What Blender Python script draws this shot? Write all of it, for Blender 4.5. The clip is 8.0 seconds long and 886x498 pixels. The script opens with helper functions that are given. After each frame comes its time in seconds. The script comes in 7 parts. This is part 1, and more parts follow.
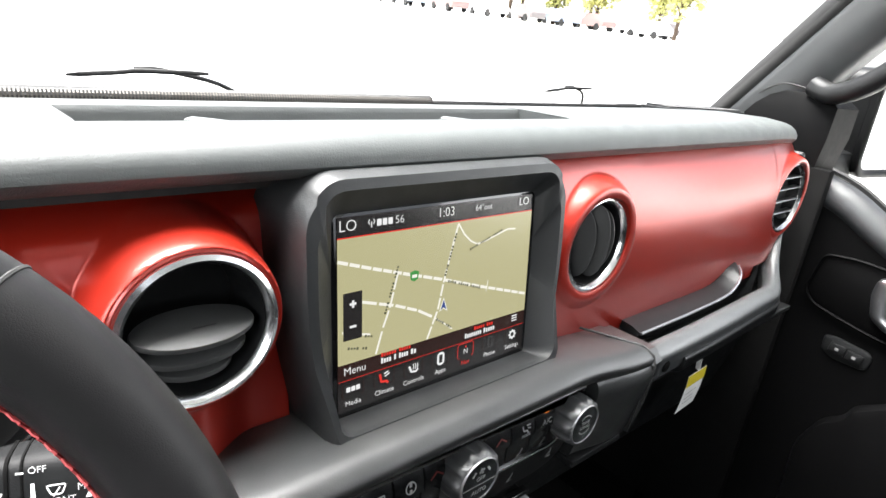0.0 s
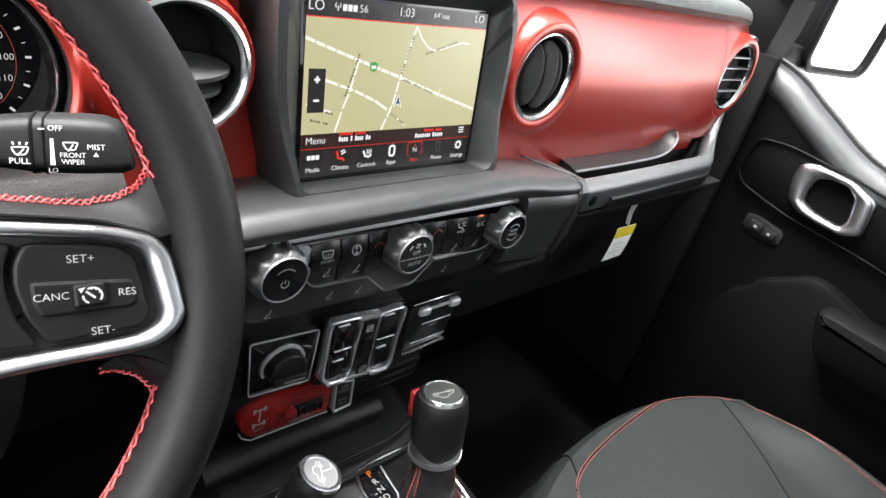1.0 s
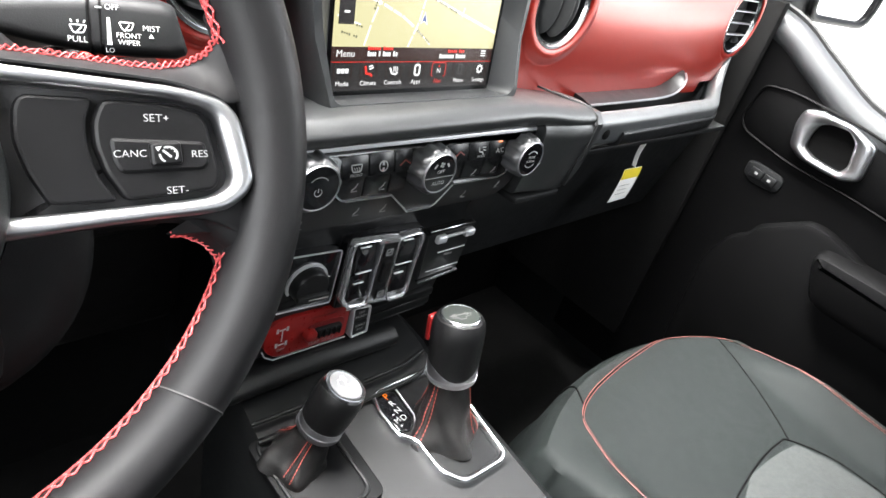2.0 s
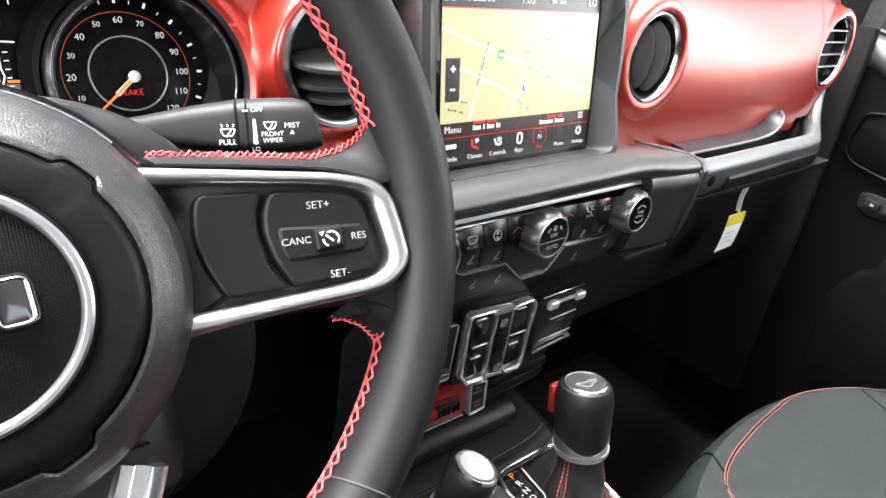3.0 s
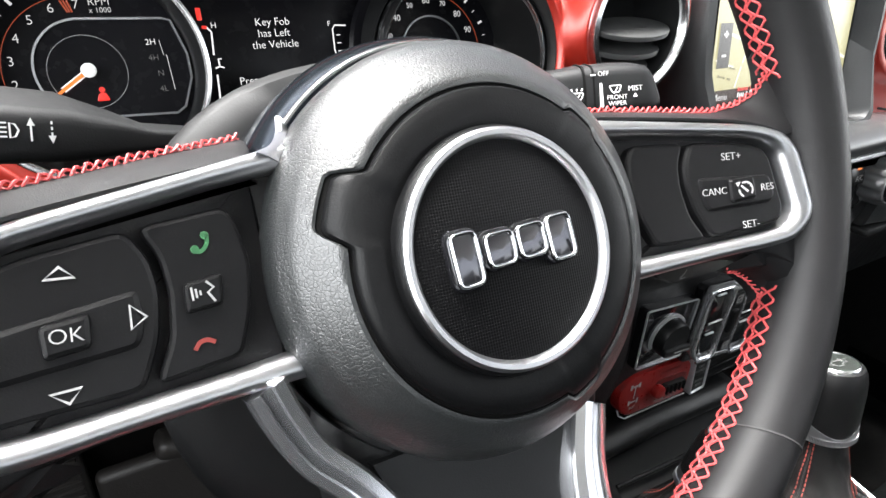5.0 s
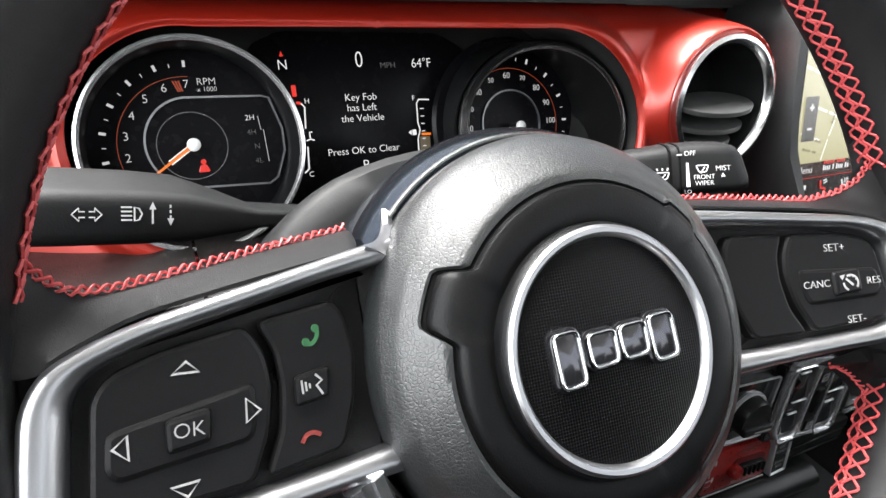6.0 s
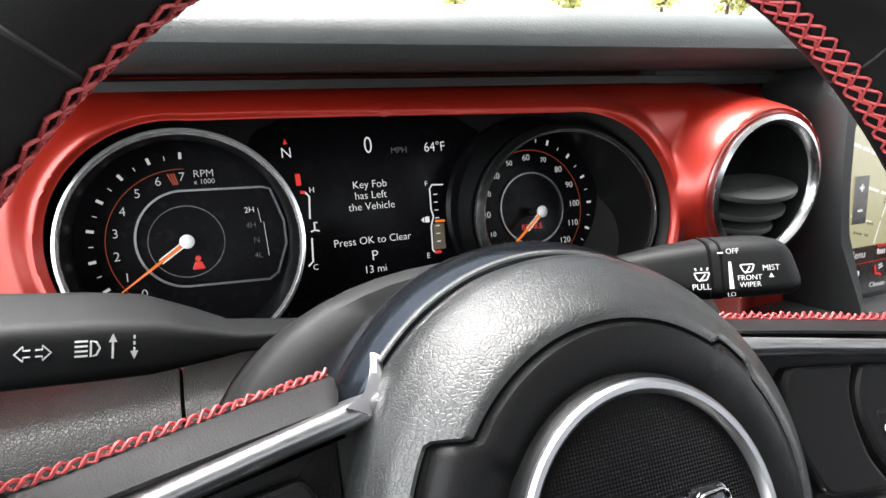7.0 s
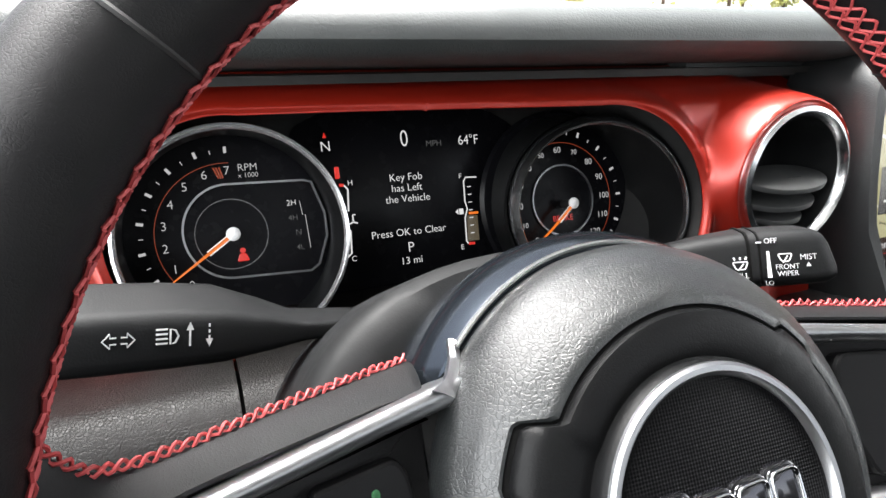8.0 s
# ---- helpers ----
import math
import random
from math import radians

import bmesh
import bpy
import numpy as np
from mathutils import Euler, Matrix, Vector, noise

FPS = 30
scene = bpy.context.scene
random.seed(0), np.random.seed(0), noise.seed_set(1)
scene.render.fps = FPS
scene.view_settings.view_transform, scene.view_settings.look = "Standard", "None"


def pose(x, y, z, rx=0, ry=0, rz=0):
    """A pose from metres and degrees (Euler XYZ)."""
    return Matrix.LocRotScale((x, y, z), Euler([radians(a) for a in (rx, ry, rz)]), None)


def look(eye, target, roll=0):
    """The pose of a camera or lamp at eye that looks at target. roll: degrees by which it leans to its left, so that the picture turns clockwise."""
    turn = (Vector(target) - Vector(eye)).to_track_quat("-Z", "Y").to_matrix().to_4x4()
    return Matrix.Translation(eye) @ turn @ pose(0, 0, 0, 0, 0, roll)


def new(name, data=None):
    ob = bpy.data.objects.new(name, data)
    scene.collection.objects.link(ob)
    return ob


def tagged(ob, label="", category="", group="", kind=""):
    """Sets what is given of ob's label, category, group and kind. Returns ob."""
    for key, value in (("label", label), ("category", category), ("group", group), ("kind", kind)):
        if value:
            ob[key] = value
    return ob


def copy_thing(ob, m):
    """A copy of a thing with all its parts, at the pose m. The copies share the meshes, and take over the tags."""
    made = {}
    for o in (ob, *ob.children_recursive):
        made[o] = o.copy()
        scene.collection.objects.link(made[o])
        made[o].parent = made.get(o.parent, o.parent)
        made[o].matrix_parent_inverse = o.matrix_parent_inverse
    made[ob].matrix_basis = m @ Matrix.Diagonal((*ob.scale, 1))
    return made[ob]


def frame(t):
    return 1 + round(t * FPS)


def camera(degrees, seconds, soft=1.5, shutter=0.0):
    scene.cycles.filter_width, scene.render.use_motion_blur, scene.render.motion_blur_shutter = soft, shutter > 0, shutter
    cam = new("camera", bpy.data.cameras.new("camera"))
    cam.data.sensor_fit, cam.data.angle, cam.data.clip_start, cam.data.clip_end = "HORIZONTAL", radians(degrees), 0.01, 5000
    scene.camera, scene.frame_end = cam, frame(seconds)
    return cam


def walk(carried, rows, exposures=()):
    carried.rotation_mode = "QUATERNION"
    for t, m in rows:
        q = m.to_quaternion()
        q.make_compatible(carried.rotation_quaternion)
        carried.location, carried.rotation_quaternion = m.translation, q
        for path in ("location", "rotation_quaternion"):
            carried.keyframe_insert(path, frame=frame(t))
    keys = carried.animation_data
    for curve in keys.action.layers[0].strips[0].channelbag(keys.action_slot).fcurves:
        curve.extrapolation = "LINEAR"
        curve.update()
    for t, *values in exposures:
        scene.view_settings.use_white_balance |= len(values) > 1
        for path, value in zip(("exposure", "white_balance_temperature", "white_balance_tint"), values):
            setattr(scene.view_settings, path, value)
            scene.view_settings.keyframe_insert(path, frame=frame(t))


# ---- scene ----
cam = camera(72.1, 8.0)
PATH = [
    (0, (-0.267, -0.28, 1.374), (1.025, 1.082, 0.687), 7.4),
    (0.5, (-0.297, -0.326, 1.371), (0.984, 0.991, 0.581), 10.8),
    (1, (-0.308, -0.365, 1.334), (1.002, 0.798, 0.368), 14.8),
    (1.2, (-0.316, -0.375, 1.321), (1.001, 0.725, 0.293), 16.3),
    (2.3, (-0.347, -0.37, 1.295), (0.973, 0.709, 0.249), 16.2),
    (2.5, (-0.347, -0.363, 1.292), (0.944, 0.798, 0.299), 12.4),
    (3, (-0.366, -0.347, 1.286), (0.822, 1.001, 0.408), 6.5),
    (3.5, (-0.375, -0.341, 1.277), (0.778, 1.034, 0.396), 5.0),
    (4, (-0.399, -0.324, 1.275), (0.693, 1.087, 0.372), 2.8),
    (4.5, (-0.431, -0.304, 1.266), (0.612, 1.128, 0.338), 1.7),
    (5, (-0.477, -0.289, 1.267), (0.454, 1.223, 0.347), 2.0),
    (5.2, (-0.488, -0.288, 1.272), (0.389, 1.264, 0.364), 0.7),
    (6.3, (-0.486, -0.269, 1.287), (0.283, 1.441, 0.592), 1.1),
    (6.5, (-0.474, -0.261, 1.295), (0.254, 1.488, 0.653), -0.1),
    (7, (-0.466, -0.248, 1.291), (0.284, 1.499, 0.67), 0.4),
    (7.5, (-0.467, -0.246, 1.292), (0.283, 1.497, 0.662), 0.4),
    (8, (-0.486, -0.246, 1.292), (0.256, 1.496, 0.649), 0.1),
]

EXPOSURE = 3.1
walk(cam, [(t, look(eye, target, roll)) for t, eye, target, roll in PATH],
     exposures=[(0.0, EXPOSURE), (0.6, EXPOSURE), (1.1, EXPOSURE + 0.32), (2.3, EXPOSURE + 0.84), (4.0, EXPOSURE + 0.70), (5.0, EXPOSURE + 0.45), (6.3, EXPOSURE - 0.04), (7.0, EXPOSURE - 0.18), (8.0, EXPOSURE - 0.16)])

# ---- light: a bright, thinly clouded sky, the sun high ----
world = bpy.data.worlds.new("sky")
scene.world = world
world.use_nodes = True
wn = world.node_tree.nodes
wl = world.node_tree.links
sky = wn.new("ShaderNodeTexSky")
sky.sky_type = "NISHITA"
sky.sun_disc = False
sky.sun_elevation = radians(74)
sky.sun_rotation = radians(-39)
soft_sky = wn.new("ShaderNodeHueSaturation")
soft_sky.inputs["Saturation"].default_value = 0.25
wl.new(sky.outputs[0], soft_sky.inputs["Color"])
wl.new(soft_sky.outputs[0], wn["Background"].inputs["Color"])
wn["Background"].inputs["Strength"].default_value = 0.05
sun = new("sun", bpy.data.lights.new("sun", "SUN"))
sun.data.energy = 3.6
sun.data.angle = radians(46)
sun.data.color = (1.0, 0.985, 0.965)
sun.matrix_world = look((-0.9, 1.1, 6.0), (0.0, 0.0, 1.0))
# daylight through the two front side windows
for name_, x, y, long_, watts in (("driver_window_light", -0.745, -0.30, 0.62, 0.8), ("passenger_window_light", 0.735, -0.48, 0.50, 0.36)):
    pane = bpy.data.lights.new(name_, "AREA")
    pane.shape, pane.size, pane.size_y, pane.energy = "RECTANGLE", long_, 0.38, watts
    pane.color = (0.97, 0.99, 1.0)
    new(name_, pane).matrix_world = look((x, y, 1.42), (0.0, y, 1.36))


# ---- materials ----
def material(name, color, rough=0.5, metal=0.0, vary=0.0, vary_scale=8.0, bump=0.0, bump_scale=600.0,
             cells=False, coat=0.0, spec=0.5, wear=0.0):
    m = bpy.data.materials.new(name)
    m.use_nodes = True
    n, l = m.node_tree.nodes, m.node_tree.links
    b = n["Principled BSDF"]
    b.inputs["Base Color"].default_value = (*color, 1)
    b.inputs["Roughness"].default_value = rough
    b.inputs["Metallic"].default_value = metal
    b.inputs["Specular IOR Level"].default_value = spec
    b.inputs["Coat Weight"].default_value = coat
    b.inputs["Coat Roughness"].default_value = 0.06
    tc = n.new("ShaderNodeTexCoord")
    if vary:
        no = n.new("ShaderNodeTexNoise")
        no.inputs["Scale"].default_value = vary_scale
        no.inputs["Detail"].default_value = 5
        l.new(tc.outputs["Object"], no.inputs["Vector"])
        mix = n.new("ShaderNodeMixRGB")
        mix.inputs["Color1"].default_value = (*[c * (1 - vary) for c in color], 1)
        mix.inputs["Color2"].default_value = (*[min(1, c * (1 + vary)) for c in color], 1)
        l.new(no.outputs["Fac"], mix.inputs["Fac"])
        l.new(mix.outputs["Color"], b.inputs["Base Color"])
        ra = n.new("ShaderNodeMapRange")
        ra.inputs["From Min"].default_value, ra.inputs["From Max"].default_value = 0.3, 0.7
        ra.inputs["To Min"].default_value = max(0.02, rough - 0.04 - wear)
        ra.inputs["To Max"].default_value = min(1, rough + 0.05)
        no2 = n.new("ShaderNodeTexNoise")
        no2.inputs["Scale"].default_value = vary_scale * 4.3
        no2.inputs["Detail"].default_value = 6
        l.new(tc.outputs["Object"], no2.inputs["Vector"])
        l.new(no2.outputs["Fac"], ra.inputs["Value"])
        l.new(ra.outputs["Result"], b.inputs["Roughness"])
    if bump:
        bp = n.new("ShaderNodeBump")
        bp.inputs["Strength"].default_value = bump
        bp.inputs["Distance"].default_value = 0.0006
        if cells:
            vo = n.new("ShaderNodeTexVoronoi")
            vo.feature = "DISTANCE_TO_EDGE"
            vo.inputs["Scale"].default_value = bump_scale
            warp = n.new("ShaderNodeTexNoise")
            warp.inputs["Scale"].default_value = bump_scale * 0.7
            warp.inputs["Detail"].default_value = 2
            l.new(tc.outputs["Object"], warp.inputs["Vector"])
            vm = n.new("ShaderNodeVectorMath")
            vm.operation = "MULTIPLY_ADD"
            vm.inputs[1].default_value = (0.7 / bump_scale,) * 3
            l.new(warp.outputs["Color"], vm.inputs[0])
            l.new(tc.outputs["Object"], vm.inputs[2])
            l.new(vm.outputs[0], vo.inputs["Vector"])
            crease = n.new("ShaderNodeMapRange")
            crease.interpolation_type = "SMOOTHSTEP"
            crease.inputs["From Max"].default_value = 0.16
            l.new(vo.outputs["Distance"], crease.inputs["Value"])
            l.new(crease.outputs["Result"], bp.inputs["Height"])
        else:
            nb = n.new("ShaderNodeTexNoise")
            nb.inputs["Scale"].default_value = bump_scale
            nb.inputs["Detail"].default_value = 3
            l.new(tc.outputs["Object"], nb.inputs["Vector"])
            l.new(nb.outputs["Fac"], bp.inputs["Height"])
        l.new(bp.outputs["Normal"], b.inputs["Normal"])
    return m


def glow(name, color, strength=1.0):
    """A lit display colour."""
    m = bpy.data.materials.new(name)
    m.use_nodes = True
    b = m.node_tree.nodes["Principled BSDF"]
    b.inputs["Base Color"].default_value = (0.01, 0.01, 0.01, 1)
    b.inputs["Roughness"].default_value = 0.25
    b.inputs["Emission Color"].default_value = (*color, 1)
    b.inputs["Emission Strength"].default_value = strength / 2 ** EXPOSURE
    return m


SOFT = material("soft_black_vinyl", (0.034, 0.0365, 0.038), 0.40, vary=0.12, vary_scale=14, bump=0.12, bump_scale=420, cells=True, spec=0.8)
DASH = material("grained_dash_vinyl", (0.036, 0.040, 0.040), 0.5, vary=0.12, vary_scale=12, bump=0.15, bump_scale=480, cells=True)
PLASTIC = material("black_moulded_plastic", (0.0068, 0.0072, 0.0075), 0.42, vary=0.15, vary_scale=20, bump=0.15, bump_scale=1500, spec=0.28)
SATIN = material("satin_black_plastic", (0.0062, 0.0065, 0.0068), 0.36, vary=0.12, vary_scale=18, bump=0.08, bump_scale=1800, spec=0.22)
SHELL = material("ribbed_black_shell", (0.0090, 0.0100, 0.0107), 0.45, vary=0.1, vary_scale=20, bump=0.3, bump_scale=1200)
GLOSS = material("piano_black", (0.006, 0.006, 0.007), 0.08, vary=0.1, vary_scale=30, coat=0.3)
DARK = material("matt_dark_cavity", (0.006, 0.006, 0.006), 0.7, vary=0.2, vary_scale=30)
LEATHER = material("black_leather", (0.0074, 0.0073, 0.0077), 0.46, vary=0.10, vary_scale=25, bump=0.12, bump_scale=1300, cells=True, spec=0.20)
PAD = material("grained_airbag_cover", (0.0115, 0.0127, 0.0130), 0.36, vary=0.08, vary_scale=60, bump=0.20, bump_scale=850, cells=True, spec=0.74)
RED = material("satin_red_paint", (0.325, 0.0155, 0.0066), 0.33, metal=0.45, coat=0.75)
RED.node_tree.nodes["Principled BSDF"].inputs["Coat Roughness"].default_value = 0.27
CHROME = material("bright_chrome", (0.88, 0.89, 0.91), 0.2, metal=1.0)
SILVER = material("satin_silver", (0.44, 0.445, 0.46), 0.33, metal=1.0)
THREAD = material("red_thread", (0.46, 0.062, 0.064), 0.6, vary=0.2, vary_scale=300)
SEAM = material("dark_seam", (0.008, 0.008, 0.008), 0.7, vary=0.2, vary_scale=200)
WHITEPRINT = material("white_print", (0.28, 0.28, 0.28), 0.5)
GROOVE = material("groove_shadow", (0.002, 0.002, 0.002), 0.9, spec=0.05)
PALE = material("satin_silver_paint", (0.56, 0.57, 0.59), 0.32, metal=0.45)
RINGM = material("bright_satin_metal", (0.66, 0.67, 0.69), 0.27, metal=0.85)
GREYPRINT = material("grey_print", (0.22, 0.22, 0.22), 0.5)
SEAT = material("charcoal_seat_leather", (0.0066, 0.0082, 0.0080), 0.6, vary=0.14, vary_scale=16, bump=0.35, bump_scale=520, cells=True, spec=0.10)
CARPET = material("black_carpet", (0.005, 0.005, 0.005), 0.95, spec=0.1, vary=0.4, vary_scale=60, bump=1.0, bump_scale=900)
PAPER = material("white_tag_paper", (0.88, 0.88, 0.86), 0.6, vary=0.04, vary_scale=60)
YELLOW = material("yellow_tag_print", (0.75, 0.60, 0.03), 0.6)
RUBBER = material("black_rubber", (0.015, 0.015, 0.015), 0.6, vary=0.2, vary_scale=40)
WHITECAR = material("white_car_paint", (0.75, 0.75, 0.76), 0.25, vary=0.03, vary_scale=3, coat=0.5)
LINER = material("grey_headliner", (0.35, 0.35, 0.34), 0.9, vary=0.08, vary_scale=10, bump=0.3, bump_scale=800)
TARMAC = material("pale_dusty_concrete", (0.50, 0.50, 0.485), 0.85, vary=0.25, vary_scale=0.6, bump=0.5, bump_scale=40)
STALK = material("matt_stalk_plastic", (0.0042, 0.0044, 0.0047), 0.55, vary=0.1, vary_scale=30, bump=0.12, bump_scale=1500, spec=0.12)
DISPLAY = material("display_glass", (0.004, 0.004, 0.005), 0.25, vary=0.1, vary_scale=30, spec=0.12)
DOORTRIM = material("matt_door_plastic", (0.0019, 0.0019, 0.0020), 0.5, vary=0.15, vary_scale=20, bump=0.2, bump_scale=1200, spec=0.06)
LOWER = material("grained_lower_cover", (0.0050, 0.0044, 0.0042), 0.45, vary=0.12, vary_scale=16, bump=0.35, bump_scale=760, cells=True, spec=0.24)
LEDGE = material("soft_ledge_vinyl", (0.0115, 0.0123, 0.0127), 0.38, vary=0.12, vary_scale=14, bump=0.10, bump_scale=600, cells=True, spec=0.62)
REDPLATE = material("red_switch_plate", (0.20, 0.008, 0.007), 0.3, vary=0.1, vary_scale=60)
BARK = material("bark", (0.10, 0.07, 0.05), 0.9, vary=0.3, vary_scale=6)
LEAF = material("leaves", (0.42, 0.42, 0.15), 0.6, vary=0.4, vary_scale=2)
BLADE = material("matt_grey_vent_plastic", (0.032, 0.033, 0.033), 0.5, vary=0.1, vary_scale=30, bump=0.1, bump_scale=1500)
MIRROR = material("mirror_glass", (0.8, 0.8, 0.8), 0.03, metal=1.0)

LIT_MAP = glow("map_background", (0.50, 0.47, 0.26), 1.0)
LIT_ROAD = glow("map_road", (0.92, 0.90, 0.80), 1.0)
LIT_BLACK = glow("display_black", (0.012, 0.010, 0.010), 1.0)
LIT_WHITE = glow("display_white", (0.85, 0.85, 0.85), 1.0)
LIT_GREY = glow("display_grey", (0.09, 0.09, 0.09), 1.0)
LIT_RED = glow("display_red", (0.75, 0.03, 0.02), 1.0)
LIT_DKRED = glow("display_dark_red", (0.022, 0.006, 0.004), 1.0)
LIT_ORANGE = glow("lit_orange", (1.0, 0.22, 0.02), 1.0)
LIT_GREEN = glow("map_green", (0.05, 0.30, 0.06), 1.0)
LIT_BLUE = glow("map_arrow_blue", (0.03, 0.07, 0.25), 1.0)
LIT_DARK = glow("map_lettering", (0.10, 0.10, 0.06), 1.0)
GREENPRINT = material("green_print", (0.018, 0.090, 0.032), 0.5)
REDPRINT = material("red_print", (0.15, 0.018, 0.014), 0.5)


# ---- mesh helpers ----
def part(name, bm, mat, parent=None, label="", smooth=True, m=None):
    me = bpy.data.meshes.new(name)
    bmesh.ops.recalc_face_normals(bm, faces=bm.faces)
    bm.to_mesh(me)
    bm.free()
    me.materials.append(mat)
    if smooth:
        me.shade_smooth()
        me.set_sharp_from_angle(angle=radians(38))
    ob = new(name, me)
    if m is not None:
        ob.matrix_basis = m
    if parent is not None:
        ob.parent = parent
    if label:
        ob["label"] = label
    return ob


def thing(name, label, category, m=None, group="", kind=""):
    e = new(name)
    e.empty_display_size = 0.02
    if m is not None:
        e.matrix_basis = m
    return tagged(e, label, category, group, kind)


def leaning(x, y, z, lean):
    """A frame whose X runs across the car, Y up the panel and Z out of it towards the seats. lean: degrees its top lies back."""
    a = radians(lean)
    return Matrix(((1, 0, 0, x), (0, math.sin(a), -math.cos(a), y), (0, math.cos(a), math.sin(a), z), (0, 0, 0, 1)))


def loft(rings, closed=True, caps=True):
    bm = bmesh.new()
    vs = [[bm.verts.new(p) for p in r] for r in rings]
    n = len(vs[0])
    for a, b in zip(vs, vs[1:]):
        for i in range(n if closed else n - 1):
            bm.faces.new((a[i], a[(i + 1) % n], b[(i + 1) % n], b[i]))
    if caps and closed:
        bm.faces.new(vs[0][::-1])
        bm.faces.new(vs[-1])
    return bm


def merge(*bms):
    out = bmesh.new()
    for b in bms:
        me = bpy.data.meshes.new("tmp")
        b.to_mesh(me)
        b.free()
        out.from_mesh(me)
        bpy.data.meshes.remove(me)
    return out


def moved(bm, m):
    bmesh.ops.transform(bm, matrix=m, verts=bm.verts)
    return bm


def box(sx, sy, sz, bevel=0.002, seg=2, at=(0, 0, 0)):
    bm = bmesh.new()
    bmesh.ops.create_cube(bm, size=1)
    bmesh.ops.scale(bm, vec=(sx, sy, sz), verts=bm.verts)
    if bevel:
        bmesh.ops.bevel(bm, geom=bm.edges[:], offset=min(bevel, 0.45 * min(sx, sy, sz)), segments=seg, affect="EDGES", profile=0.5)
    bmesh.ops.translate(bm, vec=at, verts=bm.verts)
    return bm


def rounded(pts, r, n=5):
    """A polygon with its corners rounded; r: one radius or one a corner."""
    out = []
    k = len(pts)
    for i in range(k):
        p0, p1, p2 = Vector(pts[i - 1]), Vector(pts[i]), Vector(pts[(i + 1) % k])
        rr = r[i] if isinstance(r, (list, tuple)) else r
        a, b = (p0 - p1), (p2 - p1)
        d = min(rr, a.length * 0.48, b.length * 0.48)
        a, b = p1 + a.normalized() * d, p1 + b.normalized() * d
        for j in range(n + 1):
            t = j / n
            out.append(tuple(a * (1 - t) ** 2 + p1 * 2 * t * (1 - t) + b * t * t))
    return out


def shrink(pts, d):
    """A closed outline (counter-clockwise) moved inwards by d."""
    k = len(pts)
    out = []
    for i in range(k):
        a, b, c = Vector(pts[i - 1]), Vector(pts[i]), Vector(pts[(i + 1) % k])
        e1, e2 = (b - a), (c - b)
        n1 = Vector((-e1.y, e1.x)).normalized() if e1.length > 1e-9 else Vector((0, 0))
        n2 = Vector((-e2.y, e2.x)).normalized() if e2.length > 1e-9 else Vector((0, 0))
        nn = n1 + n2
        nn = nn.normalized() if nn.length > 1e-6 else n1
        out.append(tuple(b + nn * d / max(0.5, nn.dot(n1) if n1.length else 1)))
    return out


def ccw(pts):
    a = sum(p[0] * q[1] - q[0] * p[1] for p, q in zip(pts, pts[1:] + pts[:1]))
    return pts if a > 0 else pts[::-1]


def plate(pts, z0, z1, bevel=0.001):
    """An outline raised from z0 to z1, its upper edge rounded."""
    pts = ccw(list(pts))
    b = min(bevel, abs(z1 - z0) * 0.9)
    rings = [[(x, y, z0) for x, y in pts], [(x, y, z1 - b) for x, y in pts],
             [(x, y, z1 - b * 0.3) for x, y in shrink(pts, b * 0.3)], [(x, y, z1) for x, y in shrink(pts, b)]]
    return loft(rings)


def frame_plate(outer, inner, z0, z1, bevel=0.0012):
    """A flat frame between two outlines with as many points each, rounded on top."""
    outer, inner = ccw(list(outer)), ccw(list(inner))
    b = bevel
    prof = [(0.0, z0), (0.0, z1 - 1.6 * b), (0.05, z1 - 0.8 * b), (0.18, z1 - 0.25 * b), (0.42, z1), (0.60, z1 - 0.1 * b), (0.82, z1 - 0.5 * b), (0.96, z1 - 1.2 * b), (1.0, z1 - 1.9 * b), (1.0, z0)]
    rings = [[(o[0] + (i[0] - o[0]) * s, o[1] + (i[1] - o[1]) * s, z) for o, i in zip(outer, inner)] for s, z in prof]
    return loft(rings, caps=False)


def lathe(profile, n=48, close=False):
    """A profile of (radius, height) turned about Z."""
    rings = [[(r * math.cos(2 * math.pi * i / n), r * math.sin(2 * math.pi * i / n), h) for i in range(n)] for r, h in profile]
    if close:
        rings.append(rings[0])
    bm = loft(rings, caps=False)
    bmesh.ops.remove_doubles(bm, verts=bm.verts, dist=1e-6)
    return bm


def tube(path, radius, n=8, closed=False, flat=1.0):
    """A round cord along points; radius: one value or one a point."""
    pts = [Vector(p) for p in path]
    k = len(pts)
    rings, ref = [], None
    for i, p in enumerate(pts):
        a = pts[i - 1] if (closed or i) else p
        b = pts[(i + 1) % k] if (closed or i < k - 1) else p
        d = (b - a).normalized()
        if ref is None:
            ref = Vector((0, 0, 1)) if abs(d.z) < 0.9 else Vector((1, 0, 0))
        u = (ref - d * ref.dot(d)).normalized()
        ref = u
        v = d.cross(u)
        r = radius[i] if isinstance(radius, (list, tuple)) else radius
        rings.append([p + u * (r * flat * math.cos(2 * math.pi * j / n)) + v * (r * math.sin(2 * math.pi * j / n)) for j in range(n)])
    if closed:
        rings.append(rings[0])
        bm = loft(rings, caps=False)
        bmesh.ops.remove_doubles(bm, verts=bm.verts, dist=1e-7)
        return bm
    return loft(rings)


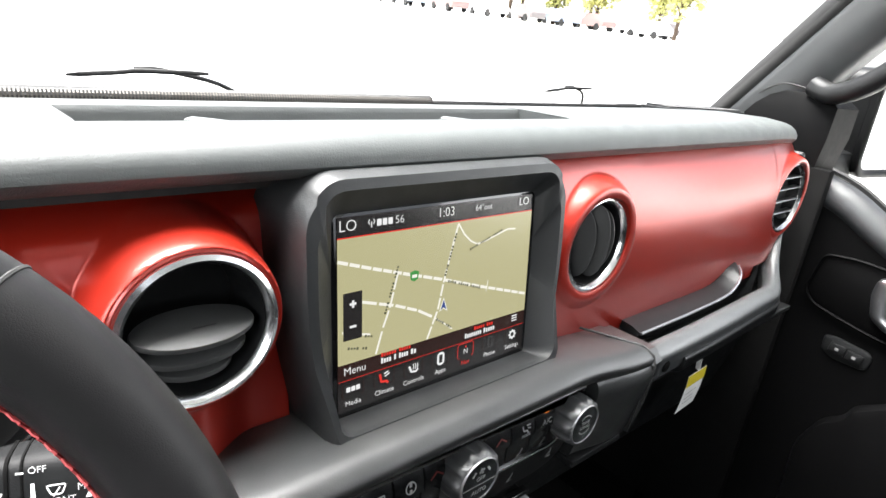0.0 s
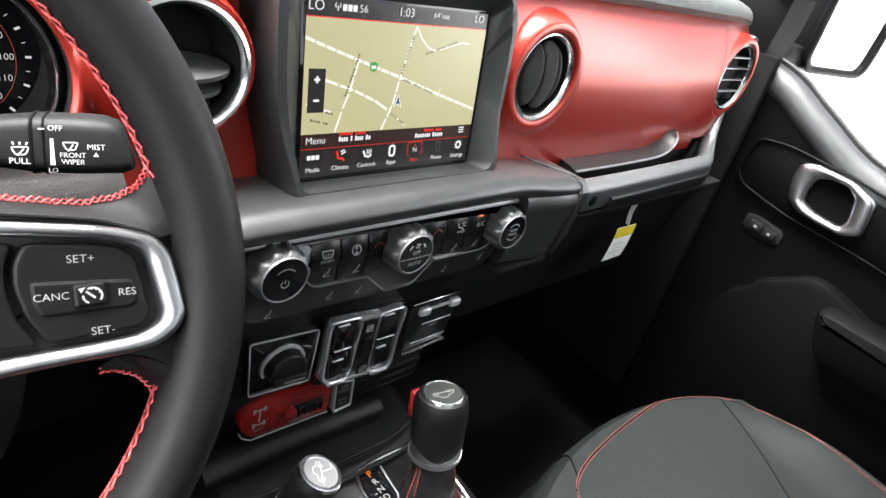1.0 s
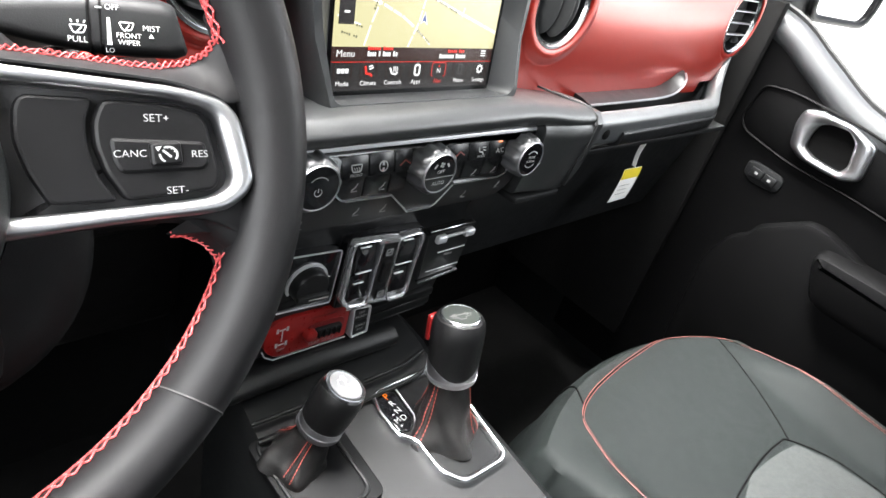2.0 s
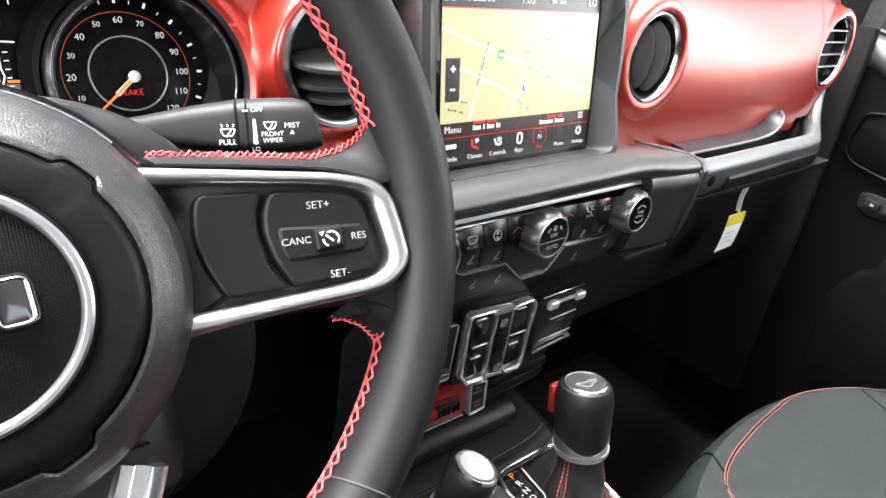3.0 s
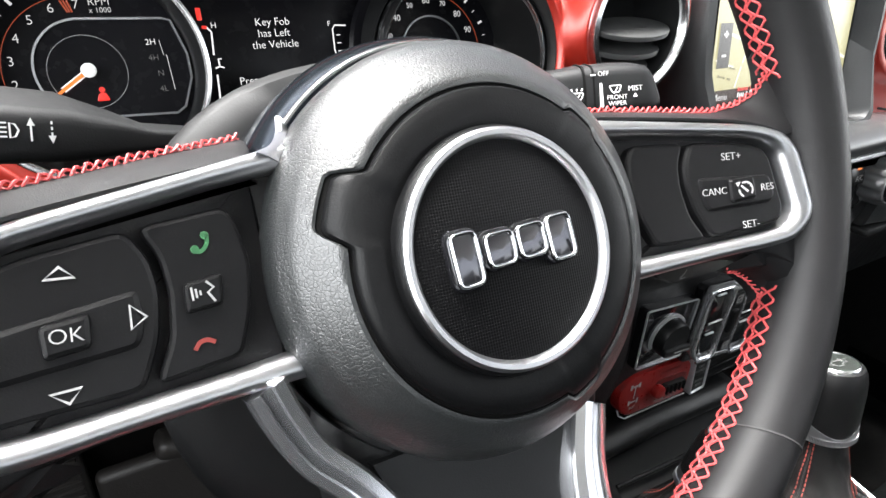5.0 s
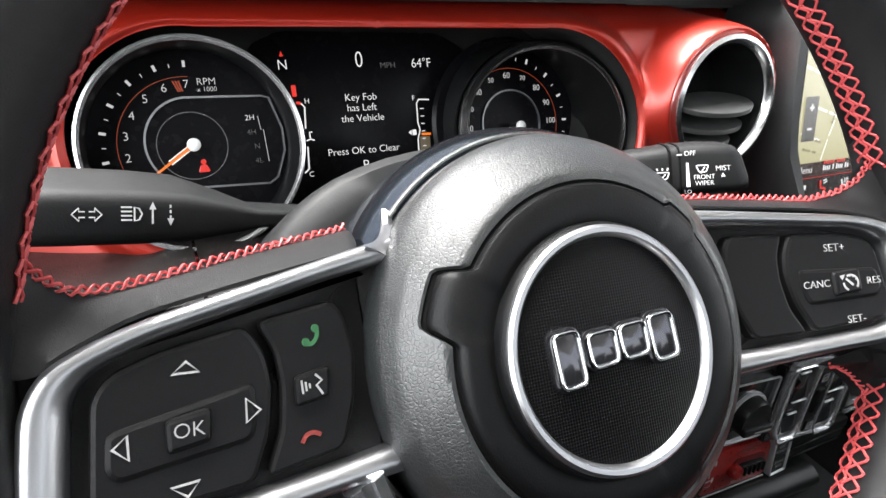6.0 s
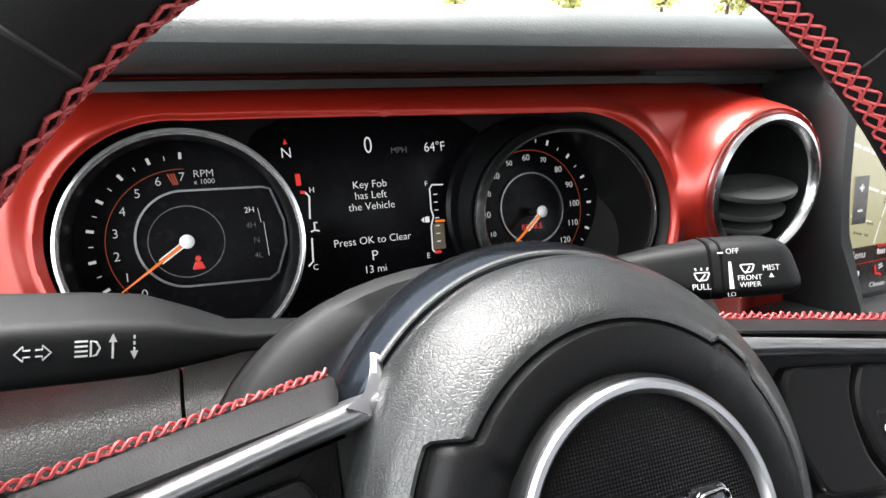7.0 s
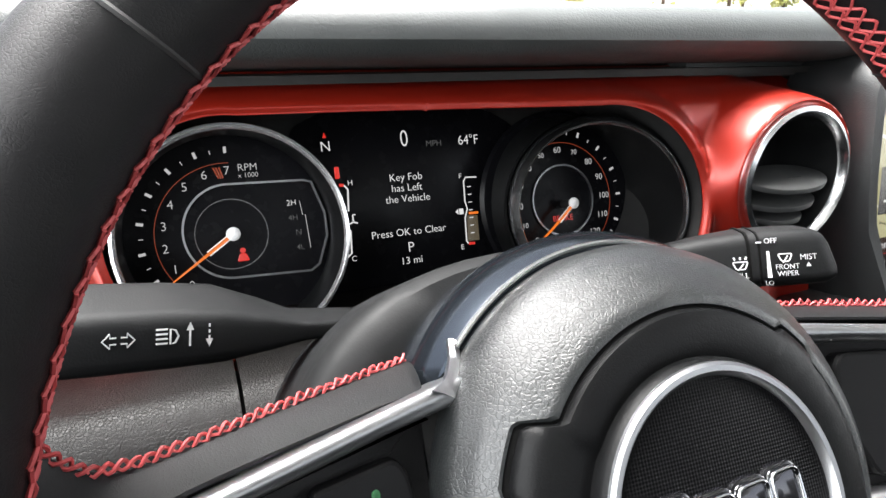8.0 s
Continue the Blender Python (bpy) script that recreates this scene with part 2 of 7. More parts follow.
def smooth_path(pts, n=8):
    """A smooth line through points."""
    P = [Vector(p) for p in pts]
    P = [P[0] * 2 - P[1]] + P + [P[-1] * 2 - P[-2]]
    out = []
    for i in range(1, len(P) - 2):
        for j in range(n):
            t = j / n
            a, b, c, d = P[i - 1:i + 3]
            out.append(0.5 * ((2 * b) + (c - a) * t + (2 * a - 5 * b + 4 * c - d) * t * t + (3 * b - a - 3 * c + d) * t ** 3))
    out.append(P[-2])
    return out


def extrude_x(profile, x0, x1, nx=1, shape=None, caps=True):
    """A closed (y, z) profile carried along x; shape(x, y, z) may move each point."""
    rings = []
    for i in range(nx + 1):
        x = x0 + (x1 - x0) * i / nx
        rings.append([shape(x, y, z) if shape else (x, y, z) for y, z in profile])
    return loft(rings, caps=caps)


def circle(r, n=40, cx=0.0, cy=0.0, a0=0.0):
    return [(cx + r * math.cos(a0 + 2 * math.pi * i / n), cy + r * math.sin(a0 + 2 * math.pi * i / n)) for i in range(n)]


def rect(x0, y0, x1, y1, r=0.0, n=4):
    p = [(x0, y0), (x1, y0), (x1, y1), (x0, y1)]
    return rounded(p, r, n) if r else p


def flat(pts, z=0.0):
    bm = bmesh.new()
    bm.faces.new([bm.verts.new((x, y, z)) for x, y in ccw(list(pts))])
    return bm


def stroke(pts, w, z=0.0, t=0.0003, closed=False):
    """A thin raised line of width w along 2D points."""
    P = [Vector(p) for p in pts]
    k = len(P)
    left, right = [], []
    for i, p in enumerate(P):
        a = P[i - 1] if (closed or i) else p
        b = P[(i + 1) % k] if (closed or i < k - 1) else p
        d = (b - a).normalized()
        nrm = Vector((-d.y, d.x)) * (w / 2)
        left.append(p + nrm)
        right.append(p - nrm)
    rings = [[(l.x, l.y, z), (l.x, l.y, z + t), (r.x, r.y, z + t), (r.x, r.y, z)] for l, r in zip(left, right)]
    if closed:
        rings.append(rings[0])
    return loft(rings, caps=not closed)


TEXTS = []


def text(body, parent, x, y, z, size, mat, turn=0.0, align="CENTER", wide=1.0, warp=None):
    """Lettering in the frame of its parent; size is about the height of a line."""
    cu = bpy.data.curves.new("lettering", "FONT")
    cu.body, cu.size, cu.align_x, cu.align_y, cu.extrude = body, size, align, "CENTER", 0.00008
    cu.resolution_u = 3
    cu.offset = -0.012 * size
    ob = new("lettering", cu)
    ob.parent = parent
    ob.matrix_basis = pose(x, y, z, 0, 0, turn) @ Matrix.Diagonal((wide, 1, 1, 1))
    TEXTS.append((ob, mat, warp))
    return ob

# ---- the place outside ----
SLOPE = 0.038
ground_bm = bmesh.new()
rows_ = [[ground_bm.verts.new((x, y, max(0, y - 4) * SLOPE)) for x in (-400, 400)] for y in (-400, 4, 400)]
for a, b in zip(rows_, rows_[1:]):
    ground_bm.faces.new((a[0], a[1], b[1], b[0]))
g = part("ground", ground_bm, TARMAC, smooth=False)
tagged(g, "pale dusty concrete car park, brightly lit", "ground", kind="structure")


def parked_car(paint):
    e = thing("parked_car", "parked car standing far off in the bright lot", "car", group="row of parked cars")
    prof = [(-2.1, 0.35), (2.1, 0.35), (2.15, 0.7), (1.9, 0.9), (1.0, 0.98), (0.45, 1.45), (-1.2, 1.48), (-1.9, 1.0), (-2.15, 0.85)]
    prof = rounded(prof, 0.12, 3)
    rings = [[(x * s, w, z if z < 1.0 else 1.0 + (z - 1.0) * (1 if abs(w) < 0.8 else 0.0)) for x, z in prof] for s, w in ((0.97, -0.85), (1, -0.78), (1, 0.78), (0.97, 0.85))]
    part("body", loft(rings), paint, e)
    for x in (-1.3, 1.35):
        for w in (-0.8, 0.8):
            part("wheel", moved(lathe([(0.0, -0.1), (0.3, -0.1), (0.33, -0.06), (0.33, 0.06), (0.3, 0.1), (0.0, 0.1)], 20), pose(x, w, 0.33, 90)), RUBBER, e)
    part("window", box(1.3, 1.5, 0.28, 0.05, at=(-0.4, 0, 1.2)), GLOSS, e)
    return e


# maroon, blue and dark are paled: distant haze and glare put into the colour
paints = [WHITECAR, material("hazed_maroon_car_paint", (0.30, 0.20, 0.19), 0.3), material("hazed_blue_car_paint", (0.28, 0.33, 0.42), 0.3), material("hazed_dark_car_paint", (0.20, 0.18, 0.18), 0.3)]
cars = [parked_car(p) for p in paints]
for c, p in zip(cars, [(16, 50, SLOPE * 46), (20, 49, SLOPE * 45), (-9, 52, SLOPE * 48), (-5.5, 52, SLOPE * 48)]):
    c.matrix_basis = pose(*p, 0, 0, 80)
for k in range(11):
    x, y = 24 + k * 3.4, 47.5 - k * 1.5
    copy_thing(cars[(k * 3 + 1) % 4], pose(x, y, SLOPE * (y - 4), 0, 0, 75 + k % 3))
for x, y in ((-2, 52), (52, 30), (-12.5, 52)):
    copy_thing(cars[int(abs(x)) % 4], pose(x, y, SLOPE * (y - 4), 0, 0, 82))


def tree(x, y, h):
    z0 = SLOPE * (y - 4)
    e = thing("tree", "leafy green and yellow tree beyond the car park", "tree", pose(x, y, z0), group="trees beyond the lot")
    part("trunk", tube([(0, 0, 0), (0.05, 0, h * 0.3), (0, 0.1, h * 0.75)], [0.22, 0.16, 0.05], 8), BARK, e)
    for a in range(4):
        c, s = math.cos(a * 1.7), math.sin(a * 1.7)
        part("limb", tube([(0, 0, h * 0.35), (c * h * 0.12, s * h * 0.12, h * 0.55), (c * h * 0.2, s * h * 0.2, h * 0.7)], [0.09, 0.06, 0.02], 6), BARK, e)
    bm = bmesh.new()
    rnd = random.Random(int(x * 10 + y))
    for _ in range(700):
        u, v = rnd.uniform(0, 6.283), rnd.uniform(-1, 1)
        r = h * 0.33 * rnd.uniform(0.35, 1.0) * (0.75 + 0.35 * math.sin(3 * u + 4 * v))
        c = Vector((r * math.cos(u) * math.sqrt(1 - v * v), r * math.sin(u) * math.sqrt(1 - v * v), h * 0.62 + r * v * 1.15))
        s = rnd.uniform(0.12, 0.32)
        d1 = Vector((rnd.uniform(-1, 1), rnd.uniform(-1, 1), rnd.uniform(-1, 1))).normalized() * s
        d2 = d1.cross(Vector((rnd.uniform(-1, 1), rnd.uniform(-1, 1), rnd.uniform(-1, 1)))).normalized() * s
        bm.faces.new([bm.verts.new(c + p) for p in (d1, d2, -d1, -d2)])
    part("crown", bm, LEAF, e, smooth=False)


for x, y, h in ((2, 62, 6.5), (9, 60, 5), (16, 60, 5.5), (27, 60, 6), (42, 46, 6.5), (46, 42, 7), (52, 36, 6), (-8, 63, 6), (36, 52, 5), (57, 30, 7), (50, 44, 6), (58, 41, 5.5), (64, 36, 6), (48, 38, 4.5)):
    tree(x, y, h)

# bonnet, cowl and wipers in front of the glass
hood = thing("bonnet", "white painted bonnet in front of the windscreen", "bonnet")
part("panel", loft([[(x, y, 1.185 - 0.05 * ((y - 0.4) / 1.2) ** 2 - 0.03 * (x / 0.62) ** 2) for x in np.linspace(-0.62, 0.62, 9)] for y in np.linspace(0.42, 1.6, 8)], closed=False), WHITECAR, hood)
for x in (-0.35, 0.35):
    part("rubber_stop", moved(lathe([(0.0, 0.02), (0.012, 0.018), (0.014, 0.0), (0.018, -0.01)], 16), pose(x, 0.75, 1.19)), RUBBER, hood)
cowl = part("cowl", extrude_x(rounded([(0.262, 1.20), (0.43, 1.19), (0.43, 1.205), (0.30, 1.245), (0.262, 1.262)], 0.006, 3), -0.72, 0.72), PLASTIC)
tagged(cowl, "black plastic cowl below the windscreen", "cowl", kind="structure")
for x in (-0.100, 0.505):
    w = thing("wiper", "black windscreen wiper lying at the foot of the glass", "wiper", group="windscreen wipers")
    part("arm", tube(smooth_path([(x + 0.14, 0.37, 1.262), (x + 0.08, 0.33, 1.290), (x + 0.02, 0.306, 1.3040), (x - 0.005, 0.303, 1.3045)], 4), 0.0022, 8), RUBBER, w)
    part("blade", tube(smooth_path([(x - 0.058, 0.298, 1.2985), (x - 0.02, 0.300, 1.3015), (x, 0.300, 1.3035), (x + 0.058, 0.300, 1.3035)], 4), [0.0009] + [0.0018] * 11 + [0.0012], 8, flat=1.2), RUBBER, w)
strip = thing("screen_seal", "dark ribbed rubber seal along the foot of the windscreen", "seal")
part("strip", tube([(-0.70, 0.246, 1.2915), (0.186, 0.250, 1.2920)], 0.0062, 8), RUBBER, strip)
ribs = bmesh.new()
for i in range(300):
    x = -0.60 + i * 0.0026
    p0 = [ribs.verts.new((x + dx, 0.2425 + dy, 1.2945 + dz)) for dx, dy, dz in ((0, 0, 0.0025), (0.0013, 0, 0.0025), (0.0013, -0.0025, 0), (0, -0.0025, 0), (0, -0.0030, -0.0045), (0.0013, -0.0030, -0.0045))]
    ribs.faces.new((p0[0], p0[1], p0[2], p0[3]))
    ribs.faces.new((p0[3], p0[2], p0[5], p0[4]))
part("bead_strip", ribs, material("worn_seal_beads", (0.045, 0.040, 0.034), 0.5), strip, smooth=False)
part("thin_lip", tube([(0.186, 0.250, 1.2905), (0.69, 0.225, 1.2935)], 0.0025, 8), RUBBER, strip)

# ---- shell of the car ----
fl = part("floor", box(1.5, 3.0, 0.04, 0.0, at=(0, -0.7, 0.44)), CARPET, smooth=False)
tagged(fl, "black carpeted car floor in deep shade", "floor", kind="structure")
rf = part("ceiling", box(1.5, 1.90, 0.04, 0.0, at=(0, -1.11, 1.80)), LINER, smooth=False)
tagged(rf, "plain grey roof lining", "ceiling", kind="structure")
# unseen panel, added to keep fill light from the rear out of the cabin
bw = part("rear_light_block", box(1.5, 0.04, 0.97, 0.0, at=(0, -2.1, 0.94)), PLASTIC, smooth=False)
tagged(bw, "unseen dark rear panel holding back light from behind", "wall", kind="structure")
lw = part("wall_driver_side", box(0.04, 2.2, 0.68, 0.0, at=(-0.76, -0.98, 0.80)), PLASTIC, smooth=False)
tagged(lw, "dark lower side wall of the cabin", "wall", kind="structure")
rw = part("wall_passenger_rear", box(0.04, 1.1, 0.80, 0.0, at=(0.76, -1.53, 0.86)), PLASTIC, smooth=False)
tagged(rw, "dark rear side wall of the cabin", "wall", kind="structure")
for y0, y1, z0, z1, n in ((0.125, 0.36, 0.42, 1.27, "kick_panel"), (-1.0, 0.125, 0.42, 0.53, "door_sill")):
    kp = part(n, box(0.06, y1 - y0, z1 - z0, 0.004, at=(0.765, (y0 + y1) / 2, (z0 + z1) / 2)), PLASTIC)
    tagged(kp, "plain black plastic trim beside the footwell", "trim", kind="structure")
kp = part("kick_panel_driver", box(0.06, 0.30, 0.85, 0.004, at=(-0.765, 0.21, 0.845)), PLASTIC)
tagged(kp, "plain black plastic trim beside the driver's footwell", "trim", kind="structure")
fw = part("firewall", box(1.5, 0.04, 0.80, 0.0, at=(0, 0.34, 0.84)), CARPET, smooth=False)
tagged(fw, "dark carpeted bulkhead behind the dashboard", "wall", kind="structure")
# added out of view to block light from the driver's rear side windows
rp = part("driver_upper_light_block", box(0.05, 1.50, 0.68, 0.01, at=(-0.755, -1.35, 1.47)), PLASTIC, smooth=False)
tagged(rp, "unseen dark panel blocking side light behind the driver", "wall", kind="structure")
tr = part("header_rail", box(1.5, 0.08, 0.05, 0.01, at=(0, -0.17, 1.785)), LINER)
tagged(tr, "grey roof rail above the windscreen", "trim", kind="structure")

GLASS = bpy.data.materials.new("clear_glass")
GLASS.use_nodes = True
_n = GLASS.node_tree.nodes["Principled BSDF"]
_n.inputs["Transmission Weight"].default_value = 1.0
_n.inputs["Roughness"].default_value = 0.0
_n.inputs["IOR"].default_value = 1.02
ws = part("windshield", loft([[(x, 0.262 - 0.08 * (x / 0.72) ** 2 - k * 0.39, 1.282 + k * 0.50) for x in np.linspace(-0.71, 0.71, 11)] for k in (0, 0.5, 1)], closed=False), GLASS)
ws.visible_shadow = False
tagged(ws, "clear raked windscreen", "windscreen", kind="structure")

# screen pillars with their trim
for sx in (1, -1):
    pil = thing("windscreen_pillar", "charcoal grey trimmed windscreen pillar", "pillar", kind="structure")
    foot, head_ = Vector((sx * 0.714, 0.160, 1.300)), Vector((sx * 0.714, -0.188, 1.765))
    prof = rounded([(0.000, 0.006), (-0.010, -0.012), (-0.004, -0.050), (0.014, -0.088), (0.050, -0.090), (0.050, 0.006)], [0.004, 0.008, 0.02, 0.015, 0.004, 0.004], 4)
    part("trim_cover", loft([[p + Vector((sx * u, v, 0)) for u, v in prof] for p in [foot.lerp(head_, f) for f in (0.0, 0.25, 0.5, 0.75, 1.0)]]), SOFT, pil)
    part("glass_seal", tube([foot + Vector((sx * 0.002, 0.012, -0.01)), head_ + Vector((sx * 0.002, 0.012, 0.0))], 0.0150, 10), RUBBER, pil)
    part("foot_cover", loft([[(sx * (0.690 + dx), y, z) for dx, y, z in q] for q in (
        [(0, 0.12, 1.23), (0.07, 0.12, 1.23), (0.07, 0.0, 1.23), (0.006, 0.005, 1.23)],
        [(0.002, 0.13, 1.29), (0.07, 0.13, 1.29), (0.07, -0.01, 1.29), (0.008, 0.0, 1.29)],
        [(0.012, 0.11, 1.322), (0.07, 0.11, 1.322), (0.07, -0.01, 1.332), (0.012, 0.0, 1.332)],
        [(0.022, 0.085, 1.346), (0.07, 0.085, 1.346), (0.07, 0.01, 1.346), (0.022, 0.015, 1.346)])]), DOORTRIM, pil)
    part("trim_joint", tube(smooth_path([(sx * 0.709, 0.125, 1.323), (sx * 0.704, 0.085, 1.353), (sx * 0.703, 0.045, 1.352), (sx * 0.700, 0.0, 1.345)], 5), 0.0013, 6), SEAM, pil)
    gh = thing("grab_handle", "black padded grab handle on the windscreen pillar", "grab handle", group="pillar grab handles")
    hp = smooth_path([(sx * 0.712, 0.040, 1.356), (sx * 0.698, 0.010, 1.350), (sx * 0.684, -0.030, 1.368), (sx * 0.678, -0.080, 1.418), (sx * 0.682, -0.130, 1.480), (sx * 0.700, -0.160, 1.530), (sx * 0.725, -0.165, 1.560)], 5)
    part("grip", tube(hp, 0.0145, 14), PLASTIC, gh)

# ---- passenger door ----
door = thing("door", "closed black passenger door with a silver handle", "door", kind="structure")
belt = smooth_path([(0.13, 1.255), (-0.02, 1.225), (-0.10, 1.185), (-0.21, 1.135), (-0.40, 1.118), (-0.98, 1.112)], 5)
outline = [(p.x, p.y) for p in belt] + [(-0.98, 0.50), (0.13, 0.50)]


def door_skin(inset, xs):
    return [[(x, y, z) for y, z in outline] for x in xs]


part("panel", loft(door_skin(0, (0.722, 0.760))), DOORTRIM, door)
part("belt_roll", tube([(0.738, p.x, p.y - 0.012) for p in belt], 0.024, 10), SOFT, door)
part("glass_seal", tube([(0.765, p.x, p.y + 0.012) for p in belt], 0.005, 6), RUBBER, door)


def on_door(pts, x0, x1, bevel=0.003):
    """A raised outline on the door's inner face; points are (y, z)."""
    return moved(plate([(y, z) for y, z in pts], x0, x1, bevel), Matrix(((0, 0, -1, 0.722), (1, 0, 0, 0), (0, 1, 0, 0), (0, 0, 0, 1))))


recess = rounded([(-0.042, 1.132), (-0.085, 1.138), (-0.190, 1.130), (-0.400, 1.090), (-0.400, 1.010), (-0.237, 1.032), (-0.138, 1.038), (-0.089, 1.047), (-0.047, 1.057), (-0.032, 1.075)], [0.012, 0.02, 0.03, 0.02, 0.02, 0.03, 0.03, 0.02, 0.012, 0.012], 5)
part("handle_surround", on_door(recess, 0.0, 0.006, 0.004), DOORTRIM, door)
part("surround_lip", tube([(0.7145, y, z) for y, z in recess], 0.0022, 6, closed=True), DOORTRIM, door)
h_out = rounded([(-0.115, 1.123), (-0.136, 1.130), (-0.190, 1.127), (-0.228, 1.112), (-0.234, 1.060), (-0.211, 1.049), (-0.175, 1.050), (-0.142, 1.054), (-0.121, 1.067), (-0.113, 1.100)], 0.008, 4)
h_in = rounded([(-0.145, 1.110), (-0.160, 1.117), (-0.185, 1.118), (-0.200, 1.106), (-0.208, 1.072), (-0.202, 1.060), (-0.180, 1.062), (-0.162, 1.064), (-0.143, 1.073), (-0.141, 1.092)], 0.005, 4)
hm = Matrix(((0, 0, -1, 0.716), (1, 0, 0, 0), (0, 1, 0, 0), (0, 0, 0, 1)))
part("door_handle", moved(frame_plate(h_out, h_in, 0.0, 0.014, 0.004), hm), SILVER, door, "satin silver door handle")
# flat near-black sheet in place of the shade inside the handle's hollow
part("handle_cup_shade", moved(flat(h_in, 0.0016), hm), GROOVE, door)
lo = rounded([(-0.076, 1.016), (-0.092, 1.019), (-0.135, 1.014), (-0.142, 1.006), (-0.140, 0.988), (-0.131, 0.984), (-0.094, 0.984), (-0.077, 0.993)], 0.006, 4)
part("lock_bezel", on_door(lo, 0.0, 0.0035, 0.003), PLASTIC, door)
for y, z in ((-0.098, 1.0025), (-0.121, 1.0000)):
    b = part("lock_button", moved(box(0.021, 0.015, 0.003, 0.003, at=(0, 0, 0.0035)), hm @ pose(y - 0.0, z, -0.004, 0, 0, 5)), PLASTIC, door)
    part("lock_symbol", moved(box(0.005, 0.004, 0.0006, 0.0, at=(0, 0, 0.0016)), hm @ pose(y, z, 0.0, 0, 0, 5)), GREYPRINT, door, smooth=False)
pocket = rounded([(-0.090, 0.840), (-0.112, 0.891), (-0.136, 0.910), (-0.143, 0.930), (-0.173, 0.951), (-0.208, 0.975), (-0.237, 0.975), (-0.300, 0.955), (-0.360, 0.930), (-0.600, 0.900), (-0.600, 0.620), (-0.100, 0.620)], [0.02, 0.012, 0.008, 0.008, 0.02, 0.012, 0.012, 0.03, 0.04, 0.02, 0.03, 0.04], 4)
part("map_pocket", on_door(pocket, 0.0, 0.022, 0.012), DOORTRIM, door)
arm = rounded([(-0.235, 0.955), (-0.60, 0.945), (-0.60, 0.86), (-0.27, 0.87)], 0.03, 5)
part("armrest", on_door(arm, 0.0, 0.065, 0.02), DOORTRIM, door)
dg = part("door_glass", loft([[(0.768, p.x, p.y) for p in belt], [(0.745, p.x - 0.14 * (p.x + 0.98) / 1.11, 1.74) for p in belt]], closed=False), GLASS)
dg.visible_shadow = False
tagged(dg, "clear passenger side window", "window", kind="structure")
mi = thing("door_mirror", "black framed door mirror seen through the side window", "mirror", leaning(0.93, -0.03, 1.30, 0) @ pose(0, 0, 0, 0, -18, 0))
mo, mn = rounded([(-0.085, -0.075), (0.085, -0.07), (0.095, 0.10), (-0.09, 0.09)], 0.03, 5), rounded([(-0.072, -0.062), (0.072, -0.058), (0.082, 0.088), (-0.078, 0.078)], 0.025, 5)
part("housing", plate(mo, -0.06, -0.006, 0.01), PLASTIC, mi)
part("frame", frame_plate(mo, mn, -0.006, 0.006, 0.003), SATIN, mi)
part("mirror_glass", plate(mn, -0.004, 0.0, 0.001), MIRROR, mi)
part("arm", box(0.06, 0.05, 0.05, 0.012, at=(-0.10, -0.06, -0.03)), PLASTIC, mi)

# ---- dashboard ----
dash = thing("dashboard", "black grained dashboard with satin red trim panels", "dashboard")


def dash_end(x, y, z):
    """The dashboard's rear edge draws back a little towards its passenger end."""
    k = max(0.0, (x - 0.56) / 0.10)
    return (x, y + 0.022 * k * k, z - 0.010 * k * k)


top_prof = [(0.060, 1.2800), (0.040, 1.2808), (0.024, 1.2824), (0.0145, 1.2848), (0.0075, 1.2884), (0.0040, 1.2932), (0.0045, 1.2985), (0.0085, 1.3045), (0.0145, 1.3085), (0.022, 1.3108)]
flat_prof = top_prof + [(0.045, 1.3125), (0.10, 1.310), (0.16, 1.303), (0.245, 1.287), (0.245, 1.262), (0.10, 1.262)]
tray_prof = top_prof + [(0.040, 1.3122), (0.0435, 1.305), (0.0455, 1.272), (0.0955, 1.272), (0.0975, 1.3060), (0.100, 1.3095), (0.16, 1.303), (0.245, 1.287), (0.245, 1.262), (0.10, 1.262)]
tray_end = tray_prof[10:16]
pad = merge(extrude_x(flat_prof, -0.72, -0.205, 6, caps=False), extrude_x(tray_prof, -0.205, 0.165, 4, caps=False), extrude_x(flat_prof, 0.165, 0.662, 14, dash_end, caps=False))
for x in (-0.205, 0.165):
    pad.faces.new([pad.verts.new((x, y, z)) for y, z in tray_end])
pad.faces.new([pad.verts.new(dash_end(0.662, y, z)) for y, z in flat_prof[6:14] + [(0.10, 1.285), (0.03, 1.285)]])
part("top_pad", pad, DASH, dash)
for x in (-0.115, 0.085):
    part("tray_rib", moved(box(0.062, 0.012, 0.034, 0.004), pose(x, 0.070, 1.2885, 0, 0, -40)), DASH, dash)
part("demister_grille", moved(box(0.17, 0.05, 0.004, 0.0015), pose(0.600, 0.150, 1.3035, -3, 0, -10)), PLASTIC, dash)
for i in range(27):
    part("grille_slat", moved(box(0.0022, 0.042, 0.003, 0.0006, 1), pose(0.600, 0.150, 1.3062, -3, 0, -10) @ pose(-0.078 + i * 0.006, 0, 0)), SATIN, dash)


